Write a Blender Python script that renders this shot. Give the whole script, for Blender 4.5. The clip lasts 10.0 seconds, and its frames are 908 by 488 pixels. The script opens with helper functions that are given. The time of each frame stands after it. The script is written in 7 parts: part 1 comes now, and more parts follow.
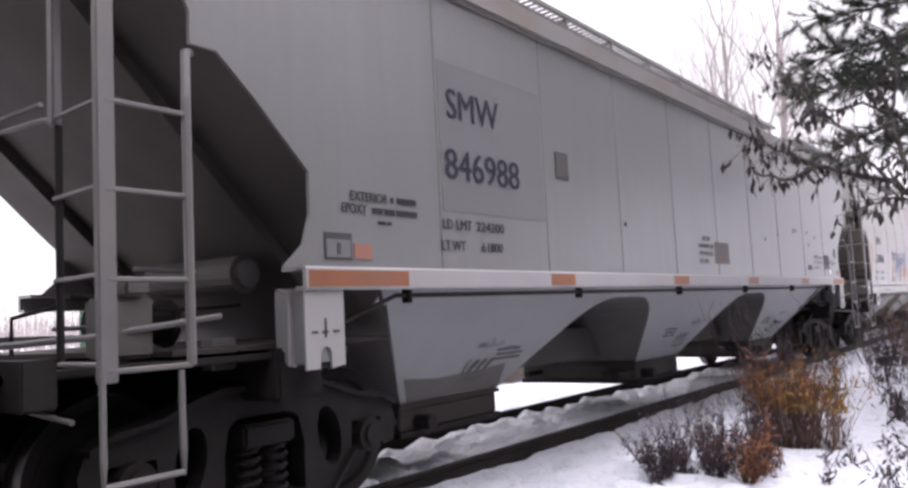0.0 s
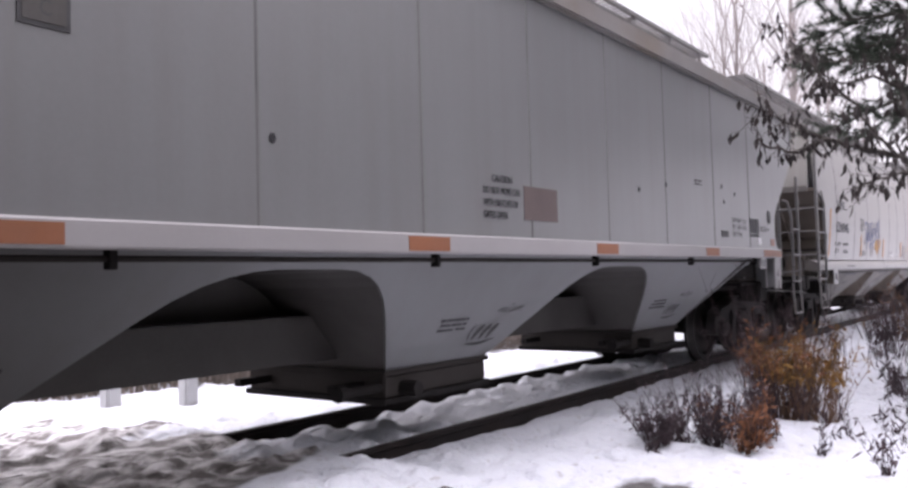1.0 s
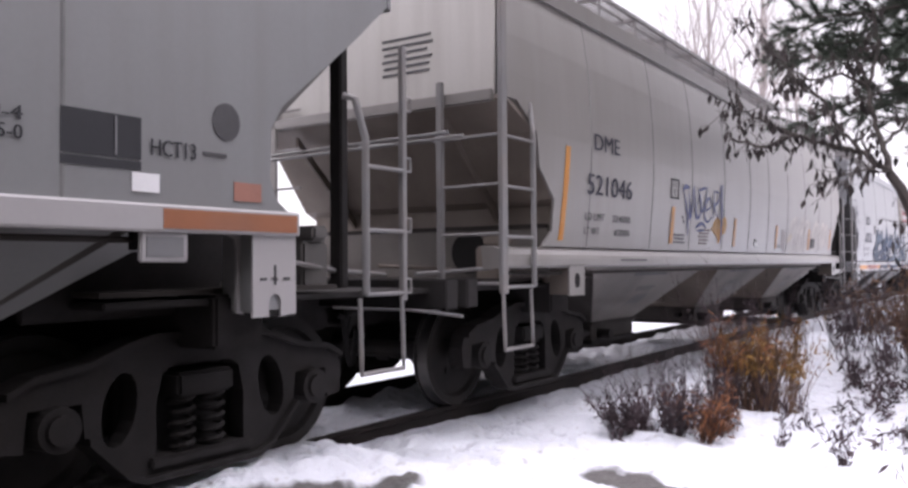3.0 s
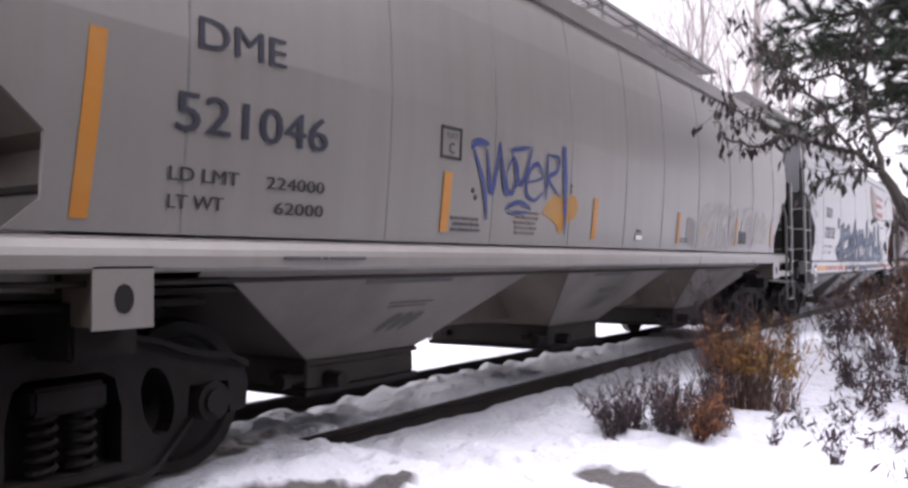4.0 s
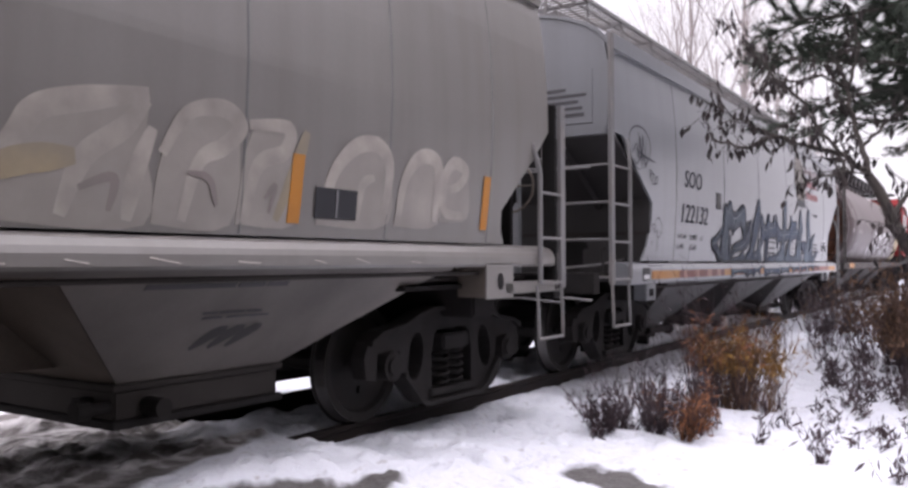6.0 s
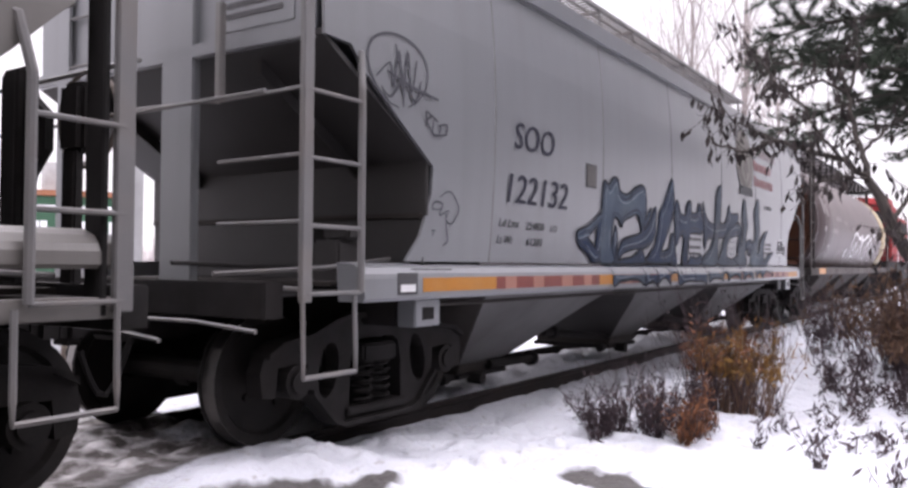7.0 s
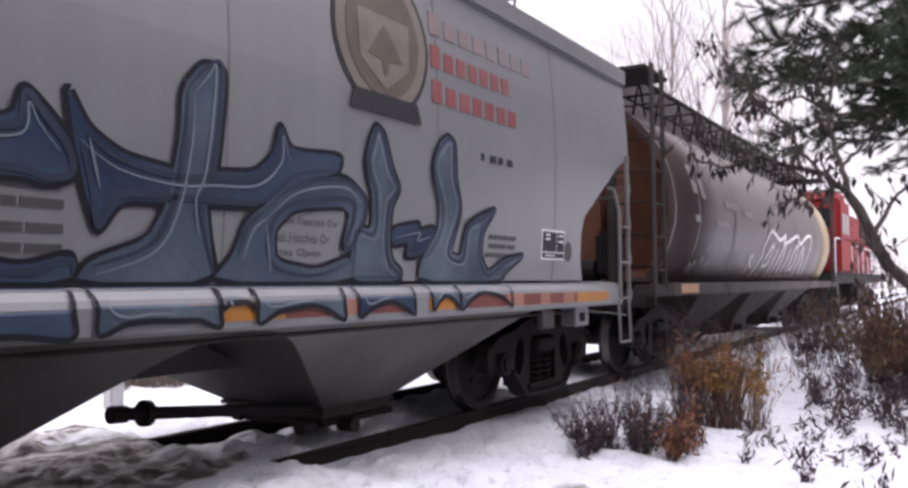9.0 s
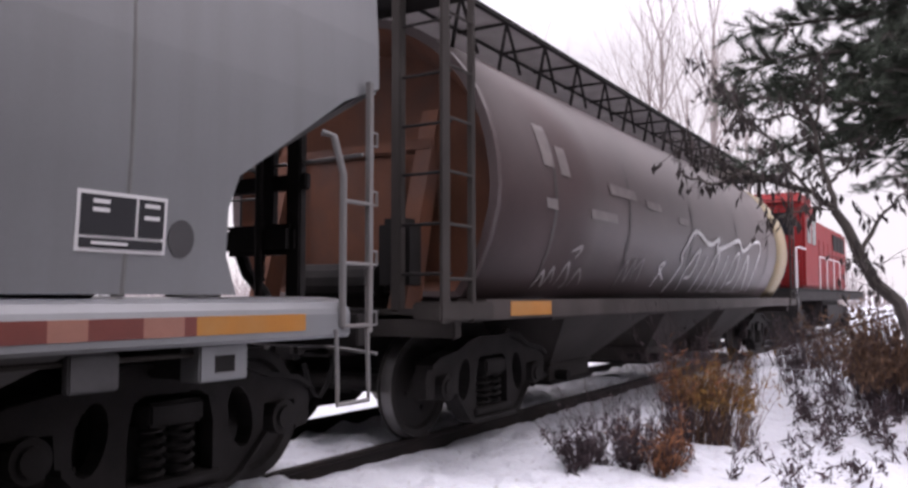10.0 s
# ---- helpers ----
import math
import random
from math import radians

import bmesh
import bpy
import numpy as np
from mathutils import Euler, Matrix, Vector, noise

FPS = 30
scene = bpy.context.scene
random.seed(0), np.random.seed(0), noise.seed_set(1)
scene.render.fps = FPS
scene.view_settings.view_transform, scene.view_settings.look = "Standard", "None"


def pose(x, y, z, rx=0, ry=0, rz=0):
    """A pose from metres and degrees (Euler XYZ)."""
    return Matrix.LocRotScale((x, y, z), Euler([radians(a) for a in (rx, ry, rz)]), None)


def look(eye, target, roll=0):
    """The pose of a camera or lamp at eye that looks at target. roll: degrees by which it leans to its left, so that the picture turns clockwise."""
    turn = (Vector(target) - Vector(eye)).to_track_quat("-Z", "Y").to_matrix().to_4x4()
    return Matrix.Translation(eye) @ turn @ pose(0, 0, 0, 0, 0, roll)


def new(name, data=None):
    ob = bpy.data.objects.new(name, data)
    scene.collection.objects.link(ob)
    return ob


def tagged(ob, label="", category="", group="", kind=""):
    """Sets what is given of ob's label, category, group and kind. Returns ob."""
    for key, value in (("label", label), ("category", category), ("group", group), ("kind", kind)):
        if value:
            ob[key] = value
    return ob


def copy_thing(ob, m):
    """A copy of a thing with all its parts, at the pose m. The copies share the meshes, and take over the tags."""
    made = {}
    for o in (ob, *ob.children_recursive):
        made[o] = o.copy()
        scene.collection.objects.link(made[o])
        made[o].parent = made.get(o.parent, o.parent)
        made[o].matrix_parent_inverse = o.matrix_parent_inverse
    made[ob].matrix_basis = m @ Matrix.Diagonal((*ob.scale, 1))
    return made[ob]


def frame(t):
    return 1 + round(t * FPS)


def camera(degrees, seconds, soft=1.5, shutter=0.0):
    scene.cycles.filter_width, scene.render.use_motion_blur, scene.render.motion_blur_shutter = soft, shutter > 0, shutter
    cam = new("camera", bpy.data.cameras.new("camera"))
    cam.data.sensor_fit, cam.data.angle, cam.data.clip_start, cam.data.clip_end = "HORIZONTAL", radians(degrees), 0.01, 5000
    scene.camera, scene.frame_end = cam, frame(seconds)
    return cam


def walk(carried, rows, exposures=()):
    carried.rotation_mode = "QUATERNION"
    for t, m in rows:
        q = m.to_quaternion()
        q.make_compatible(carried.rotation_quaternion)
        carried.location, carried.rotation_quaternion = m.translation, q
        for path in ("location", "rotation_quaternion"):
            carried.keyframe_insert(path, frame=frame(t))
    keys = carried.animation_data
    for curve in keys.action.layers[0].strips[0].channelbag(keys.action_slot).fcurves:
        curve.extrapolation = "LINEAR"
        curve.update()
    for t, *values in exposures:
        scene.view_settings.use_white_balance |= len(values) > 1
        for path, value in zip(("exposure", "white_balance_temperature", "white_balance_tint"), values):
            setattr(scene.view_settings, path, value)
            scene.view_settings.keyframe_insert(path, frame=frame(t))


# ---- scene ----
import itertools

from mathutils import geometry

cam = camera(57.39, 10.0, soft=2.8)
EYE = (0.0, -5.014, 1.252)
# seconds, yaw, pitch, roll of the hand-held camera
VIEW = [
    (0.0, -53.716, 4.762, 2.859),
    (0.5, -53.623, 3.526, 1.932),
    (1.0, -53.549, 2.390, 1.554),
    (1.5, -54.030, 2.004, 0.951),
    (2.0, -55.369, 1.715, 0.841),
    (2.5, -55.486, 1.351, 0.561),
    (3.0, -55.648, 1.449, 0.458),
    (4.5, -56.349, 1.374, 0.360),
    (5.0, -56.645, 1.491, 0.343),
    (5.5, -56.786, 1.337, 0.304),
    (7.0, -56.904, 1.402, -0.402),
    (7.5, -56.815, 1.272, -0.703),
    (8.0, -56.991, 1.299, -0.427),
    (8.5, -57.412, 1.499, 0.239),
    (9.0, -57.919, 2.708, 0.430),
    (9.5, -58.226, 3.306, 0.316),
    (10.0, -58.646, 3.704, 0.082),
]
walk(cam, [(t, pose(*EYE, 90 + p, r, y)) for t, y, p, r in VIEW], exposures=[(0.0, 0.53, 6400, 20), (0.6, 0.42, 6400, 20), (1.4, 0.27, 6400, 20), (2.0, 0.13, 6400, 20), (2.5, 0.23, 6400, 20), (3.1, 0.56, 6400, 20), (4.5, 0.42, 6400, 20), (5.5, 0.26, 6420, 20), (7.0, 0.51, 6450, 20), (8.6, 0.47, 6480, 20), (9.0, 0.30, 6480, 21), (9.4, 0.20, 6480, 22), (10.0, 0.15, 6500, 23)])
# seconds, metres that the train has rolled towards -x
RUN = [
    (0.0, 0.000),
    (0.5, 2.267),
    (1.0, 4.581),
    (1.5, 6.889),
    (2.0, 9.222),
    (2.5, 11.623),
    (3.0, 13.993),
    (4.5, 21.006),
    (5.0, 23.311),
    (5.5, 25.606),
    (7.0, 32.563),
    (7.5, 34.905),
    (8.0, 37.288),
    (8.5, 39.660),
    (9.0, 42.030),
    (9.5, 44.403),
    (10.0, 46.780),
]

# ---- light: overcast winter sky, low weak sun behind the train ----
world = bpy.data.worlds.new("overcast_sky")
scene.world = world
world.use_nodes = True
wn, wl = world.node_tree.nodes, world.node_tree.links
sky = wn.new("ShaderNodeTexSky")
sky.sky_type, sky.sun_disc = "NISHITA", False
sky.sun_elevation, sky.sun_rotation = radians(32), radians(25)
cloud = wn.new("ShaderNodeTexNoise")
cloud.inputs["Scale"].default_value = 1.4
cloud.inputs["Detail"].default_value = 5
veil = wn.new("ShaderNodeMixRGB")
veil.inputs[1].default_value, veil.inputs[2].default_value = (10.0, 10.0, 10.4, 1), (12.4, 12.2, 12.5, 1)
cover = wn.new("ShaderNodeMixRGB")
cover.inputs[0].default_value = 0.94
wl.new(cloud.outputs["Fac"], veil.inputs[0])
wl.new(sky.outputs[0], cover.inputs[1])
wl.new(veil.outputs[0], cover.inputs[2])
# an overcast sky is brighter overhead than at the horizon
tcw = wn.new("ShaderNodeTexCoord")
sepw = wn.new("ShaderNodeSeparateXYZ")
rise = wn.new("ShaderNodeMapRange")
rise.inputs["From Min"].default_value, rise.inputs["From Max"].default_value = 0.28, 1.0
rise.inputs["To Min"].default_value, rise.inputs["To Max"].default_value = 0.080, 0.37
wl.new(tcw.outputs["Generated"], sepw.inputs[0])
wl.new(sepw.outputs[2], rise.inputs["Value"])
wl.new(cover.outputs[0], wn["Background"].inputs[0])
wl.new(rise.outputs[0], wn["Background"].inputs[1])
sun = new("sun", bpy.data.lights.new("sun", "SUN"))
sun.data.energy, sun.data.angle, sun.data.color = 0.5, radians(25), (1.0, 0.95, 0.9)
sun.matrix_world = look((8, 20, 14), (0, 0, 0))


# ---- materials ----
def mat(name, col, rough=0.6, metal=0.0, var=0.12, scale=3.0, grain=60.0, bump=0.15, stain=None, amount=0.0, streak=False, edge=0.55, spec=0.5, coat=0.0):
    """Base colour varied at two scales, with stains of another colour, upright streaks if asked, and a fine bump."""
    m = bpy.data.materials.new(name)
    m.use_nodes = True
    n, l = m.node_tree.nodes, m.node_tree.links
    b = n["Principled BSDF"]
    b.inputs["Roughness"].default_value, b.inputs["Metallic"].default_value = rough, metal
    b.inputs["Specular IOR Level"].default_value = spec
    b.inputs["Coat Weight"].default_value, b.inputs["Coat Roughness"].default_value = coat, 0.40
    tc = n.new("ShaderNodeTexCoord")
    big, fine = n.new("ShaderNodeTexNoise"), n.new("ShaderNodeTexNoise")
    big.inputs["Scale"].default_value, big.inputs["Detail"].default_value = scale, 6
    fine.inputs["Scale"].default_value, fine.inputs["Detail"].default_value = grain, 3
    for t in (big, fine):
        l.new(tc.outputs["Object"], t.inputs["Vector"])
    add = n.new("ShaderNodeMath")
    add.operation = "MULTIPLY_ADD"
    add.inputs[1].default_value = 0.35
    l.new(fine.outputs["Fac"], add.inputs[0])
    l.new(big.outputs["Fac"], add.inputs[2])
    ramp = n.new("ShaderNodeMapRange")
    ramp.inputs["From Min"].default_value, ramp.inputs["From Max"].default_value = 0.4, 0.95
    ramp.inputs["To Min"].default_value, ramp.inputs["To Max"].default_value = 1 - var, 1 + var
    l.new(add.outputs[0], ramp.inputs["Value"])
    tint = n.new("ShaderNodeVectorMath")
    tint.operation = "SCALE"
    tint.inputs[0].default_value = col
    l.new(ramp.outputs[0], tint.inputs["Scale"])
    out = tint.outputs[0]
    if stain:
        sp = n.new("ShaderNodeTexNoise")
        sp.inputs["Scale"].default_value, sp.inputs["Detail"].default_value = (1.0 if streak else scale * 0.8), 7
        if streak:
            mp = n.new("ShaderNodeMapping")
            mp.inputs["Scale"].default_value = (5.0, 5.0, 0.35)
            l.new(tc.outputs["Object"], mp.inputs["Vector"])
            l.new(mp.outputs[0], sp.inputs["Vector"])
        else:
            l.new(tc.outputs["Object"], sp.inputs["Vector"])
        r2 = n.new("ShaderNodeMapRange")
        r2.inputs["From Min"].default_value, r2.inputs["From Max"].default_value = edge - 0.12, edge + 0.2
        r2.inputs["To Max"].default_value = amount
        l.new(sp.outputs["Fac"], r2.inputs["Value"])
        mx = n.new("ShaderNodeMixRGB")
        l.new(r2.outputs[0], mx.inputs[0])
        l.new(out, mx.inputs[1])
        mx.inputs[2].default_value = (*stain, 1)
        out = mx.outputs[0]
    l.new(out, b.inputs["Base Color"])
    if bump:
        bp = n.new("ShaderNodeBump")
        bp.inputs["Strength"].default_value, bp.inputs["Distance"].default_value = bump, 0.01
        l.new(add.outputs[0], bp.inputs["Height"])
        l.new(bp.outputs[0], b.inputs["Normal"])
    return m


PAINT_A = mat("grey_car_paint", (0.180, 0.180, 0.183), 0.42, 0, 0.08, 0.7, 40, 0.04, (0.145, 0.134, 0.13), 0.4, True, coat=0.6)
PAINT_B = mat("warm_grey_car_paint", (0.176, 0.163, 0.153), 0.42, 0, 0.08, 0.7, 40, 0.04, (0.13, 0.115, 0.102), 0.45, True, coat=0.6)
PAINT_C = mat("white_car_paint", (0.178, 0.182, 0.193), 0.4, 0, 0.07, 0.7, 40, 0.04, (0.14, 0.139, 0.142), 0.4, True, coat=0.6)
PAINT_D = mat("faded_brown_car_paint", (0.07, 0.049, 0.049), 0.5, 0, 0.25, 0.8, 50, 0.05, (0.1, 0.076, 0.074), 0.5, False, spec=0.3, coat=0.2)
RUST = mat("rusty_end_steel", (0.12, 0.042, 0.02), 0.8, 0, 0.25, 2.5, 50, 0.3, (0.06, 0.035, 0.03), 0.8)
RUST_TRIM = mat("rust_stained_trim", (0.225, 0.208, 0.2), 0.55, 0, 0.12, 2.0, 50, 0.1, (0.2, 0.15, 0.11), 0.6, False, 0.56, coat=0.3)
SILL_A = mat("light_sill_paint", (0.34, 0.325, 0.325), 0.5, 0, 0.06, 1.2, 40, 0.05, (0.3, 0.28, 0.27), 0.4)
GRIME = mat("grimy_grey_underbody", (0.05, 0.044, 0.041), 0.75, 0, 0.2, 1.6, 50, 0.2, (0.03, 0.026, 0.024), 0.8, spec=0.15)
LADDER = mat("worn_grey_ladder_paint", (0.165, 0.16, 0.16), 0.5, 0, 0.1, 4, 70, 0.1, (0.2, 0.17, 0.15), 0.5)
IRON = mat("dark_cast_iron", (0.023, 0.021, 0.021), 0.8, 0.0, 0.3, 5, 60, 0.3, (0.022, 0.018, 0.016), 0.5, spec=0.15)
WHEEL = mat("wheel_steel", (0.022, 0.02, 0.0195), 0.65, 0.1, 0.25, 5, 60, 0.2, (0.03, 0.025, 0.022), 0.5, spec=0.15)
TREAD = mat("polished_tread_steel", (0.22, 0.21, 0.205), 0.45, 1.0, 0.1, 6, 60, 0.05)
RAIL = mat("dark_rusty_rail", (0.018, 0.015, 0.0145), 0.7, 0.2, 0.25, 3, 60, 0.2, (0.035, 0.024, 0.02), 0.5, spec=0.15)
TIE = mat("creosoted_wood", (0.06, 0.048, 0.04), 0.9, 0, 0.3, 4, 60, 0.4)
ORANGE = mat("orange_reflective_tape", (0.27, 0.10, 0.045), 0.5, 0, 0.12, 3, 60, 0.03, (0.24, 0.12, 0.08), 0.6)
YELLOW = mat("amber_reflective_tape", (0.42, 0.165, 0.015), 0.45, 0, 0.1, 4, 60, 0.03, (0.4, 0.26, 0.12), 0.3)
REDTAPE = mat("dull_red_tape", (0.17, 0.04, 0.03), 0.5, 0, 0.15, 4, 60, 0.03)
PINKTAPE = mat("faded_pink_tape", (0.33, 0.15, 0.11), 0.5, 0, 0.15, 4, 60, 0.03)
INK = mat("black_stencil_paint", (0.014, 0.014, 0.018), 0.6, 0, 0.2, 5, 60, 0.0)
NAVY = mat("navy_stencil_paint", (0.014, 0.014, 0.028), 0.6, 0, 0.2, 5, 60, 0.0)
FADED = mat("faded_stencil_paint", (0.055, 0.053, 0.056), 0.6, 0, 0.2, 5, 60, 0.0)
WHITE = mat("white_sticker", (0.72, 0.71, 0.72), 0.5, 0, 0.06, 5, 60, 0.0)
PANEL = mat("darker_repaint_patch", (0.158, 0.156, 0.161), 0.5, 0, 0.06, 1, 40, 0.03)
BROWNP = mat("brown_faded_panel", (0.12, 0.09, 0.085), 0.6, 0, 0.15, 4, 60, 0.0)
RED_PAINT = mat("red_locomotive_paint", (0.21, 0.016, 0.018), 0.6, 0, 0.12, 1.5, 50, 0.05, (0.15, 0.025, 0.02), 0.4, spec=0.15)
CONCRETE = mat("grey_weathered_post", (0.40, 0.40, 0.40), 0.8, 0, 0.15, 3, 60, 0.2, (0.25, 0.24, 0.23), 0.5)
GLASS_DARK = mat("dark_cab_glass", (0.02, 0.022, 0.025), 0.08, 0, 0.05, 3, 50, 0.0)
# the shadow line beside each weld is put into this darker colour
SEAM = mat("shadow_line_weld_seam", (0.148, 0.146, 0.144), 0.7, 0, 0.25, 1.5, 30, 0.1, (0.18, 0.177, 0.174), 0.8, False, 0.5)
# the black is also used flat for the dark inside of slots and holes
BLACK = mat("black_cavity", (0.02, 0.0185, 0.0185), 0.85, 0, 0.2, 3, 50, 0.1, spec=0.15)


def part(name, bm, material, parent=None, label="", smooth=False):
    """Links a bmesh as one mesh object under a thing or a part."""
    me = bpy.data.meshes.new(name)
    bmesh.ops.recalc_face_normals(bm, faces=bm.faces)
    bm.to_mesh(me)
    bm.free()
    if smooth:
        for p in me.polygons:
            p.use_smooth = True
    for m in material if isinstance(material, (list, tuple)) else [material]:
        me.materials.append(m)
    ob = new(name, me)
    ob.parent = parent
    if label:
        ob["label"] = label
    return ob


def thing(name, label, category, group="", kind="", at=(0, 0, 0)):
    ob = tagged(new(name), label, category, group, kind)
    ob.location = at
    return ob


def box(bm, x0, x1, y0, y1, z0, z1, bevel=0.0, mi=0):
    m = Matrix.LocRotScale(((x0 + x1) / 2, (y0 + y1) / 2, (z0 + z1) / 2), None, (abs(x1 - x0), abs(y1 - y0), abs(z1 - z0)))
    g = bmesh.ops.create_cube(bm, size=1, matrix=m)
    fs = {f for v in g["verts"] for f in v.link_faces}
    for f in fs:
        f.material_index = mi
    if bevel:
        es = {e for v in g["verts"] for e in v.link_edges}
        bmesh.ops.bevel(bm, geom=list(es), offset=bevel, segments=2, affect="EDGES")
    return bm


def boxes(*rows, bevel=0.0):
    bm = bmesh.new()
    for r in rows:
        box(bm, *r, bevel=bevel)
    return bm


def rod(bm, a, b, r, n=8):
    a, b = Vector(a), Vector(b)
    d = b - a
    m = Matrix.Translation((a + b) / 2) @ d.to_track_quat("Z", "Y").to_matrix().to_4x4()
    bmesh.ops.create_cone(bm, cap_ends=True, segments=n, radius1=r, radius2=r, depth=d.length, matrix=m)
    return bm


def bent(bm, pts, r, n=8):
    """A bent round bar through the points, one closed skin."""
    p = [Vector(q) for q in pts]
    rows, u = [], None
    for i, c in enumerate(p):
        d = (p[min(i + 1, len(p) - 1)] - p[max(i - 1, 0)]).normalized()
        u = d.orthogonal().normalized() if u is None else (u - d * u.dot(d)).normalized()
        w = d.cross(u)
        rows.append([bm.verts.new(c + (u * math.cos(2 * math.pi * k / n) + w * math.sin(2 * math.pi * k / n)) * r) for k in range(n)])
    for a, b in zip(rows, rows[1:]):
        for k in range(n):
            bm.faces.new((a[k], a[(k + 1) % n], b[(k + 1) % n], b[k]))
    bm.faces.new(rows[0])
    bm.faces.new(rows[-1][::-1])
    return bm


def prism(bm, pts, y0, y1):
    """Side-view outline (x, z) made solid from y0 to y1."""
    a = [bm.verts.new((x, y0, z)) for x, z in pts]
    b = [bm.verts.new((x, y1, z)) for x, z in pts]
    bm.faces.new(a)
    bm.faces.new(b[::-1])
    for i in range(len(pts)):
        j = (i + 1) % len(pts)
        bm.faces.new((a[i], b[i], b[j], a[j]))
    return bm


def sheet(outline, skin, thick=0.025, step=0.15, grain=()):
    """A plate whose side-view outline is (x, z) and whose depth follows skin(z); thick goes inwards."""
    bm = bmesh.new()
    bm.faces.new([bm.verts.new((x, 0, z)) for x, z in outline])
    z0, z1 = min(p[1] for p in outline), max(p[1] for p in outline)
    z = z0 + step
    while z < z1 - 0.02:
        bmesh.ops.bisect_plane(bm, geom=bm.verts[:] + bm.edges[:] + bm.faces[:], plane_co=(0, 0, z), plane_no=(0, 0, 1))
        z += step
    for x in grain:
        bmesh.ops.bisect_plane(bm, geom=bm.verts[:] + bm.edges[:] + bm.faces[:], plane_co=(x, 0, 0), plane_no=(1, 0, 0))
    s = -1 if skin(z0) < 0 else 1
    for v in bm.verts:
        v.co.y = skin(v.co.z)
    g = bmesh.ops.extrude_face_region(bm, geom=bm.faces[:])
    for v in g["geom"]:
        if isinstance(v, bmesh.types.BMVert):
            v.co.y -= s * thick
    return bm


def sweep(profile, x0, x1, thick, n=1):
    """A plate with the cross-section profile [(y, z)] from x0 to x1, thick inwards (down)."""
    bm = bmesh.new()
    rows = []
    for i in range(n + 1):
        x = x0 + (x1 - x0) * i / n
        rows.append(([bm.verts.new((x, y, z)) for y, z in profile], [bm.verts.new((x, y * 0.985, z - thick)) for y, z in profile]))
    k = len(profile)
    for (a, b), (c, d) in zip(rows, rows[1:]):
        for j in range(k - 1):
            bm.faces.new((a[j], a[j + 1], c[j + 1], c[j]))
            bm.faces.new((b[j], d[j], d[j + 1], b[j + 1]))
        bm.faces.new((a[0], c[0], d[0], b[0]))
        bm.faces.new((a[-1], b[-1], d[-1], c[-1]))
    for a, b in (rows[0], rows[-1]):
        for j in range(k - 1):
            bm.faces.new((a[j], b[j], b[j + 1], a[j + 1]))
    return bm


def along_x(section, x0, x1):
    """A bar with the closed cross-section [(y, z)] from x0 to x1."""
    bm = bmesh.new()
    a = [bm.verts.new((x0, y, z)) for y, z in section]
    b = [bm.verts.new((x1, y, z)) for y, z in section]
    bm.faces.new(a)
    bm.faces.new(b[::-1])
    for i in range(len(section)):
        bm.faces.new((a[i], b[i], b[(i + 1) % len(section)], a[(i + 1) % len(section)]))
    return bm


def ease(table):
    """Piecewise smooth function through (z, y) rows."""
    zs, ys = [r[0] for r in table], [r[1] for r in table]
    return lambda z: float(np.interp(z, zs, ys))


# ---- running gear ----
R_WHEEL = 0.457
WHEELS = []


def wheel_mesh():
    """A wheelset about the y axis: two dished wheels with flanges on one axle."""
    bm = bmesh.new()
    n = 28
    for s in (-1, 1):
        ring = [(0.10, 0.86), (0.14, 0.80), (0.36, 0.775), (0.385, 0.81), (0.455, 0.815), (0.457, 0.735), (0.462, 0.71), (0.482, 0.695), (0.47, 0.675), (0.39, 0.675), (0.36, 0.71), (0.15, 0.70), (0.10, 0.66)]
        loops = [[bm.verts.new((r * math.cos(2 * math.pi * k / n), s * y, r * math.sin(2 * math.pi * k / n))) for k in range(n)] for r, y in ring]
        for i, (a, b) in enumerate(zip(loops, loops[1:])):
            for k in range(n):
                f = bm.faces.new((a[k], a[(k + 1) % n], b[(k + 1) % n], b[k]))
                f.material_index = 1 if i in (4, 5) else 0
        for k in range(0, n, 7):
            a = 2 * math.pi * k / n
            rod(bm, (0.2 * math.cos(a), s * 0.80, 0.2 * math.sin(a)), (0.2 * math.cos(a), s * 0.815, 0.2 * math.sin(a)), 0.03, 6)
    rod(bm, (0, -1.02, 0), (0, 1.02, 0), 0.085, 12)
    me = bpy.data.meshes.new("wheelset")
    bmesh.ops.recalc_face_normals(bm, faces=bm.faces)
    bm.to_mesh(me)
    bm.free()
    me.materials.append(WHEEL)
    me.materials.append(TREAD)
    return me


WHEELSET = wheel_mesh()


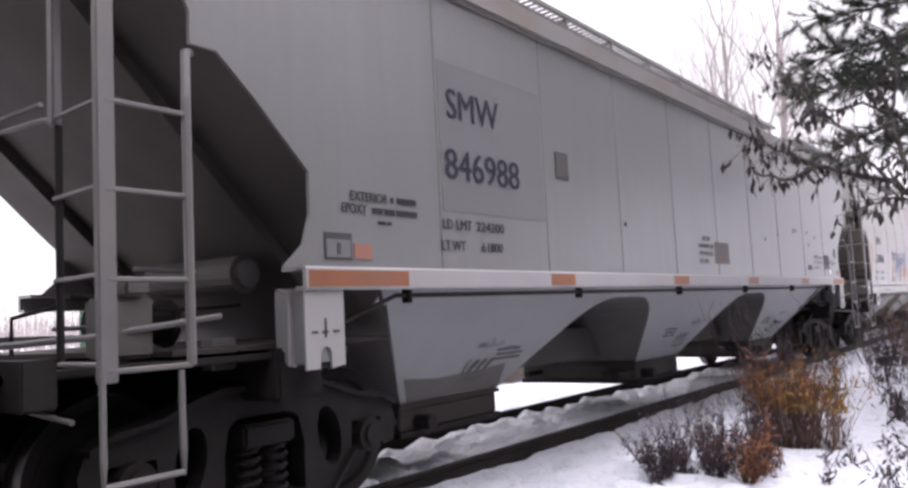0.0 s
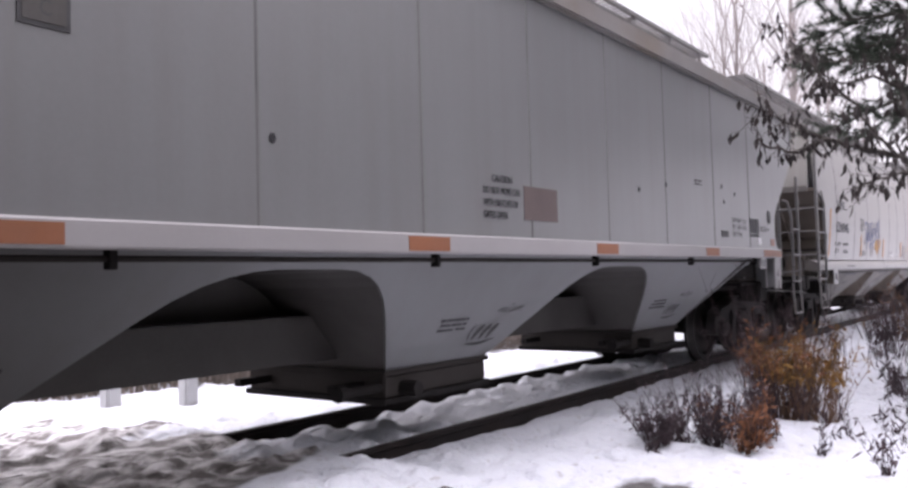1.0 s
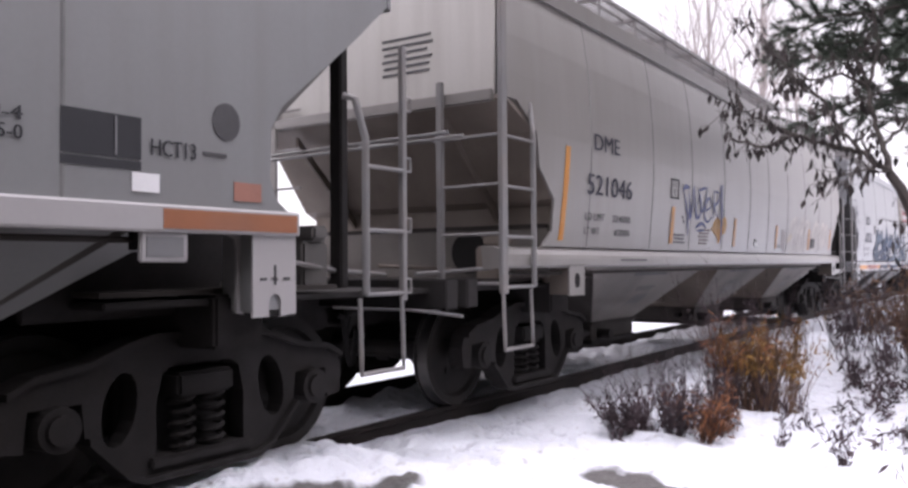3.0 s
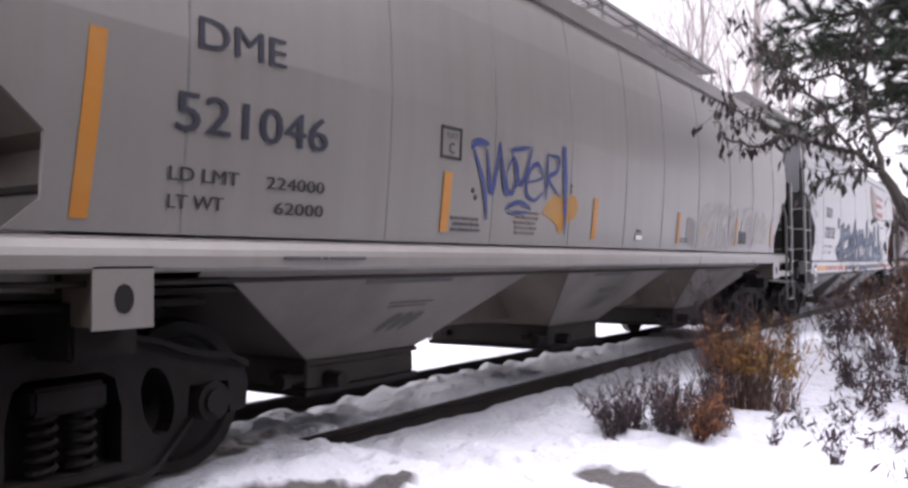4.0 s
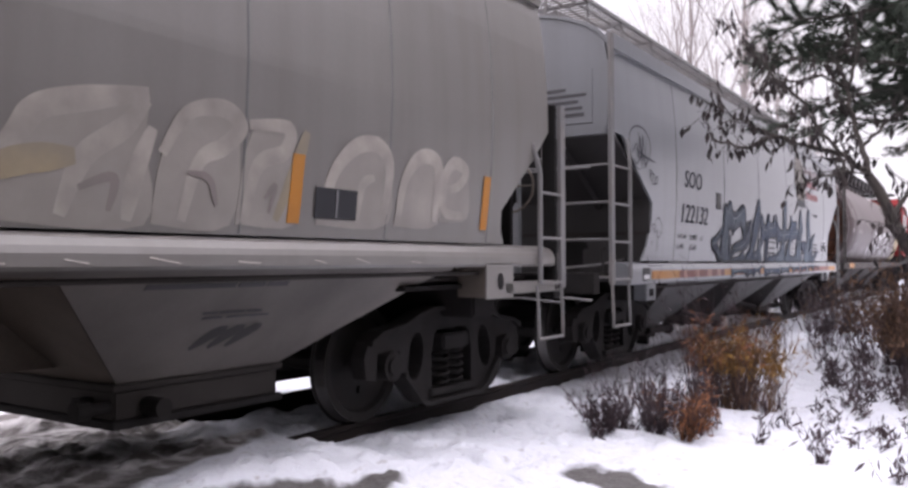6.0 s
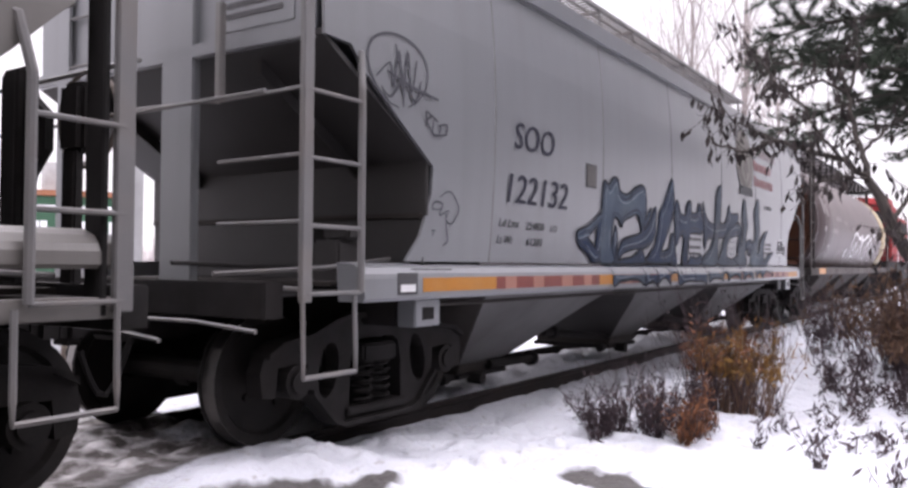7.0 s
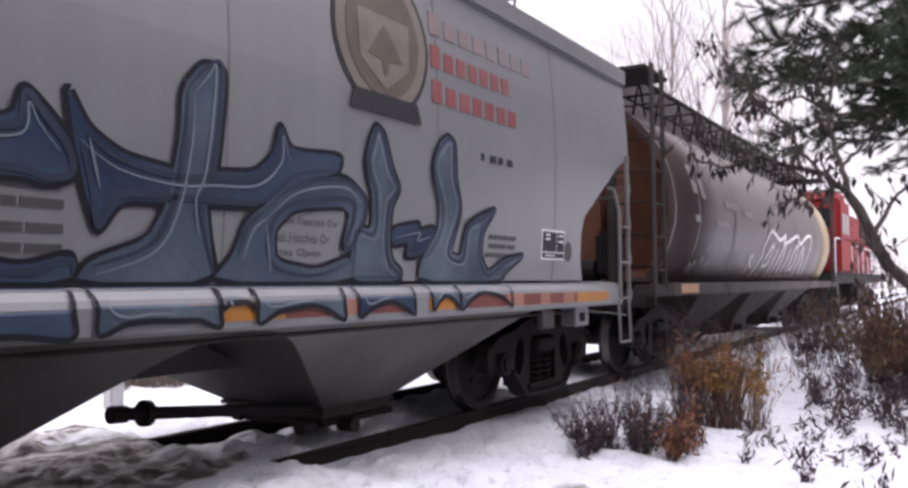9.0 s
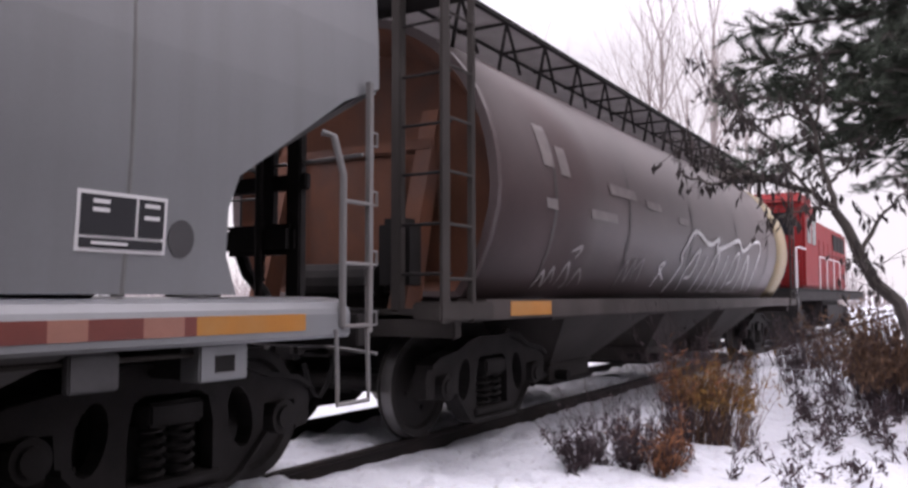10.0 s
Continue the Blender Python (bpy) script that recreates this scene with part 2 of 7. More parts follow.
def side_frame(s):
    """A cast truck side frame: one heavy plate with rounded windows, jaws over the bearings and a spring seat."""
    y0, y1 = s * 0.94, s * 1.07
    half = [(0.0, 0.86), (0.34, 0.86), (0.52, 0.82), (0.74, 0.74), (1.02, 0.70), (1.15, 0.64), (1.19, 0.54), (1.17, 0.38), (1.05, 0.36), (1.03, 0.56), (0.75, 0.56), (0.73, 0.36), (0.62, 0.24), (0.50, 0.13), (0.40, 0.09), (0.0, 0.09)]
    outer = half + [(-x, z) for x, z in half[-2:0:-1]]
    holes = [[(m * 0.535 + 0.105 * math.cos(a) - m * 0.03 * math.sin(a), 0.50 + 0.195 * math.sin(a)) for a in [math.pi * k / 8 for k in range(16)]] for m in (-1, 1)]
    holes.append([(-0.31, 0.20), (0.31, 0.20), (0.31, 0.50), (0.27, 0.66), (0.20, 0.70), (-0.20, 0.70), (-0.27, 0.66), (-0.31, 0.50)])
    loops = [outer] + holes
    bm = bmesh.new()
    front = [[bm.verts.new((x, y1, z)) for x, z in lp] for lp in loops]
    back = [[bm.verts.new((x, y0, z)) for x, z in lp] for lp in loops]
    fl, bl = sum(front, []), sum(back, [])
    for tri in geometry.tessellate_polygon([[Vector((x, z, 0)) for x, z in lp] for lp in loops]):
        bm.faces.new([fl[i] for i in tri])
        bm.faces.new([bl[i] for i in tri[::-1]])
    for f, g in zip(front, back):
        for i in range(len(f)):
            j = (i + 1) % len(f)
            bm.faces.new((f[i], f[j], g[j], g[i]))
    # flanges along the top and the bottom chord
    for row in ([(-1.15, 0.63), (-1.02, 0.695), (-0.74, 0.735), (-0.52, 0.815), (-0.34, 0.855), (0.34, 0.855), (0.52, 0.815), (0.74, 0.735), (1.02, 0.695), (1.15, 0.63)], [(-0.73, 0.35), (-0.50, 0.125), (-0.40, 0.085), (0.40, 0.085), (0.50, 0.125), (0.73, 0.35)]):
        prism(bm, row + [(x, z + 0.035) for x, z in row[::-1]], y0, y1 + s * 0.05)
    for m in (-1, 1):
        rod(bm, (m * 0.89, s * 0.95, 0.457), (m * 0.89, s * 1.12, 0.457), 0.115, 18)
        rod(bm, (m * 0.89, s * 1.12, 0.457), (m * 0.89, s * 1.145, 0.457), 0.075, 14)
    box(bm, -0.36, 0.36, s * 0.88, s * 1.11, 0.15, 0.21, 0.012)
    return bm


def coil(x, y, z0, z1, r=0.068, w=0.017, turns=5):
    """A coil spring."""
    bm = bmesh.new()
    prev = None
    n = turns * 10
    for k in range(n + 1):
        a = 2 * math.pi * k / 10
        c = Vector((x + r * math.cos(a), y + r * math.sin(a), z0 + (z1 - z0) * k / n))
        u = Vector((math.cos(a), math.sin(a), 0))
        row = [bm.verts.new(c + u * w), bm.verts.new(c + Vector((0, 0, w))), bm.verts.new(c - u * w), bm.verts.new(c - Vector((0, 0, w)))]
        if prev:
            for i in range(4):
                bm.faces.new((prev[i], prev[(i + 1) % 4], row[(i + 1) % 4], row[i]))
        prev = row
    return bm


def truck(car, x):
    """A three-piece truck at x: side frames, bolster, springs; its wheelsets roll."""
    t = part("truck", boxes((-0.2, 0.2, -1.12, 1.12, 0.52, 0.66), (-0.26, 0.26, -0.4, 0.4, 0.60, 0.76), (-0.95, 0.95, -0.09, 0.09, 0.35, 0.43), bevel=0.02), IRON, car)
    t.location.x = x
    for s in (-1, 1):
        part("side_frame", side_frame(s), IRON, t)
        for i in (-0.5, 0.5):
            part("spring", coil(i * 0.21, s * 1.02, 0.20, 0.52), IRON, t)
        # added black plate: keeps the gap behind the springs dark
        part("dark_gap_plate", boxes((-0.45, 0.45, s * 0.82, s * 0.90, 0.18, 0.70), bevel=0.01), BLACK, t)
        for m in (-1, 1):
            part("brake_shoe", prism(bmesh.new(), [(m * 0.36, 0.30), (m * 0.43, 0.32), (m * 0.40, 0.46), (m * 0.43, 0.60), (m * 0.36, 0.60)], s * 0.69, s * 0.79), IRON, t)
    for m in (-1, 1):
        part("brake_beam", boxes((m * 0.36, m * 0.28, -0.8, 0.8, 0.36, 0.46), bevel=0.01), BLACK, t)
        w = new("wheelset", WHEELSET)
        w.parent = t
        WHEELS.append((w, m * 0.89))


def ladder(car, name, x0, x1, y, z0, z1, rung, short=None, wide=0.09, low=0.58, tone=None, hooks=False):
    """Side ladder: a flat stile at x0, a tube stile at x1 that bends in at the height short, rungs, and a stirrup."""
    tone = tone or LADDER
    top = short or z1
    l = part(name, boxes((x0 - wide / 2, x0 + wide / 2, y - 0.01, y + 0.03, z0 - 0.05, z1), bevel=0.006), tone, car)
    s = 1 if x1 > x0 else -1
    i = 1 if y < 0 else -1
    part("stile", bent(bmesh.new(), [(x1, y, z0), (x1, y, top - 0.25), (x1 + s * 0.04, y + i * 0.05, top), (x1 + s * 0.10, y + i * 0.10, top + 0.02)], 0.024, 8), tone, l)
    z = z0
    while z < top - 0.05:
        part("rung", rod(bmesh.new(), (x0, y, z), (x1, y, z), 0.014, 6), tone, l)
        z += rung
    part("stirrup", bent(bmesh.new(), [(x0 - 0.03, y, z0 - 0.02), (x0 - 0.04, y - i * 0.02, low + 0.10), (x0 - 0.04, y - i * 0.02, low), (x1 - 0.07, y - i * 0.02, low), (x1 - 0.07, y - i * 0.02, low + 0.10), (x1 - 0.06, y, z0 - 0.02)], 0.016, 6), tone, l)
    for k in range(4 if hooks else 0):
        hx = max(x0, x1)
        part("step_hook", bent(bmesh.new(), [(hx, y, z0 + rung * k), (hx + 0.07, y, z0 + rung * k), (hx + 0.07, y, z0 + rung * k + 0.09), (hx, y, z0 + rung * k + 0.09)], 0.010, 6), tone, l)
    return l


def coupler(car, x, s):
    """Draft box, shank and knuckle at the car's end, with an air hose."""
    c = part("coupler", boxes((x - s * 0.5, x, -0.2, 0.2, 0.72, 1.02), (x, x + s * 0.28, -0.09, 0.09, 0.78, 0.94), bevel=0.02), IRON, car)
    part("knuckle", boxes((x + s * 0.24, x + s * 0.42, -0.16, 0.10, 0.72, 1.0), bevel=0.05), IRON, c)
    pts = [(x - s * 0.05, -0.35, 0.85)] + [(x + s * (0.05 + 0.3 * k / 6), -0.33 + 0.02 * k, 0.82 - 0.42 * math.sin(math.pi * k / 6 * 0.9)) for k in range(7)]
    part("air_hose", bent(bmesh.new(), pts, 0.022, 6), BLACK, c)


def bay(car, xa, xb, flat_a, flat_b, oc, half, ztop, skin, zlow, paint, round_a=0.0, round_b=0.0, pad=0.0, inner=None, outer=(None, None)):
    """One hopper bay below the sill: two leaning side sheets, two cross slopes, the outlet with its gate and shaft."""
    x0, x1 = oc - half, oc + half

    def corner(x, xf, xo, r):
        # from the outlet up to the flat of the void, rounded off by r
        if r <= 0:
            return [(xo, zlow), (xf, ztop)]
        d = Vector((xf - xo, ztop - zlow)).normalized()
        a, b = Vector((xf, ztop)) - d * r, Vector((x, ztop))
        e = (b - Vector((xf, ztop))).normalized() if abs(x - xf) > 0.01 else Vector((0, 0))
        c = Vector((xf, ztop)) + e * min(r, abs(x - xf))
        p = Vector((xf, ztop))
        return [(xo, zlow)] + [tuple(a.lerp(p, k / 5).lerp(p.lerp(c, k / 5), k / 5)) for k in range(6)]
    left, right = corner(xa, flat_a, x0, round_a), corner(xb, flat_b, x1, round_b)
    outline = left + [(xa, ztop), (xa, ztop + pad), (xb, ztop + pad), (xb, ztop)] + right[::-1]
    picked = [p for i, p in enumerate(outline) if (Vector(p) - Vector(outline[i - 1])).length > 0.004]
    hopper = part("hopper_bay", sheet(picked, skin, 0.02, 0.2), paint, car, "grimy hopper bay tapering to its outlet")
    part("side_sheet", sheet(picked, lambda z: -skin(z), 0.02, 0.2), paint, hopper)
    for prof, own in ((left, outer[0]), (right, outer[1])):
        bm = bmesh.new()
        rows = [[bm.verts.new((x, s * abs(skin(z)), z)) for s in (-1, 1)] for x, z in prof]
        low = [[bm.verts.new((x, s * abs(skin(z)), z + 0.03)) for s in (-1, 1)] for x, z in prof]
        for i in range(len(rows) - 1):
            bm.faces.new((rows[i][0], rows[i][1], rows[i + 1][1], rows[i + 1][0]))
            bm.faces.new((low[i][0], low[i + 1][0], low[i + 1][1], low[i][1]))
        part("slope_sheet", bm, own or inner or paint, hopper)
    y = abs(skin(zlow))
    drop, snout = (0.20, 0.40 if round_a or round_b else 0.16) if zlow > 0.5 else (0.09 if zlow < 0.4 else 0.20, 0.16)
    gate = part("outlet_gate", boxes((x0 - 0.02, x1 + 0.02, -y, y, zlow - drop, zlow - 0.03), bevel=0.01), GRIME, car, "dirty steel outlet gate")
    part("gate_flange", boxes((x0 - 0.05, x1 + 0.05, -y - 0.03, y + 0.03, zlow - 0.03, zlow + 0.01), bevel=0.008), GRIME, gate)
    part("gate_frame", boxes((x0 - 0.05, x1 + 0.05, -y - 0.03, y + 0.03, zlow - drop - 0.05, zlow - drop), bevel=0.008), IRON, gate)
    part("gate_shaft", rod(rod(bmesh.new(), (x0 - snout, -y + 0.05, zlow - 0.12), (x0, -y + 0.05, zlow - 0.12), 0.035), (x0 - snout - 0.08, -y + 0.05, zlow - 0.12), (x0 - snout, -y + 0.05, zlow - 0.12), 0.06, 10), IRON, gate)
    for q in (-1, 1):
        part("gate_rack", boxes((x0 - snout + 0.05, x0, q * (y - 0.28), q * (y - 0.2), zlow - 0.14, zlow - 0.08)), IRON, gate)
    part("capstan", rod(bmesh.new(), (x0 + 0.2, -y - 0.16, zlow - 0.14), (x0 + 0.2, -y, zlow - 0.14), 0.06, 10), IRON, gate)


def roof_walk(car, x0, x1, z, tone, posts=True):
    """Grating walkway along the roof on short stands."""
    w = part("roof_walk", boxes((x0, x1, -0.42, -0.37, z, z + 0.05)), tone, car, "open grating roof walkway")
    part("edge_bar", boxes((x0, x1, 0.37, 0.42, z, z + 0.05)), tone, w)
    bm = bmesh.new()
    x = x0
    while x < x1:
        box(bm, x, x + 0.012, -0.37, 0.37, z + 0.01, z + 0.04)
        x += 0.12
    for y in (-0.2, 0, 0.2):
        box(bm, x0, x1, y - 0.006, y + 0.006, z + 0.005, z + 0.045)
    tagged(part("grating", bm, tone, w), kind="stuff")
    x = x0 + 0.5
    while x < x1:
        for y in (-0.4, 0.4):
            part("stand", rod(bmesh.new(), (x, y, z - 0.55), (x, y, z), 0.02, 6), tone, w)
        part("cross_bar", boxes((x - 0.02, x + 0.02, -0.4, 0.4, z - 0.04, z)), tone, w)
        x += 1.25
    # hatch covers along the middle
    x = x0 + 1.0
    while x < x1 - 1:
        part("roof_hatch", boxes((x, x + 1.1, -0.35, 0.35, z - 0.45, z - 0.3), bevel=0.03), tone, w)
        x += 1.5


# ---- hopper cars ----
def end_letter(wall, text, x, y0, y1, z0, z1):
    """Stencilled words on an end wall that faces -x, from y0 to y1."""
    cu = bpy.data.curves.new("lettering", "FONT")
    cu.body, cu.resolution_u = text, 3
    tmp = bpy.data.objects.new("lettering", cu)
    scene.collection.objects.link(tmp)
    bpy.context.view_layer.update()
    me = bpy.data.meshes.new_from_object(tmp.evaluated_get(bpy.context.evaluated_depsgraph_get()))
    bpy.data.objects.remove(tmp)
    co = np.array([v.co[:2] for v in me.vertices])
    lo, hi = co.min(0), co.max(0)
    for v in me.vertices:
        u, w = (v.co.x - lo[0]) / (hi[0] - lo[0]), (v.co.y - lo[1]) / (hi[1] - lo[1])
        v.co = (x - 0.008, y0 + u * (y1 - y0), z0 + w * (z1 - z0))
    me.materials.clear()
    me.materials.append(NAVY)
    new("lettering", me).parent = wall


def hopper_car(label, xc, half, sill, skin, eave, ends, void, bays, trucks, ladders, paint, sill_paint, tone, void_z, slope_mat, seams, round_r, hop, lowz, low_paint=None, roof_tone=None, thick_sill=False, box_l=None, axles=None):
    """A covered hopper. All x are along the train at the clip's start; xc is the car's own origin."""
    car = thing("hopper_car", label, "freight car", "cars of the train", at=(xc, 0, 0))
    o = lambda x: x - xc
    xl, xr = o(ends[0]), o(ends[1])
    sx0, sx1, sz0, sz1, sy = o(sill[0]), o(sill[1]), sill[2], sill[3], sill[4]
    vl = [(o(x), z) for x, z in void[0]]
    vr = [(o(x), z) for x, z in void[1]]
    outline = [(xl, eave)] + vl + vr[::-1] + [(xr, eave)]
    seam_x = [o(x) for x in seams]
    body = part("body_side", sheet(outline, skin, 0.025, 0.16), paint, car)
    inset = 0.40 if low_paint else 0.27
    part("far_side", sheet([(xl, eave)] + [(x + inset, z) for x, z in vl] + vr[::-1] + [(xr, eave)], lambda z: -skin(z), 0.025, 0.16), paint, car)
    for x in seam_x:
        zl = sz1 + 0.01
        prof = [(zl + (eave - zl) * k / 12) for k in range(13)]
        bm = bmesh.new()
        for za, zb in zip(prof, prof[1:]):
            ya, yb = skin(za), skin(zb)
            v = [bm.verts.new(p) for p in ((x - 0.022, ya + 0.004, za), (x, ya - 0.005, za), (x + 0.022, ya + 0.004, za), (x + 0.022, yb + 0.004, zb), (x, yb - 0.005, zb), (x - 0.022, yb + 0.004, zb))]
            bm.faces.new((v[0], v[1], v[4], v[5]))
            bm.faces.new((v[1], v[2], v[3], v[4]))
        part("seam", bm, SEAM, body)
    ye = abs(skin(eave))
    arc = [(-ye - 0.02, eave - 0.02)] + [(-ye * math.cos(a), eave + 0.45 * math.sin(a) ** 1.2) for a in [math.pi * k / 16 for k in range(1, 16)]] + [(ye + 0.02, eave - 0.02)]
    part("roof", sweep(arc, xl - 0.02, xr + 0.02, 0.03), roof_tone or paint, car, "curved steel roof")
    for s in (-1, 1):
        part("roof_rail", boxes((xl - 0.03, xr + 0.03, s * (ye + 0.055), s * (ye - 0.02), eave - 0.13, eave + 0.09), bevel=0.03), roof_tone or paint, car, "side plate along the eave")
    # end walls, slope sheets
    for x, s, v in ((xl, 1, vl), (xr, -1, vr)):
        zb = v[0][1]
        cap = bmesh.new()
        fan = [(y, z) for y, z in arc] + [(ye, zb), (-ye, zb)]
        a = [cap.verts.new((x, y, z - 0.01)) for y, z in fan]
        b = [cap.verts.new((x + s * 0.03, y, z - 0.01)) for y, z in fan]
        cap.faces.new(a)
        cap.faces.new(b[::-1])
        for i in range(len(fan)):
            cap.faces.new((a[i], b[i], b[(i + 1) % len(fan)], a[(i + 1) % len(fan)]))
        # brighter cream: the sky's light on this wall is put into the colour
        picked = low_paint is LOW_PAINT_B and s > 0
        wall = part("end_wall", cap, END_B if picked else paint, car, "cream end wall with the sky's light in its colour" if picked else "")
        if picked:
            for k, (ya, yb) in enumerate(((-0.82, -0.28), (-0.84, -0.28), (-0.78, -0.30), (-0.83, -0.28), (-0.80, -0.30), (-0.80, -0.28))):
                part("print_bar", boxes((x - 0.006, x, ya, yb, 3.255 - 0.062 * k, 3.277 - 0.062 * k)), FADED, wall)
            end_letter(wall, "DME", x, -0.83, -1.10, 3.68, 3.78)
            end_letter(wall, "521046", x, -0.84, -1.31, 3.565, 3.65)
        if low_paint is LOW_PAINT_C and s > 0:
            part("notice_panel", boxes((x - 0.006, x, -1.32, -0.58, 2.80, 3.40)), paint, wall, "pale printed notice panel")
            for k, (ya, yb) in enumerate(((-1.0, -0.70), (-1.25, -0.66), (-1.15, -0.66), (-1.20, -0.66), (-1.22, -0.66))):
                part("print_bar", boxes((x - 0.010, x - 0.006, ya, yb, 3.17 - 0.072 * k, 3.205 - 0.072 * k)), FADED, wall)
        if not low_paint and s < 0:
            part("web_plate", boxes((x - 2.15, x - 0.35, -1.06, -1.02, 0.98, sz0 + 0.02), bevel=0.01), IRON, car, "dark web plate behind the sill")
        part("end_stiffener", boxes((x - s * 0.05, x, -ye, ye, zb - 0.02, zb + 0.08), bevel=0.01), paint, car)
        xe = o(bays[0][2] - hop) if s > 0 else o(bays[-1][2] + hop)
        bm = bmesh.new()
        w1 = abs(lowz[1])
        kx, kz = max(v, key=lambda p: s * p[0] + 0.5 * p[1])
        cut = (kz - sz1) / (kz - lowz[0])
        bend = [(o(20.28), abs(skin(2.40)) - 0.027, 2.40)] if low_paint is LOW_PAINT_B and s > 0 else []
        q = [(x, abs(skin(zb)) - 0.027, zb)] + bend + [(kx, abs(skin(kz)) - 0.027, kz)] + [(kx + (xe - kx) * cut, abs(skin(sz1)) - 0.03, sz1), (xe, w1, lowz[0])]
        rows = [[bm.verts.new((px, sy_ * w, z + dz)) for sy_, dz in ((-1, 0), (1, 0), (1, 0.04), (-1, 0.04))] for px, w, z in q]
        for ra, rb in zip(rows, rows[1:]):
            for i in range(4):
                bm.faces.new((ra[i], ra[(i + 1) % 4], rb[(i + 1) % 4], rb[i]))
        bm.faces.new(rows[0])
        bm.faces.new(rows[-1][::-1])
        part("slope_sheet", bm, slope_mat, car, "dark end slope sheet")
        for y in (-0.9, 0.9):
            sl = (zb - kz) / abs(kx - x)
            bm = prism(bmesh.new(), [(x + s * 0.1, zb - 0.1 * sl), (kx + s * 0.6, kz - 0.6 * sl), (kx + s * 0.6, kz - 0.6 * sl - 0.10), (x + s * 0.1, zb - 0.1 * sl - 0.10)], y - 0.02, y + 0.02)
            part("slope_rib", bm, slope_mat, car)
        if low_paint and s > 0:
            # car C's panels take slope_mat, with the recess shade in its colour
            pz, pw = (x + 0.95, 1.44) if low_paint is LOW_PAINT_B else (x + 1.12, 1.52)
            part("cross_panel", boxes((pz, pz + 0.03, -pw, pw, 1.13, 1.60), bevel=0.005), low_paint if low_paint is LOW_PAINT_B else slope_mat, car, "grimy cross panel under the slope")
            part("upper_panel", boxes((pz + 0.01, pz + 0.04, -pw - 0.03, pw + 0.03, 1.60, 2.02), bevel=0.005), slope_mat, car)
            part("panel_lip", boxes((pz - 0.02, pz + 0.04, -pw, pw, 1.585, 1.625), bevel=0.008), GRIME, car)
            # black disc; the dark inside of the opening is put into its colour
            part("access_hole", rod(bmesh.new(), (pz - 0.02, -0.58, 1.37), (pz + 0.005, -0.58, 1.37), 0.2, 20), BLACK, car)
            if low_paint is LOW_PAINT_C:
                part("centre_post", boxes((x - 0.05, x + 0.02, -0.42, -0.08, 1.10, eave), bevel=0.01), paint, car, "wide pale end post")
        # platform, end sill, stub sill and gear
        ex = o(trucks[0] - 1.75) if s > 0 else o(trucks[1] + 1.75)
        part("end_platform", boxes((ex, x + s * 1.9, -1.35, 1.35, 1.04, 1.08), (ex - s * 0.04, ex + s * 0.12, -1.5, 1.5, 0.92, 1.14), bevel=0.01), IRON, car)
        part("stub_sill", boxes((ex, o(bays[0][2]) if s > 0 else o(bays[-1][2]), -0.22, 0.22, 0.74, 1.06), bevel=0.015), IRON, car)
        tx = o(axles[0] if s > 0 else axles[1])
        part("bolster", boxes((tx - 0.18, tx + 0.18, -1.4, 1.4, 0.80, 1.10), bevel=0.02), IRON, car)
        part("shear_plate", boxes((tx - 0.8, tx + 0.9, -1.3, 1.3, 1.10, 1.13)), GRIME, car)
        if not low_paint:
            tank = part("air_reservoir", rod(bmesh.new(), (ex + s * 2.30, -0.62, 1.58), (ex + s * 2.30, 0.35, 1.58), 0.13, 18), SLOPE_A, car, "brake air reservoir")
            part("reservoir_cap", rod(bmesh.new(), (ex + s * 2.30, -0.66, 1.58), (ex + s * 2.30, -0.62, 1.58), 0.09, 14), LADDER, tank)
            part("valve_box", boxes((ex + s * 1.68, ex + s * 1.86, -1.06, -0.95, 0.99, 1.17), bevel=0.01), LADDER, car, "pale valve box")
            part("brake_cylinder", rod(rod(bmesh.new(), (ex + s * 1.25, -0.55, 1.28), (ex + s * 1.70, -0.55, 1.28), 0.12, 16), (ex + s * 1.70, -0.55, 1.28), (ex + s * 1.74, -0.55, 1.28), 0.15, 16), IRON, car, "dark brake cylinder")
            for pts, tone2 in (([(0.89, -0.8, 1.27), (1.20, -0.82, 1.275), (1.61, -0.8, 1.262)], LADDER), ([(1.36, -0.8, 1.59), (1.55, -0.8, 1.585), (1.78, -0.8, 1.58)], LADDER), ([(1.42, -0.8, 1.39), (1.50, -0.8, 1.36), (1.66, -0.8, 1.352), (2.1, -0.8, 1.37)], IRON), ([(1.10, -0.6, 1.45), (1.35, -0.6, 1.42), (1.60, -0.6, 1.18)], IRON), ([(0.85, -0.45, 1.14), (0.85, -0.45, 1.34), (1.1, -0.45, 1.40)], IRON)):
                part("brake_pipe", bent(bmesh.new(), [(ex + s * px, py, pz) for px, py, pz in pts], 0.013, 6), tone2, car)
        elif low_paint is LOW_PAINT_B:
            part("air_reservoir", rod(bmesh.new(), (ex + s * 1.55, -0.75, 1.40), (ex + s * 1.55, 0.15, 1.40), 0.14, 16), IRON, car, "brake air reservoir")
        part("brake_valve", boxes((ex + s * 1.0, ex + s * 1.25, -1.15, -0.9, 1.1, 1.42), (ex + s * 1.05, ex + s * 1.2, -1.2, -0.95, 1.42, 1.52), bevel=0.02), slope_mat, car)
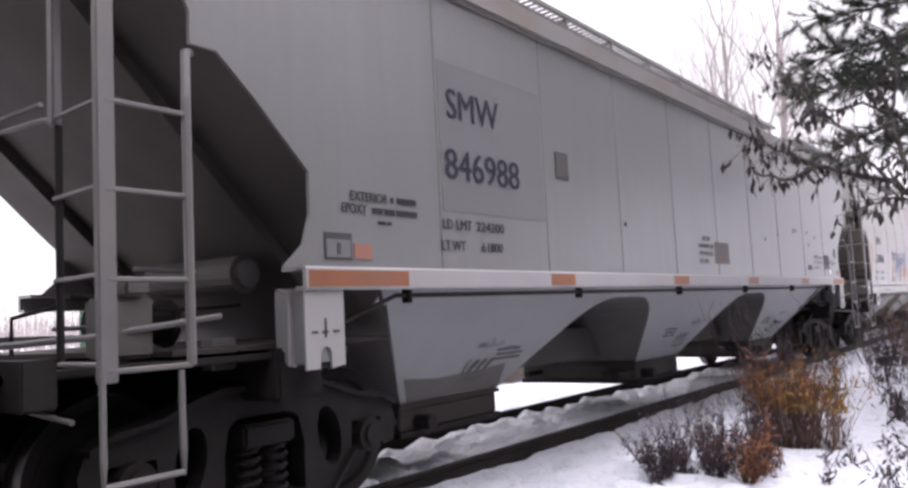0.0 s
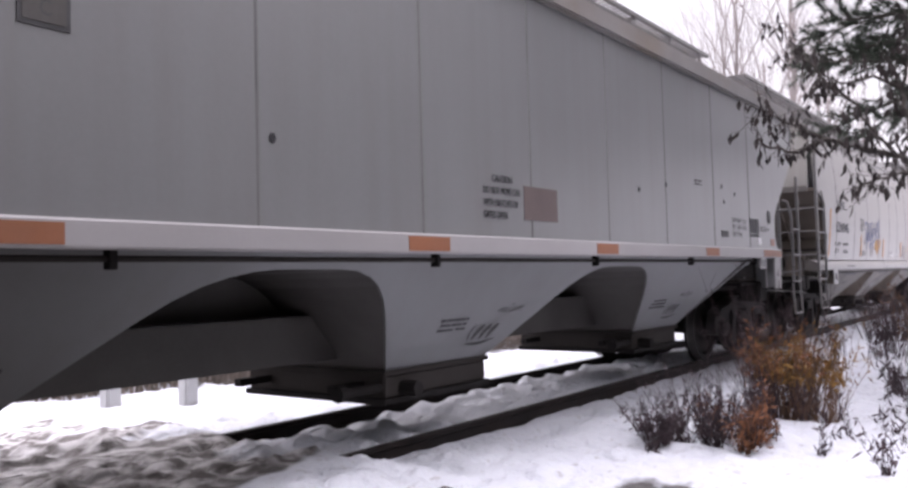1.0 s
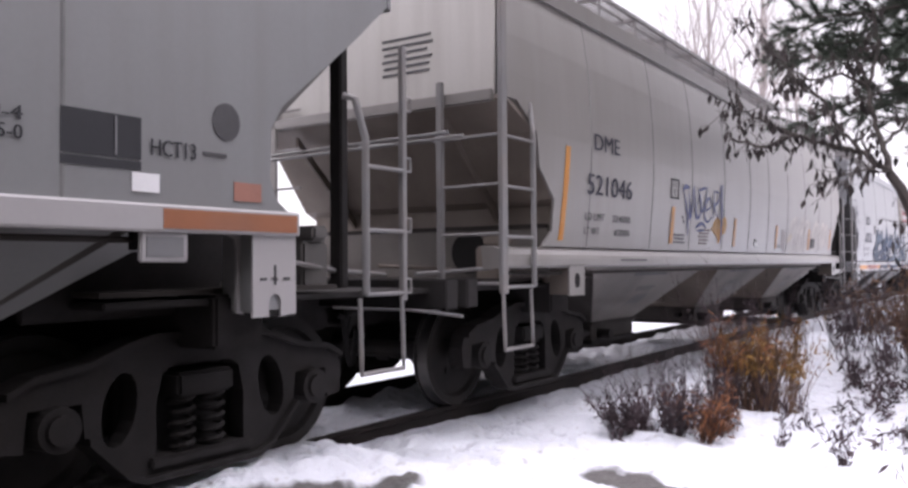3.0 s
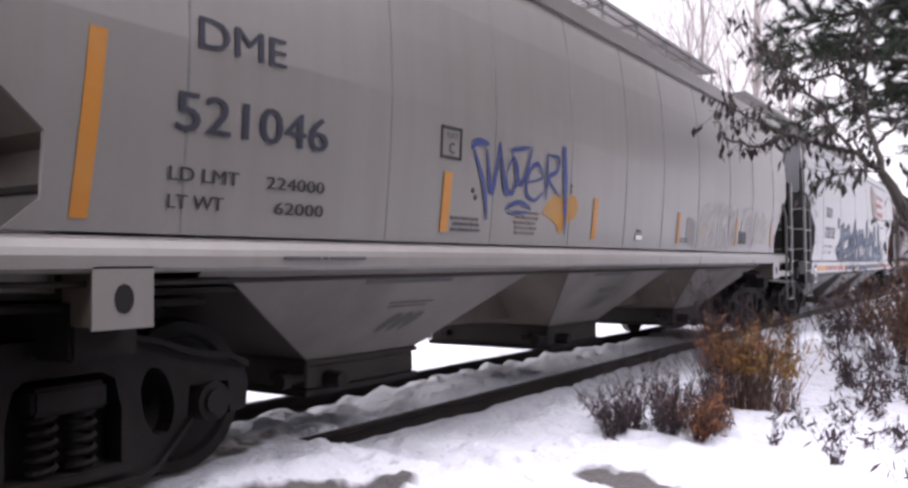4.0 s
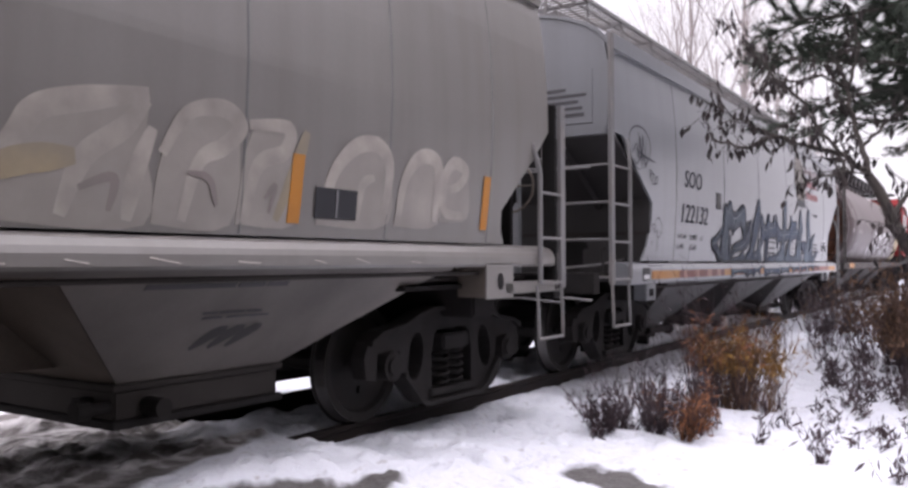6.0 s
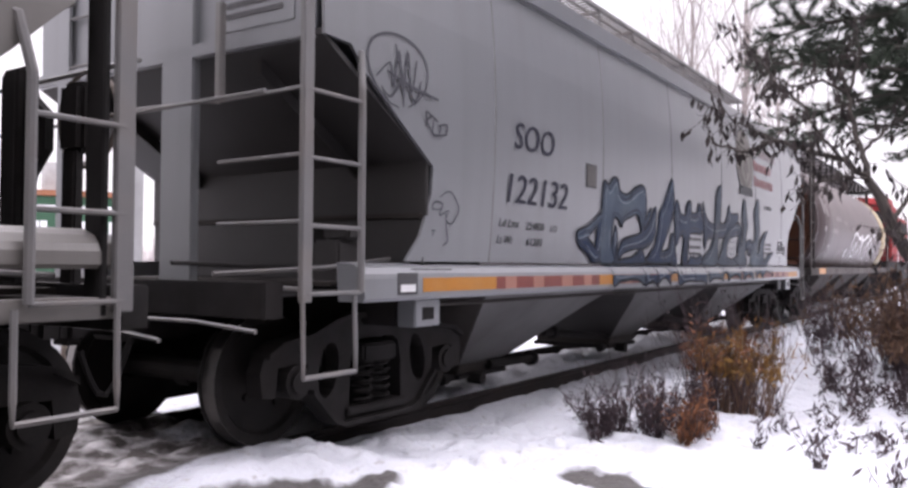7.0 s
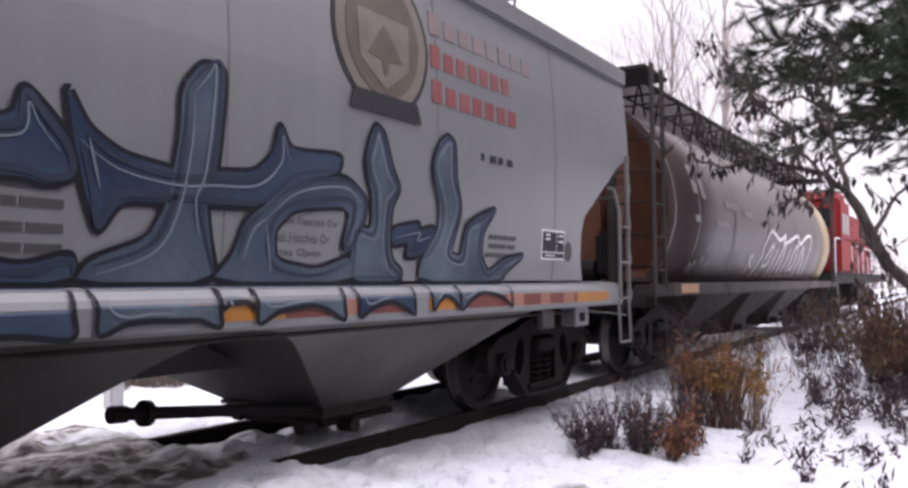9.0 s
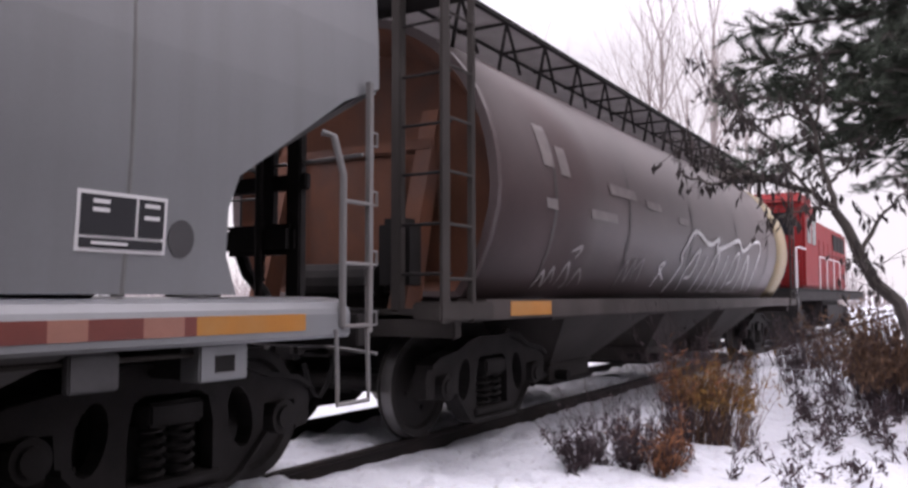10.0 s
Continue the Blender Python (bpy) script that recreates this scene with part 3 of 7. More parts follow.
        part("brake_pipe", bent(bmesh.new(), [(ex + s * 0.1, -0.9, 1.18), (ex + s * 0.9, -1.1, 1.22), (ex + s * 1.6, -1.25, 1.3)], 0.018, 6), LADDER, car)
        part("brake_rod", rod(bmesh.new(), (ex + s * 0.1, -0.5, 1.25), (ex + s * 1.9, -0.3, 1.2), 0.015, 6), slope_mat, car)
        coupler(car, ex, -s)
        side_x = o(ladders[0][0] if s > 0 else ladders[1][1])
        if s > 0:
            py, lo_z, hi_z = (-1.10, 2.26, eave - 0.15) if not low_paint else (-0.97, 1.10, 2.80) if low_paint is LOW_PAINT_B else (-0.80, 2.30, 2.95)
            part("end_post", boxes((side_x + 0.03, side_x + 0.08, py - 0.03, py + 0.03, lo_z, hi_z), bevel=0.008), tone, car)
            if not low_paint:
                part("thin_post", boxes((side_x + 0.04, side_x + 0.07, py - 0.05, py - 0.02, 1.08, lo_z), bevel=0.004), IRON, car)
            for z in (1.10, 1.50, 1.90, 2.30):
                part("end_handhold", rod(bmesh.new(), (side_x, -1.60, z), (side_x + 0.05, py, z), 0.013, 6), tone, car)
            part("end_grab", bent(bmesh.new(), [(side_x + 0.05, py, 2.29), (side_x + 0.05, py + 0.1, 2.31), (side_x + 0.05, py + 0.9, 2.33)], 0.012, 6), tone, car)
        else:
            if not low_paint:
                part("end_post", boxes((side_x - 0.10, side_x - 0.02, -1.16, -1.05, 1.10, 3.0), bevel=0.01), IRON, car, "dark upright end post")
            else:
                for yy in (0.95, 1.45):
                    part("end_post", boxes((side_x - 0.08, side_x, yy - 0.05, yy + 0.05, 1.0, eave), bevel=0.01), tone, car)
                for z in (1.25, 1.65, 2.05, 2.45, 2.85):
                    part("end_handhold", rod(bmesh.new(), (side_x - 0.04, 0.95, z), (side_x - 0.04, 1.45, z), 0.013, 6), tone, car)
        part("crossover_rail", rod(bmesh.new(), (ex, -1.45, 2.26), (ex, 1.45, 2.22), 0.014, 6), tone, car)
        part("uncoupling_lever", bent(bmesh.new(), [(ex - s * 0.1, -1.5, 0.86), (ex - s * 0.12, -1.0, 0.9), (ex - s * 0.12, -0.2, 0.9)], 0.014, 6), tone, car)
        # far-side corner ladder
        if s > 0:
            far = part("far_ladder", boxes((x - 0.05, x - 0.02, 1.04, 1.20, 1.12, eave), bevel=0.01), paint if low_paint else tone, car, "pale ladder on the far corner")
            for k in range(6):
                part("rung", rod(bmesh.new(), (x - 0.035, 0.72, 1.25 + 0.38 * k), (x - 0.035, 1.05, 1.25 + 0.38 * k), 0.012, 6), tone, far)
    # hand-brake stand and wheel on one end
    hx = o(trucks[1] + 1.75)
    wy = -0.2
    if low_paint:
        part("stand_pipe", rod(bmesh.new(), (hx - 0.1, -0.55, 1.1), (hx - 0.1, -0.55, 2.3), 0.03, 8), IRON, car)
        if low_paint is LOW_PAINT_B:
            outline_b = [(-0.34, 1.08), (-0.34, 2.28), (-0.38, 2.32), (-0.58, 2.32), (-0.64, 2.15), (-0.78, 2.05), (-0.78, 1.85), (-0.64, 1.72), (-0.60, 1.60), (-0.60, 1.08)]
            bm = bmesh.new()
            fr, bk = [bm.verts.new((hx - 0.09, y, z)) for y, z in outline_b], [bm.verts.new((hx - 0.04, y, z)) for y, z in outline_b]
            bm.faces.new(fr)
            bm.faces.new(bk[::-1])
            for i in range(len(outline_b)):
                bm.faces.new((fr[i], bk[i], bk[(i + 1) % len(outline_b)], fr[(i + 1) % len(outline_b)]))
            part("brake_bracket", bm, BLACK, car, "black upright brake bracket")
        else:
            part("end_rail", boxes((hx - 0.03, hx + 0.03, -0.95, 0.2, 2.05, 2.17), bevel=0.012), BLACK, car)
            part("brake_casting", boxes((hx - 0.10, hx + 0.05, -0.86, -0.16, 1.57, 1.80), bevel=0.04), BLACK, car, "black brake gear casting")
            part("brake_lever", bent(bmesh.new(), [(hx, -0.26, 1.60), (hx, -0.34, 1.44), (hx, -0.50, 1.30), (hx, -0.62, 1.12)], 0.05, 8), BLACK, car)
            part("end_upright", boxes((hx - 0.04, hx + 0.04, -0.90, -0.76, 1.08, 2.50), bevel=0.012), IRON, car)
            part("side_bracket", boxes((hx - 0.04, hx + 0.04, -0.62, -0.50, 1.78, 2.42), bevel=0.012), BLACK, car)
        bm = bmesh.new()
        for k in range(9):
            rod(bm, (hx - 0.065, -0.57 + 0.006 * (-1) ** k, 1.82 - 0.05 * k), (hx - 0.065, -0.57 - 0.006 * (-1) ** k, 1.775 - 0.05 * k), 0.012, 5)
        part("brake_chain", bm, BLACK, car)
    if low_paint is LOW_PAINT_B:
        wy = -0.93
        part("wheel_housing", boxes((hx - 0.06, hx + 0.03, -1.04, -0.84, 1.82, 2.20), bevel=0.03), IRON, car)
        part("housing_post", boxes((hx - 0.06, hx + 0.0, -1.00, -0.88, 1.08, 1.84), bevel=0.012), IRON, car)
        part("stile_return", boxes((o(34.85), o(34.885), -1.605, -1.47, 1.0, 2.72), bevel=0.006), BLACK, car)
        part("corner_beam", boxes((o(33.92), o(34.97), -1.60, -1.49, 0.99, 1.09), bevel=0.008), PAINT_B, car, "pale lower corner beam")
    # brake wheel on one end
    if low_paint:
        bx = o(trucks[1] + 1.75) + 0.06
        bm = bmesh.new()
        ring = [(bx, wy + 0.26 * math.cos(a), 2.02 + 0.26 * math.sin(a)) for a in [2 * math.pi * k / 20 for k in range(21)]]
        bent(bm, ring, 0.014, 6)
        for k in range(0, 20, 5):
            rod(bm, ring[k], (bx, wy, 2.02), 0.01, 5)
        part("brake_wheel", bm, slope_mat, car, "round hand-brake wheel")
    # sills
    for s in (-1, 1):
        y = s * sy
        if thick_sill:
            sec = [(y - s * 0.22, sz0), (y - s * 0.02, sz0), (y, sz0 + 0.02), (y, sz1 - 0.11), (y - s * 0.012, sz1 - 0.075), (y - s * 0.05, sz1 - 0.035), (y - s * 0.11, sz1 - 0.012), (y - s * 0.24, sz1)]
        else:
            sec = [(y - s * 0.09, sz0 - 0.012), (y - s * 0.004, sz0 - 0.012), (y, sz0), (y, sz1), (y - s * 0.01, sz1 + 0.012), (y - s * 0.20, sz1 + 0.012), (y - s * 0.20, sz1 - 0.01), (y - s * 0.03, sz1 - 0.01), (y - s * 0.03, sz0 + 0.01), (y - s * 0.09, sz0 + 0.01)]
        bm = along_x(sec, sx0, sx1)
        part("side_sill", bm, sill_paint, car, "long steel side sill")
    # bays
    for i, (xa, xb, oc, fa, fb) in enumerate(bays):
        # outermost slopes take GRIME: dirt and the shade there share one colour
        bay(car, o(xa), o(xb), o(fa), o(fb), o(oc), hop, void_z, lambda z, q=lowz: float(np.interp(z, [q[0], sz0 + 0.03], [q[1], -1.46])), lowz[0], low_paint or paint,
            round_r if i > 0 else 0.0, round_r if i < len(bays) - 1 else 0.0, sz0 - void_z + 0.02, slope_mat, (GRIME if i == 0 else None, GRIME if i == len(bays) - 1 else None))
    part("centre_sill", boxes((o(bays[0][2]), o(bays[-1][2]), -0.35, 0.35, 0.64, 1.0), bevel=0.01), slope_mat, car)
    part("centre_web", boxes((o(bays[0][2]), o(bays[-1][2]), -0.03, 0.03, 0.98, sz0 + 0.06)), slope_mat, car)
    for x in axles:
        truck(car, o(x))
    (a0, a1), (b0, b1) = ladders
    zs = 1.07
    ladder(car, "side_ladder", o(a0), o(a1), -1.63, zs, eave, 0.405, 2.62, tone=tone)
    ladder(car, "side_ladder", o(b1), o(b0), -1.63, zs, 2.72, 0.405, 2.30, wide=0.10 if low_paint is LOW_PAINT_B else 0.05, tone=tone, hooks=low_paint is not LOW_PAINT_B)
    roof_walk(car, xl + 0.2, xr - 0.2, eave + 1.12, tone)
    part("brake_line", bent(bmesh.new(), [(sx0 + 0.35, -1.40, 1.18), (sx0 + 0.9, -1.50, sz0 - 0.05), (sx1 - 1.0, -1.50, sz0 - 0.05)], 0.016, 6), GRIME, car)
    for k in range(0 if thick_sill else 6):
        x = sx0 + 1.0 + (sx1 - sx0 - 2.0) * k / 5
        part("pipe_bracket", boxes((x, x + 0.04, -1.53, -1.47, sz0 - 0.10, sz0), bevel=0.004), IRON, car)
    if box_l:
        for x0, x1 in box_l:
            xa, xb, xm = o(x0), o(x1), o((x0 + x1) / 2)
            if low_paint:
                shape = [(xa, 0.96), (xb, 0.96), (xb, sz0 + 0.03), (xa, sz0 + 0.03)]
                bb = part("bolster_plate", prism(bmesh.new(), shape, -1.60, -1.585), sill_paint, car, "pale bolster end plate with jacking slot")
                part("bolster_web", boxes((xa + 0.03, xb - 0.01, -1.585, -1.30, 0.97, sz0), bevel=0.008), SLOPE_B, bb)
                part("slot", prism(bmesh.new(), [(xm + 0.05 * math.cos(a), 1.10 + 0.07 * math.sin(a)) for a in [math.pi * k / 6 for k in range(12)]], -1.606, -1.58), BLACK, bb)
            else:
                arch_pts = [(xm + 0.045 * math.cos(a), 1.05 + 0.05 * math.sin(a)) for a in [math.pi * k / 6 for k in range(7)]]
                shape = [(xa, sz0), (xb, sz0), (xb, 0.985), (xm + 0.045, 0.975)] + arch_pts + [(xm - 0.045, 0.975), (xa, 0.975)]
                bb = part("bolster_plate", prism(bmesh.new(), shape, -1.60, -1.585), sill_paint, car, "pale bolster end plate with jacking slot")
                part("bolster_web", boxes((xa + 0.02, xb - 0.02, -1.585, -1.32, 1.0, sz0), bevel=0.012), paint, bb)
                part("web_rib", prism(bmesh.new(), [(xa - 0.10, sz0), (xa - 0.02, sz0 - 0.03), (xa + 0.0, sz0 - 0.10), (xa - 0.01, 1.0), (xa + 0.04, 0.99), (xa + 0.04, sz0)], -1.48, -1.46), sill_paint, bb)
                part("slot", boxes((xm - 0.05, xm + 0.05, -1.582, -1.575, 0.975, 1.11)), BLACK, bb)
                part("stencil_mark", boxes((xm - 0.008, xm + 0.008, -1.603, -1.60, 1.15, 1.26)), FADED, bb)
                for q in (-0.11, -0.03, 0.06):
                    part("stencil_mark", boxes((xm + q, xm + q + 0.05, -1.603, -1.60, 1.175, 1.19)), FADED, bb)
    return car


SKIN_A = ease([(1.3, -1.585), (3.8, -1.585)])
SKIN_B = ease([(1.3, -1.50), (1.6, -1.535), (2.0, -1.57), (2.4, -1.59), (2.8, -1.58), (3.2, -1.55), (3.5, -1.505), (3.8, -1.44)])
SKIN_C = ease([(1.1, -1.50), (1.5, -1.54), (2.0, -1.57), (2.5, -1.58), (3.0, -1.565), (3.4, -1.53), (3.8, -1.48)])

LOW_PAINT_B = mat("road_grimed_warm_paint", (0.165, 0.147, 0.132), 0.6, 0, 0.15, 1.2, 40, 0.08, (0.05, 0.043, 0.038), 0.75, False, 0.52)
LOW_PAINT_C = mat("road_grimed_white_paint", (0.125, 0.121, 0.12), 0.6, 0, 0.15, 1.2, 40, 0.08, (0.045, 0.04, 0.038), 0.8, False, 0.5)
# slope sheets: the shade under the car ends is put into a darker grey
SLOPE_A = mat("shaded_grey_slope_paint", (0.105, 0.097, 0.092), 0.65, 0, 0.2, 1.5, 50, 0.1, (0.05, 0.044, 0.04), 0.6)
# lighter copy of car B's paint; skylight on the end wall is in it
END_B = mat("skylit_cream_end_paint", (0.40, 0.385, 0.36), 0.5, 0, 0.08, 1.0, 40, 0.04, (0.26, 0.235, 0.205), 0.5, True)
SLOPE_B = mat("warm_rusty_slope_paint", (0.165, 0.137, 0.115), 0.65, 0, 0.2, 1.5, 50, 0.1, (0.075, 0.055, 0.042), 0.7)
# the recess shade at car C's end is put into this darker slope colour
SLOPE_C = mat("shaded_grimed_slope_paint", (0.034, 0.031, 0.031), 0.65, 0, 0.2, 1.5, 50, 0.1, (0.03, 0.027, 0.025), 0.6)


def grey_hopper(label, d):
    """The flat-sided grey car, moved along the train by d."""
    sh = lambda rows: [(x + d, z) for x, z in rows]
    return hopper_car(label, 10.25 + d, 8.5, (3.25 + d, 17.40 + d, 1.435, 1.545, 1.62), SKIN_A, 3.66, (1.95 + d, 18.25 + d),
                      (sh([(1.95, 3.42), (2.47, 2.95), (2.54, 2.85), (2.54, 2.67), (2.70, 2.67), (2.94, 2.47), (3.33, 2.10), (3.33, 1.85), (3.27, 1.68), (3.12, 1.55)]), sh([(18.25, 2.96), (17.87, 2.62), (17.31, 2.16), (17.22, 2.02), (17.21, 1.74), (17.26, 1.62), (17.36, 1.55)])),
                      [tuple(q + d for q in row) for row in ((4.1, 8.0, 5.66, 4.22, 7.40), (8.0, 12.3, 10.06, 8.76, 11.75), (12.3, 16.6, 14.55, 13.20, 16.5))], (3.1 + d, 17.4 + d), ((2.045 + d, 2.475 + d), (17.97 + d, 18.36 + d)),
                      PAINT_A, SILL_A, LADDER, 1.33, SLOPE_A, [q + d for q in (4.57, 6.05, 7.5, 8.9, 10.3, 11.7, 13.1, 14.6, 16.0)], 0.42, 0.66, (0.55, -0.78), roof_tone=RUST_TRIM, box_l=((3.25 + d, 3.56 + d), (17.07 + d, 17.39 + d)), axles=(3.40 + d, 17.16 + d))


car_a = grey_hopper("light grey steel covered hopper car with orange reflector strips", 0.0)
# unseen car added ahead, to shade this one's end
car_z = grey_hopper("plain light grey steel covered hopper car added ahead, out of view", -17.3)
car_b = hopper_car("warm grey covered hopper car with blue spray-painted tag and yellow strips", 27.3, 8.0, (19.73, 34.94, 1.22, 1.41, 1.60), SKIN_B, 3.72,
                   (19.80, 34.75), ([(19.80, 2.62), (19.95, 2.62), (20.28, 2.40), (20.36, 2.09), (20.66, 1.84), (20.66, 1.55), (20.50, 1.41)], [(34.75, 2.45), (34.45, 2.15), (34.15, 1.87), (33.96, 1.69), (33.97, 1.53), (34.05, 1.41)]),
                   [(21.6, 25.7, 23.7, 21.8, 25.35), (25.7, 29.4, 27.45, 26.1, 29.0), (29.4, 33.4, 31.48, 30.10, 33.3)], (21.1, 33.4), ((19.66, 20.14), (34.5, 34.95)),
                   PAINT_B, PAINT_B, LADDER, 1.19, SLOPE_B, [21.4, 23.05, 24.4, 25.8, 27.15, 28.3, 29.65, 31.1, 32.4, 33.75], 0.0, 0.62, (0.55, -0.78), low_paint=LOW_PAINT_B, thick_sill=True, box_l=((20.86, 21.18), (33.62, 34.06)), axles=(21.06, 33.92))
car_c = hopper_car("white covered hopper car with large blue graffiti", 43.7, 8.0, (36.72, 51.05, 1.0, 1.26, 1.62), SKIN_C, 3.70,
                   (36.37, 51.45), ([(36.37, 2.67), (36.62, 2.66), (36.75, 2.51), (37.56, 1.97), (37.56, 1.76), (37.45, 1.45), (37.30, 1.27)], [(51.42, 2.72), (51.03, 2.55), (50.12, 1.94), (50.05, 1.75), (50.05, 1.49), (50.15, 1.27)]),
                   [(38.3, 41.75, 39.92, 38.60, 41.3), (41.75, 45.6, 43.76, 42.22, 45.25), (45.6, 49.4, 47.58, 45.85, 49.2)], (37.75, 49.65), ((36.17, 36.67), (50.96, 51.25)),
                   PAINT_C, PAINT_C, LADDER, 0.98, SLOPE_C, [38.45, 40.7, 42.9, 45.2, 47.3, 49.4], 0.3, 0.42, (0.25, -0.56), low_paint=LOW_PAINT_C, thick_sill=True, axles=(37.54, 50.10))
for oc in (39.92, 43.76, 47.58):
    pipe = part("outlet_pipe", rod(bmesh.new(), (oc - 2.2 - 43.7, -0.5, 0.45), (oc - 0.4 - 43.7, -0.5, 0.26), 0.042, 12), IRON, car_c, "dark unloading pipe")
    part("pipe_cap", rod(bmesh.new(), (oc - 2.33 - 43.7, -0.5, 0.46), (oc - 2.22 - 43.7, -0.5, 0.452), 0.055, 14), IRON, pipe)
    part("pipe_flange", rod(bmesh.new(), (oc - 2.10 - 43.7, -0.5, 0.44), (oc - 2.05 - 43.7, -0.5, 0.435), 0.085, 14), IRON, pipe)
tube = part("discharge_tube", rod(bmesh.new(), (40.0 - 43.7, -0.6, 0.22), (40.95 - 43.7, -0.6, 0.20), 0.05, 12), IRON, car_c, "dark unloading pipe")
part("pipe_flange", rod(bmesh.new(), (40.90 - 43.7, -0.6, 0.2), (40.97 - 43.7, -0.6, 0.2), 0.09, 14), IRON, tube)


# ---- cylindrical hopper car, faded brown ----
def cylinder_car():
    xc = 60.2
    car = thing("cylindrical_hopper_car", "faded brown cylindrical hopper car with rusty ends and a roof walkway", "freight car", "cars of the train", at=(xc, 0, 0))
    x0, x1 = 53.1 - xc, 67.3 - xc
    prof = []
    for k in range(25):
        a = math.pi * k / 24
        prof.append((-1.60 * math.cos(a), 2.25 + 1.72 * math.sin(a)))
    low = [(-1.22, 1.26), (-1.36, 1.45), (-1.50, 1.75), (-1.585, 2.05)]
    prof = low + prof + [(-y, z) for y, z in low[::-1]]
    part("body_shell", sweep(prof, x0 + 0.05, x1 - 0.05, 0.02, 6), PAINT_D, car, "faded purple-brown rounded shell", smooth=True)
    part("end_band", sweep([(y * 1.004, z + 0.004 * (z - 2.2)) for y, z in prof], x1 - 1.3, x1 - 0.02, 0.03), mat("cream_band_paint", (0.36, 0.30, 0.19), 0.6, 0, 0.1, 1.5, 50, 0.05, (0.38, 0.3, 0.22), 0.5), car, "cream painted end band", smooth=True)
    for xx, s in ((x0, 1), (x1, -1)):
        bm = bmesh.new()
        n = len(prof)
        rim = [bm.verts.new((xx, y * 1.01, z)) for y, z in prof]
        mid = [bm.verts.new((xx + s * 0.02, y * 0.95, 2.3 + (z - 2.3) * 0.95)) for y, z in prof]
        inn = [bm.verts.new((xx + s * 0.45, y * 0.85, 2.3 + (z - 2.3) * 0.85)) for y, z in prof]
        back = [bm.verts.new((xx + s * 0.07, y * 1.01, z)) for y, z in prof]
        for a, b in ((rim, mid), (mid, inn), (back, rim)):
            for i in range(n):
                bm.faces.new((a[i], a[(i + 1) % n], b[(i + 1) % n], b[i])).material_index = 0 if b is inn else 1
        bm.faces.new(inn)
        part("end_bulkhead", bm, [RUST, PAINT_D], car, "rusty recessed end bulkhead")
        ex = xx - s * 0.55
        for y in (-0.85, 0.85):
            part("end_brace", prism(bmesh.new(), [(xx + s * 0.1, 3.0), (xx + s * 0.22, 3.0), (ex + s * 0.35, 1.15), (ex + s * 0.1, 1.15)], y - 0.09, y + 0.09), RUST, car)
        part("end_panel", boxes((xx + s * 0.02, xx + s * 0.10, -0.55, 0.55, 1.3, 2.6), (xx - s * 0.02, xx + s * 0.10, -0.95, 0.95, 2.6, 2.72), bevel=0.02), RUST, car)
        part("end_platform", boxes((ex, xx + s * 1.2, -1.4, 1.4, 1.06, 1.12), (ex, ex + s * 0.12, -1.5, 1.5, 0.92, 1.16), bevel=0.01), GRIME, car)
        part("stub_sill", boxes((ex, 60.2 - xc, -0.25, 0.25, 0.74, 1.08), bevel=0.015), GRIME, car)
        coupler(car, ex, -s)
        for y in (-0.91, 1.45):
            part("end_post", boxes((ex, ex + s * 0.09, y - 0.05, y + 0.05, 1.12, 4.1), bevel=0.01), GRIME, car)
        for z in (1.45, 1.87, 2.30, 2.72, 3.15, 3.6):
            part("end_rung", rod(bmesh.new(), (ex + s * 0.04, -1.45, z), (ex + s * 0.04, -0.95, z), 0.014, 6), IRON, car)
        part("crossover_grating", boxes((ex - s * 0.1, xx + s * 0.3, -1.45, 1.45, 4.05, 4.11), bevel=0.01), IRON, car)
        part("air_reservoir", rod(bmesh.new(), (xx - s * 0.3, -0.6, 1.4), (xx - s * 0.3, 0.4, 1.4), 0.17, 14), IRON, car)
        lad = part("side_ladder", boxes((ex - s * 0.37, ex - s * 0.25, -1.62, -1.59, 1.05, 4.05), bevel=0.006), GRIME, car, "dark end ladder up to the walkway")
        part("stile", boxes((ex + s * 0.09, ex + s * 0.15, -1.62, -1.57, 1.05, 4.05), bevel=0.006), GRIME, lad)
        part("ladder_foot", boxes((min(ex - s * 0.40, ex + s * 0.45), max(ex - s * 0.40, ex + s * 0.45), -1.63, -1.35, 1.06, 1.22), bevel=0.02), GRIME, lad)
        for z in (1.40, 1.83, 2.25, 2.68, 3.10, 3.53):
            part("rung", rod(bmesh.new(), (ex - s * 0.31, -1.61, z), (ex + s * 0.12, -1.61, z), 0.013, 6), GRIME, lad)
        part("brake_platform", boxes((min(ex - s * 0.2, ex + s * 0.6), max(ex - s * 0.2, ex + s * 0.6), -0.75, 0.3, 1.12, 1.16), bevel=0.006), IRON, car)
        part("control_valve", boxes((min(ex + s * 0.1, ex + s * 0.4), max(ex + s * 0.1, ex + s * 0.4), -0.95, -0.62, 1.3, 1.95), bevel=0.06), BLACK, car, "black brake control valve")
    for s in (-1, 1):
        part("side_sill", boxes((x0 - 0.2, x1 + 0.2, s * 1.60, s * 1.30, 1.06, 1.24), bevel=0.012), mat("grimy_brown_sill_paint", (0.055, 0.045, 0.042), 0.7, 0, 0.25, 2, 50, 0.1, (0.11, 0.095, 0.09), 0.5, spec=0.2), car)
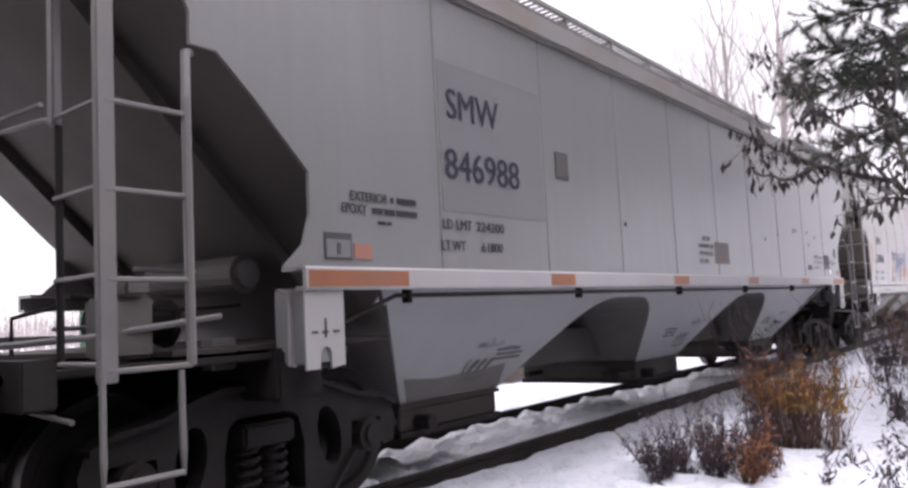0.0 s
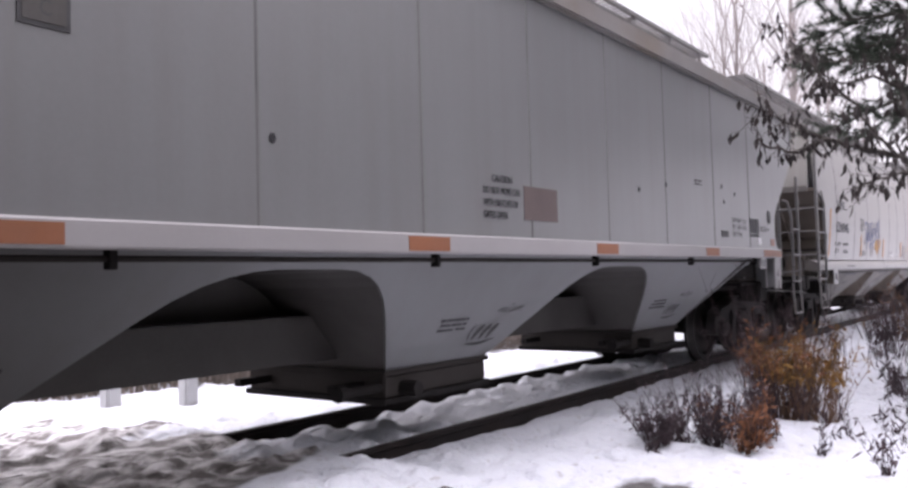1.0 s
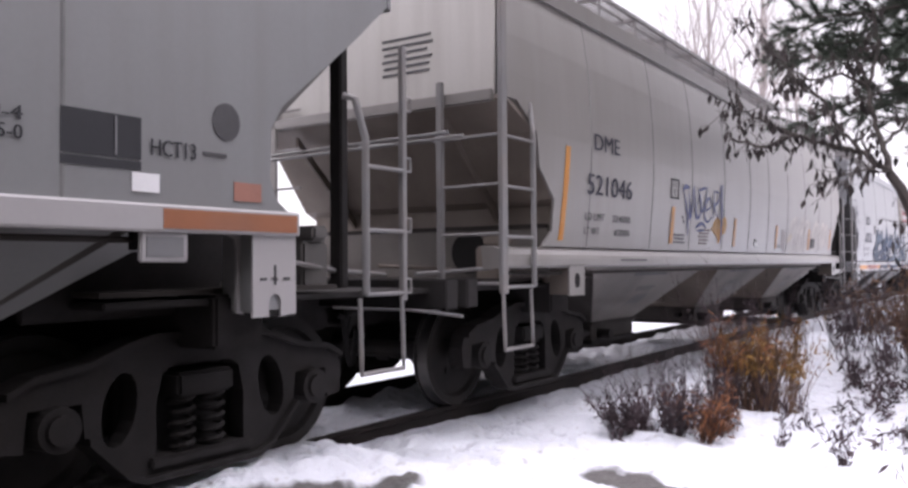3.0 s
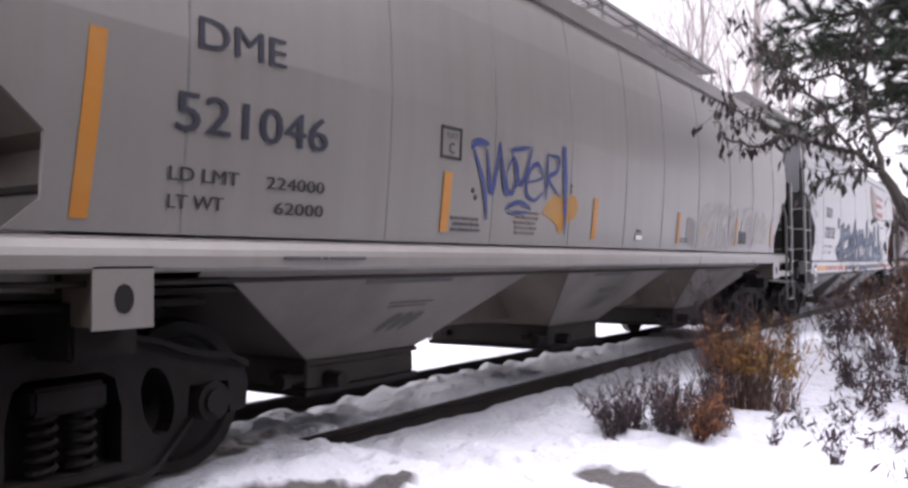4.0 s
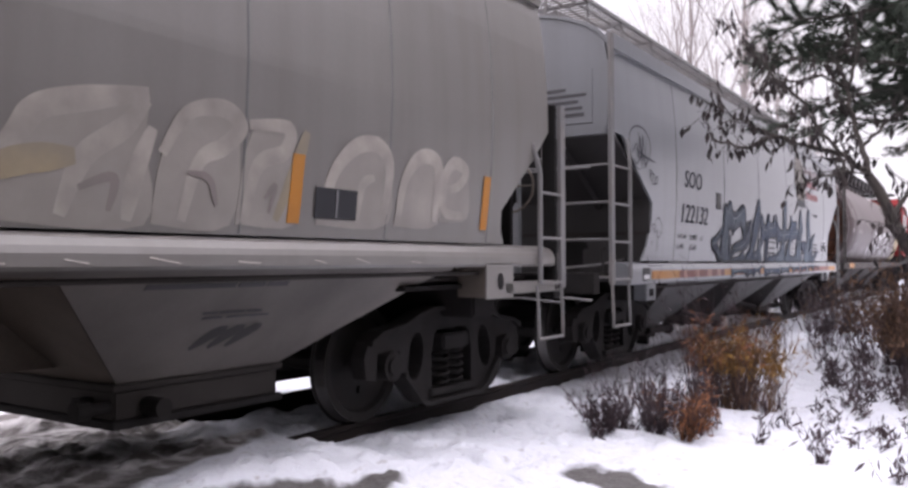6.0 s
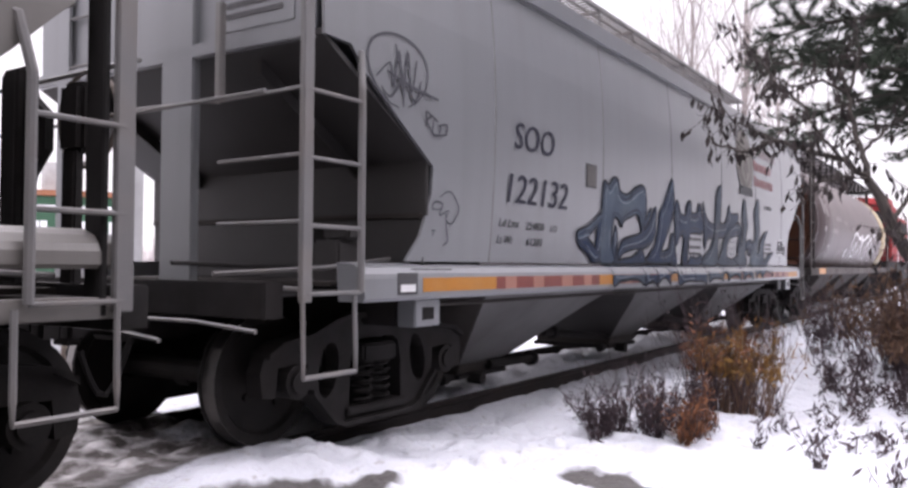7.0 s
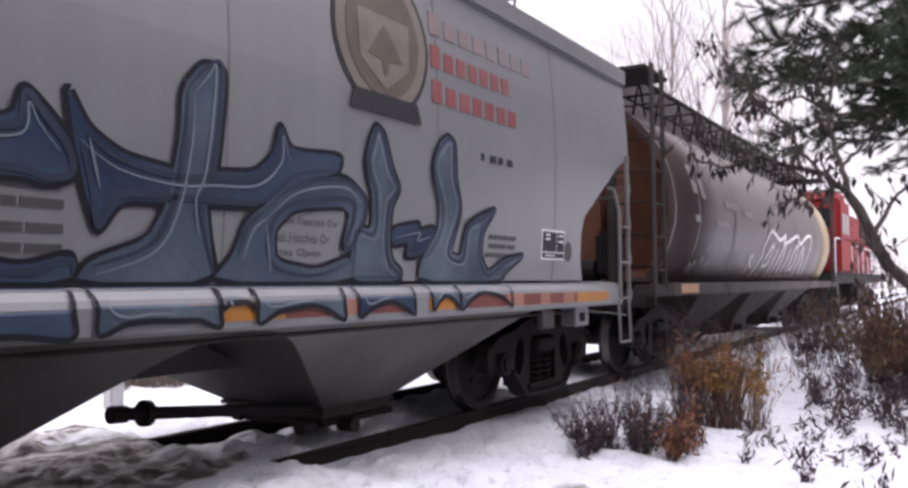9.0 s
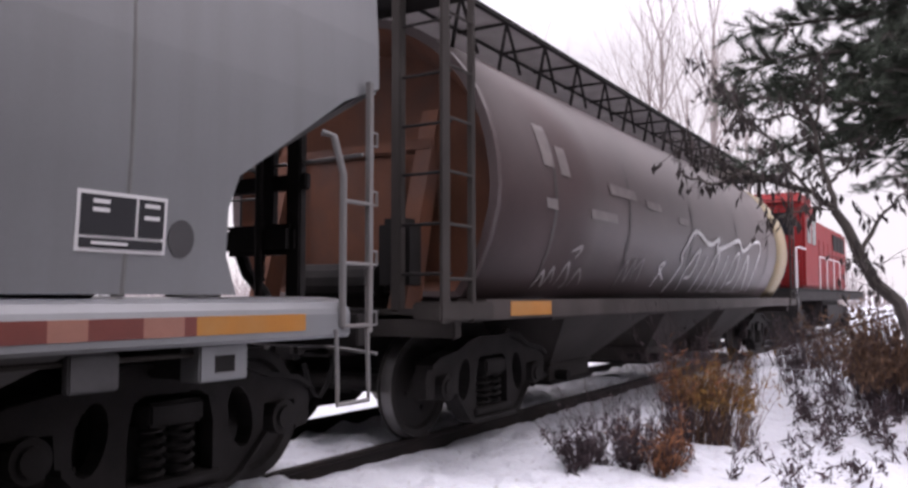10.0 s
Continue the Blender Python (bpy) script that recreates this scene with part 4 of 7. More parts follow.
    part("reflector", boxes((x0 - 0.1 + 0.35, x0 + 1.1, -1.606, -1.59, 1.09, 1.22)), YELLOW, car, "amber reflector strip")
    for oc in (56.6, 60.2, 63.8):
        bay(car, oc - 1.8 - xc, oc + 1.8 - xc, oc - 1.45 - xc, oc + 1.45 - xc, oc - xc, 0.6, 1.02, lambda z: float(np.interp(z, [0.45, 1.1], [-0.75, -1.4])), 0.45, GRIME, 0, 0, 0.04, GRIME)
    # wide roof walkway with outriggers
    zw = 4.16
    w = part("roof_walk", boxes((x0 - 0.3, x1 + 0.3, -1.02, -0.97, zw, zw + 0.05), (x0 - 0.3, x1 + 0.3, -0.45, -0.40, zw, zw + 0.05), (x0 - 0.3, x1 + 0.3, 0.97, 1.02, zw, zw + 0.05)), IRON, car, "wide open grating roof walkway")
    bm = bmesh.new()
    x = x0 - 0.25
    while x < x1 + 0.3:
        box(bm, x, x + 0.034, -0.97, 0.45, zw + 0.01, zw + 0.045)
        x += 0.055
    tagged(part("grating", bm, mat("weathered_grating_steel", (0.34, 0.32, 0.32), 0.7, 0, 0.2, 3, 50, 0.1, spec=0.2), w), kind="stuff")
    x = x0 + 0.4
    while x < x1:
        part("outrigger", bent(bmesh.new(), [(x, -0.4, zw), (x, -1.0, zw), (x, -0.9, 3.66)], 0.022, 6), IRON, w)
        part("outrigger_brace", rod(bmesh.new(), (x, -1.0, zw), (x + 0.45, -0.93, 3.72), 0.018, 6), IRON, w)
        x += 0.95
    for x in (53.97, 66.43):
        truck(car, x - xc)
    return car, xc, prof


car_d, XD, PROF_D = cylinder_car()


# ---- red locomotive pushing at the end ----
def locomotive():
    xc = 77.5
    car = thing("locomotive", "red diesel locomotive with dark windows and white handrails", "locomotive", "cars of the train", at=(xc, 0, 0))
    x0, x1 = 69.3 - xc, 86.0 - xc
    part("frame", boxes((x0, x1, -1.5, 1.5, 1.15, 1.45), bevel=0.03), IRON, car)
    part("walkway", boxes((x0, x1, -1.52, 1.52, 1.45, 1.49), bevel=0.005), IRON, car)
    cab = part("cab", boxes((x0 + 1.7, x0 + 4.0, -1.45, 1.45, 1.49, 3.9), bevel=0.08), RED_PAINT, car, "red steel cab")
    bm = bmesh.new()
    prism(bm, [(x0 + 1.6, 3.88), (x0 + 4.1, 3.88), (x0 + 4.0, 4.15), (x0 + 1.8, 4.15)], -1.3, 1.3)
    part("cab_roof", bm, RED_PAINT, cab)
    part("nose", boxes((x0 + 0.6, x0 + 1.75, -0.85, 0.85, 1.49, 2.95), bevel=0.12), RED_PAINT, car, "short red nose")
    for y in (-0.75, 0.75):
        part("windshield", boxes((x0 + 1.69, x0 + 1.72, y - 0.42, y + 0.42, 2.95, 3.6), bevel=0.01), GLASS_DARK, cab)
    part("side_window", boxes((x0 + 2.1, x0 + 2.8, -1.46, -1.44, 2.75, 3.45), bevel=0.01), GLASS_DARK, cab)
    part("side_window", boxes((x0 + 3.0, x0 + 3.7, -1.46, -1.44, 2.75, 3.45), bevel=0.01), GLASS_DARK, cab)
    part("number_plate", boxes((x0 + 0.57, x0 + 0.6, -0.3, 0.3, 2.5, 2.75)), WHITE, car)
    part("long_hood", boxes((x0 + 4.0, x1 - 0.8, -0.95, 0.95, 1.49, 3.85), bevel=0.1), RED_PAINT, car, "long red engine hood")
    for k in range(9):
        xx = x0 + 4.5 + k * 1.15
        part("hood_door", boxes((xx, xx + 1.0, -0.975, -0.94, 1.7, 3.2), bevel=0.008), RED_PAINT, car)
    for k in range(3):
        xx = x0 + 11.5 + k * 1.2
        part("radiator_grille", boxes((xx, xx + 1.05, -1.0, -0.95, 3.0, 3.6), bevel=0.008), BLACK, car)
    part("fuel_tank", boxes((-2.2, 2.2, -1.4, 1.4, 0.35, 1.15), bevel=0.15), IRON, car)
    part("step_well", boxes((x0 + 0.0, x0 + 0.5, -1.5, -1.2, 0.45, 1.2), (x0 + 0.0, x0 + 0.5, -1.52, -1.15, 0.45, 0.5), (x0, x0 + 0.5, -1.52, -1.15, 0.8, 0.85), bevel=0.01), IRON, car)
    part("pilot_plow", prism(bmesh.new(), [(x0 - 0.1, 0.15), (x0 + 0.25, 0.15), (x0 + 0.25, 1.1), (x0 + 0.1, 1.1)], -1.35, 1.35), IRON, car)
    for y in (-1.48, 1.48):
        part("handrail", bent(bmesh.new(), [(x0 + 0.05, y, 0.6), (x0 + 0.05, y, 2.5), (x0 + 0.5, y, 2.55), (x0 + 1.6, y, 2.55)], 0.022, 6), WHITE, car, "white painted handrail")
        part("handrail", bent(bmesh.new(), [(x0 + 4.1, y, 2.45), (x1 - 0.5, y, 2.45)], 0.02, 6), WHITE, car)
        for k in range(8):
            part("handrail_post", rod(bmesh.new(), (x0 + 4.2 + 1.6 * k, y, 1.49), (x0 + 4.2 + 1.6 * k, y, 2.45), 0.016, 6), WHITE, car)
    part("headlight_housing", boxes((x0 + 1.62, x0 + 1.75, -0.25, 0.25, 3.62, 3.82), bevel=0.03), IRON, cab)
    coupler(car, x0, -1)
    truck(car, x0 + 3.0)
    truck(car, x1 - 3.0)
    return car, xc


loco, XE = locomotive()
CARS = [(car_z, 10.25 - 17.3), (car_a, 10.25), (car_b, 27.3), (car_c, 43.7), (car_d, XD), (loco, XE)]


# ---- ground, track ----
def lerp(v, pts):
    return np.interp(v, [p[0] for p in pts], [p[1] for p in pts])


def ground_height(x, y):
    """Snow level: low between and beside the rails, piled at the crossing, gently rolling further off."""
    base = lerp(y, [(-60, -0.6), (-8, -0.34), (-3.2, -0.27), (-1.7, -0.20), (-1.0, -0.17), (-0.80, -0.135), (-0.68, -0.13), (-0.62, -0.05), (0.56, -0.06), (0.66, -0.16), (1.0, -0.16), (2.0, -0.16), (4, -0.30), (12, -0.35), (80, -0.6)])
    road = np.clip((4.75 - 0.28 * (y + 1.0) * (y < -1.0) + 0.15 * np.clip(y, 0, 5) - x) / 0.5, 0, 1)
    road = road * road * (3 - 2 * road)
    near = 1 - np.clip((np.abs(y) - 1.2) / 4, 0, 1)
    top = base * (1 - near) + 0.012 * near - 0.08 * np.clip((np.abs(y) - 1.5) / 3, 0, 1)
    edge = np.exp(-((x - 5.15 + 0.28 * (y + 1.0) * (y < -1.0)) / 0.45) ** 2) * 0.07 * (np.abs(y) > 0.9)
    return base * (1 - road) + top * road + edge


def build_ground():
    xs = np.concatenate([-np.geomspace(2500, 9, 26), np.arange(-8, 1.5, 0.35), np.arange(1.6, 13, 0.055), np.arange(13, 40, 0.3), np.geomspace(40.5, 3000, 40)])
    ys = np.concatenate([-np.geomspace(2500, 9, 26), np.arange(-8.5, -5.05, 0.25), np.arange(-5, 3.2, 0.055), np.arange(3.2, 14, 0.25), np.geomspace(14.5, 2500, 34)])
    X, Y = np.meshgrid(xs, ys, indexing="ij")
    Z = ground_height(X, Y)
    for i in range(len(xs)):
        for j in range(len(ys)):
            x, y = xs[i], ys[j]
            if abs(x) < 60 and abs(y) < 60:
                d = noise.noise((x * 0.7, y * 0.7, 0)) * 0.05 + noise.noise((x * 2.6, y * 2.6, 3)) * 0.055 + noise.noise((x * 6, y * 6, 5)) * 0.042 + abs(noise.noise((x * 3.3, y * 4.5, 9))) * -0.035
                if y < -1.0 and x > 4.4:
                    d -= 0.10 * max(0.0, noise.noise((x * 3.1, y * 3.1, 21)) - 0.22) + 0.05 * max(0.0, noise.noise((x * 8, y * 8, 25)) - 0.25)
                if abs(y) < 0.62 and x > 4.3:
                    d = d * 0.9 + 0.03 * math.cos(2 * math.pi * x / 0.53 + 1.6 * noise.noise((x, y * 3, 1))) - 0.02
                elif abs(abs(y) - 0.75) < 0.2:
                    d *= 0.35
                elif x < 4.3 and abs(y) < 3.5:
                    d = d * 1.3 + 0.02 * noise.noise((x * 12, y * 12, 8))
                Z[i, j] += d
    verts = np.stack([X, Y, Z], -1).reshape(-1, 3)
    n = len(ys)
    i, j = np.meshgrid(np.arange(len(xs) - 1), np.arange(n - 1), indexing="ij")
    a = (i * n + j).ravel()
    faces = np.stack([a, a + n, a + n + 1, a + 1], 1)
    me = bpy.data.meshes.new("ground")
    me.from_pydata(verts.tolist(), [], faces.tolist())
    for p in me.polygons:
        p.use_smooth = True
    m = bpy.data.materials.new("trodden_snow_and_asphalt")
    m.use_nodes = True
    nd, l = m.node_tree.nodes, m.node_tree.links
    b = nd["Principled BSDF"]
    b.inputs["Roughness"].default_value = 0.75
    geo = nd.new("ShaderNodeNewGeometry")
    sep = nd.new("ShaderNodeSeparateXYZ")
    l.new(geo.outputs["Position"], sep.inputs[0])

    def math_node(op, a, bb, clamp=False):
        q = nd.new("ShaderNodeMath")
        q.operation, q.use_clamp = op, clamp
        for k, v in enumerate((a, bb)):
            if hasattr(v, "links"):
                l.new(v, q.inputs[k])
            else:
                q.inputs[k].default_value = v
        return q.outputs[0]

    def tex(scale, detail=6.0):
        t = nd.new("ShaderNodeTexNoise")
        t.inputs["Scale"].default_value, t.inputs["Detail"].default_value = scale, detail
        l.new(geo.outputs["Position"], t.inputs["Vector"])
        return t.outputs["Fac"]

    def mix(f, c1, c2):
        q = nd.new("ShaderNodeMixRGB")
        for k, v in enumerate((f, c1, c2)):
            if hasattr(v, "links"):
                l.new(v, q.inputs[k])
            else:
                q.inputs[k].default_value = v if k == 0 else (*v, 1)
        return q.outputs[0]

    snow = mix(tex(2.2), (0.53, 0.545, 0.59), (0.64, 0.65, 0.69))
    grit = math_node("MULTIPLY", math_node("SUBTRACT", tex(14), 0.61, True), 4.5, True)
    snow = mix(grit, snow, (0.30, 0.27, 0.25))
    # the crossing: ploughed, dirty snow over the roadway
    yb = math_node("MULTIPLY", math_node("MINIMUM", math_node("ADD", sep.outputs[1], 1.0), 0.0), 0.5)
    lim = math_node("ADD", math_node("SUBTRACT", math_node("ADD", math_node("ADD", 3.17, math_node("MULTIPLY", math_node("COSINE", math_node("MULTIPLY", math_node("ADD", sep.outputs[1], 1.85), 5.03), 0.0), 0.5)), math_node("MULTIPLY", math_node("MULTIPLY", math_node("ADD", sep.outputs[1], 0.9), 1.5, True), 1.35)), yb), math_node("MULTIPLY", math_node("SUBTRACT", tex(2.4), 0.5), 1.1))
    road = math_node("MULTIPLY", math_node("SUBTRACT", lim, sep.outputs[0]), 5.0, True)
    between = math_node("MULTIPLY", math_node("ADD", sep.outputs[1], math_node("ADD", 0.55, math_node("MULTIPLY", tex(2.0), 0.6))), 4.0, True)
    slush = mix(math_node("MULTIPLY", math_node("SUBTRACT", tex(5.5, 8), 0.42), 4.0, True), (0.10, 0.085, 0.08), (0.66, 0.64, 0.64))
    asphalt = mix(tex(40), (0.045, 0.042, 0.042), (0.12, 0.11, 0.105))
    lane = mix(between, asphalt, slush)
    col = mix(road, snow, lane)
    # one more bare patch of the roadway where the snow has melted off
    dx, dy = math_node("SUBTRACT", sep.outputs[0], 5.33), math_node("MULTIPLY", math_node("SUBTRACT", sep.outputs[1], -2.85), 0.7)
    away = math_node("SQRT", math_node("ADD", math_node("MULTIPLY", dx, dx), math_node("MULTIPLY", dy, dy)), 0.0)
    bare = math_node("MULTIPLY", math_node("SUBTRACT", math_node("ADD", 0.26, math_node("MULTIPLY", math_node("SUBTRACT", tex(3.0), 0.5), 0.5)), away), 14.0, True)
    col = mix(bare, col, asphalt)
    l.new(col, b.inputs["Base Color"])
    bp = nd.new("ShaderNodeBump")
    bp.inputs["Strength"].default_value, bp.inputs["Distance"].default_value = 0.8, 0.06
    l.new(math_node("ADD", tex(11, 3), math_node("MULTIPLY", tex(4.5, 3), 1.6)), bp.inputs["Height"])
    l.new(bp.outputs[0], b.inputs["Normal"])
    me.materials.append(m)
    return tagged(new("ground", me), "snow-covered ground with a dirty slushy road crossing", "ground", kind="structure")


build_ground()


def build_track():
    tr = thing("railway_track", "snow-covered railway track with two dark rails", "track", kind="structure")
    prof = [(-0.07, -0.18), (0.07, -0.18), (0.07, -0.168), (0.012, -0.145), (0.010, -0.05), (0.036, -0.035), (0.036, -0.006), (0.028, 0.0), (-0.028, 0.0), (-0.036, -0.006), (-0.036, -0.035), (-0.010, -0.05), (-0.012, -0.145), (-0.07, -0.168)]
    for y in (-0.7535, 0.7535):
        bm = bmesh.new()
        a = [bm.verts.new((-60, y + p, z)) for p, z in prof]
        b = [bm.verts.new((260, y + p, z)) for p, z in prof]
        bm.faces.new(a)
        bm.faces.new(b[::-1])
        for i in range(len(prof)):
            bm.faces.new((a[i], b[i], b[(i + 1) % len(prof)], a[(i + 1) % len(prof)]))
        part("rail", bm, RAIL, tr, "dark rusty steel rail")
    tie = bmesh.new()
    box(tie, -0.11, 0.11, -1.3, 1.3, -0.45, -0.30, 0.01)
    first = part("tie", tie, TIE, tr)
    for k in range(90):
        ob = first if k == 0 else new("tie", first.data)
        ob.parent = tr
        ob.location.x = 4.0 + k * 0.53


build_track()


# ---- lettering, stickers, tape and spray paint on the cars ----
def on_skin(me, skin, off):
    for v in me.vertices:
        v.co.y = skin(v.co.z) - off - v.co.y


def letter(car, xc, text, x0, x1, z0, z1, skin, m, shear=0.0, bold=0.0, name="lettering"):
    """Stencilled words fitted to the width and height given, lying on the car's side."""
    cu = bpy.data.curves.new(name, "FONT")
    cu.body, cu.extrude, cu.shear, cu.resolution_u = text, 0.0, shear, 3
    tmp = bpy.data.objects.new(name, cu)
    scene.collection.objects.link(tmp)
    bpy.context.view_layer.update()
    me = bpy.data.meshes.new_from_object(tmp.evaluated_get(bpy.context.evaluated_depsgraph_get()))
    bpy.data.objects.remove(tmp)
    co = np.array([v.co[:2] for v in me.vertices])
    lo, hi = co.min(0), co.max(0)
    for v in me.vertices:
        u, w = (v.co.x - lo[0]) / (hi[0] - lo[0]), (v.co.y - lo[1]) / (hi[1] - lo[1])
        v.co = (x0 - xc + u * (x1 - x0), 0.0, z0 + w * (z1 - z0))
    if bold:
        # a second strike beside the first thickens the strokes
        n = len(me.vertices)
        co = [tuple(v.co) for v in me.vertices]
        fs = [tuple(p.vertices) for p in me.polygons]
        w = bold * (z1 - z0) * 4
        me = bpy.data.meshes.new(name)
        me.from_pydata(co + [(x + w, 0.0012, z) for x, _, z in co], [], fs + [tuple(i + n for i in f) for f in fs])
    on_skin(me, skin, 0.008)
    me.materials.clear()
    me.materials.append(m)
    ob = tagged(new(name, me), kind="stuff" if bold else "")
    ob.parent = car
    return ob


def patch(car, xc, outline, skin, m, name="sticker", off=0.006, label=""):
    """A thin flat sheet on the side, outline (x, z)."""
    bm = sheet([(x - xc, z) for x, z in outline], lambda z: skin(z) - off, 0.004, 0.12)
    return part(name, bm, m, car, label)


def quad(car, xc, x0, x1, z0, z1, skin, m, name="sticker", off=0.006, lean=0.0, label=""):
    return patch(car, xc, [(x0, z0), (x1, z0), (x1 + lean, z1), (x0 + lean, z1)], skin, m, name, off, label)


def bars(car, xc, x0, x1, z0, z1, n, skin, m):
    """Unreadable small print: one bar for each line."""
    h = (z1 - z0) / n
    rnd = random.Random(int(x0 * 100))
    for k in range(n):
        a, e = x0 + rnd.uniform(0, 0.1) * (x1 - x0), x1 - rnd.uniform(0, 0.2) * (x1 - x0)
        cuts = [a] + sorted(rnd.uniform(a + 0.15 * (e - a), e - 0.1 * (e - a)) for _ in range(2)) + [e]
        for u, v in zip(cuts, cuts[1:]):
            if v - u > 0.03:
                quad(car, xc, u, v - 0.018, z0 + h * k + h * 0.25, z0 + h * k + h * 0.75, skin, m, "print_bar")


def curve_through(pts, per=6):
    """A smooth line through a few points."""
    out = []
    p = [Vector((*q, 0)) for q in pts]
    for i in range(len(p) - 1):
        a, b, c, d = p[max(i - 1, 0)], p[i], p[i + 1], p[min(i + 2, len(p) - 1)]
        for k in range(per):
            t = k / per
            out.append(0.5 * ((2 * b) + (c - a) * t + (2 * a - 5 * b + 4 * c - d) * t * t + (3 * b - a - 3 * c + d) * t ** 3))
    out.append(p[-1])
    return [(v.x, v.y) for v in out]


def stroke(car, xc, pts, w, skin, m, off, taper=0.35, name="spray_stroke", end=None):
    """A band of spray paint along a line, narrower at its ends."""
    line = curve_through(pts)
    bm = bmesh.new()
    prev = None
    n = len(line)
    for i, (x, z) in enumerate(line):
        ax, az = line[max(i - 1, 0)]
        bx, bz = line[min(i + 1, n - 1)]
        d = Vector((bx - ax, bz - az))
        d = d.normalized() if d.length > 1e-6 else Vector((1, 0))
        f = min(1.0, taper + (1 - taper) * i / (0.34 * n), (taper if end is None else end) + (1 - (taper if end is None else end)) * (n - 1 - i) / (0.28 * n)) * w / 2
        row = []
        for s in (-1, -0.33, 0.33, 1):
            px, pz = x - d.y * f * s, z + d.x * f * s
            row.append(bm.verts.new((px - xc, skin(pz) - off, pz)))
        if prev:
            for k in range(3):
                bm.faces.new((prev[k], prev[k + 1], row[k + 1], row[k]))
        prev = row
    return part(name, bm, m, car)


BLUE = mat("cobalt_spray_paint", (0.022, 0.034, 0.135), 0.5, 0, 0.25, 6, 50, 0.0)
SPRAY_FILL = mat("blue_grey_spray_fill", (0.018, 0.034, 0.075), 0.6, 0, 0.4, 2.0, 40, 0.0, (0.055, 0.083, 0.125), 0.8, False, 0.52, spec=0.25)
SPRAY_EDGE = mat("dark_spray_outline", (0.008, 0.009, 0.015), 0.6, 0, 0.2, 4, 50, 0.0, spec=0.25)
SPRAY_PALE = mat("pale_blue_grey_spray_fill", (0.085, 0.112, 0.143), 0.6, 0, 0.4, 2.0, 40, 0.0, (0.026, 0.046, 0.085), 0.8, False, 0.52, spec=0.25)
SPRAY_DEEP = mat("deep_navy_spray", (0.012, 0.022, 0.05), 0.6, 0, 0.3, 5, 50, 0.0)
SPRAY_LIGHT = mat("pale_spray_highlight", (0.17, 0.205, 0.25), 0.5, 0, 0.15, 4, 50, 0.0)
WASH_SPRAY = mat("worn_cream_wash", (0.31, 0.282, 0.256), 0.42, 0, 0.1, 3, 50, 0.0, (0.235, 0.214, 0.197), 0.9, False, 0.48)
CREAM_SPRAY = mat("faded_cream_spray", (0.40, 0.362, 0.325), 0.42, 0, 0.12, 4, 50, 0.0, (0.235, 0.212, 0.195), 0.9, False, 0.46)
PALE_SPRAY = mat("pale_white_spray", (0.80, 0.79, 0.79), 0.6, 0, 0.2, 5, 50, 0.0)
YELLOW_SPRAY = mat("yellow_spray_patch", (0.36, 0.175, 0.025), 0.6, 0, 0.2, 4, 50, 0.0, (0.24, 0.17, 0.10), 0.8, False, 0.56)
GOLD = mat("brown_gold_emblem", (0.10, 0.08, 0.062), 0.5, 0, 0.2, 6, 50, 0.0)
GOLD_LIGHT = mat("tan_emblem_field", (0.165, 0.146, 0.122), 0.5, 0, 0.2, 6, 50, 0.0)
RED_INK = mat("faded_red_print", (0.22, 0.06, 0.06), 0.55, 0, 0.2, 3, 50, 0.0, (0.22, 0.14, 0.145), 0.6, False, 0.55)
RED_GHOST = mat("ghosted_red_print", (0.215, 0.155, 0.155), 0.55, 0, 0.15, 3, 50, 0.0, (0.2, 0.19, 0.19), 0.8, False, 0.48)
OIL = mat("dark_oily_smear", (0.03, 0.027, 0.026), 0.4, 0, 0.3, 6, 50, 0.0)

# car A
A, XA = car_a, 10.25
SILL_SKIN = lambda z: -1.62
for x0, x1, m in ((3.27, 4.15, ORANGE), (6.01, 6.42, ORANGE), (8.70, 9.14, ORANGE), (11.36, 11.80, ORANGE), (14.18, 14.63, ORANGE), (16.49, 17.38, ORANGE)):
    quad(A, XA, x0, x1, 1.44, 1.535, SILL_SKIN, m, "reflector", 0.003, 0, "faded orange reflector strip")
quad(A, XA, 4.60, 6.02, 1.97, 3.05, SKIN_A, PANEL, "repaint_patch", 0.003, 0, "darker grey repainted patch")
holder = part("placard_holder", boxes((16.38 - XA, 16.65 - XA, -1.60, -1.57, 1.275, 1.435), bevel=0.008), SILL_A, A, "pale placard holder")
part("placard_face", boxes((16.41 - XA, 16.62 - XA, -1.604, -1.60, 1.30, 1.40)), PANEL, holder)
letter(A, XA, "SMW", 4.69, 5.36, 2.64, 2.86, SKIN_A, NAVY, 0, 0.012)
letter(A, XA, "846988", 4.64, 5.62, 2.20, 2.42, SKIN_A, NAVY, 0, 0.014)
letter(A, XA, "LD LMT", 4.58, 4.93, 1.84, 1.91, SKIN_A, INK, 0, 0.015)
letter(A, XA, "224200", 4.99, 5.36, 1.84, 1.91, SKIN_A, INK, 0, 0.015)
letter(A, XA, "LT WT", 4.56, 4.84, 1.69, 1.76, SKIN_A, INK, 0, 0.015)
letter(A, XA, "61800", 5.05, 5.33, 1.69, 1.76, SKIN_A, INK, 0, 0.015)
letter(A, XA, "EXTERIOR", 3.66, 4.00, 1.965, 2.025, SKIN_A, INK, 0, 0.014)
bars(A, XA, 4.04, 4.34, 1.955, 2.03, 1, SKIN_A, INK)
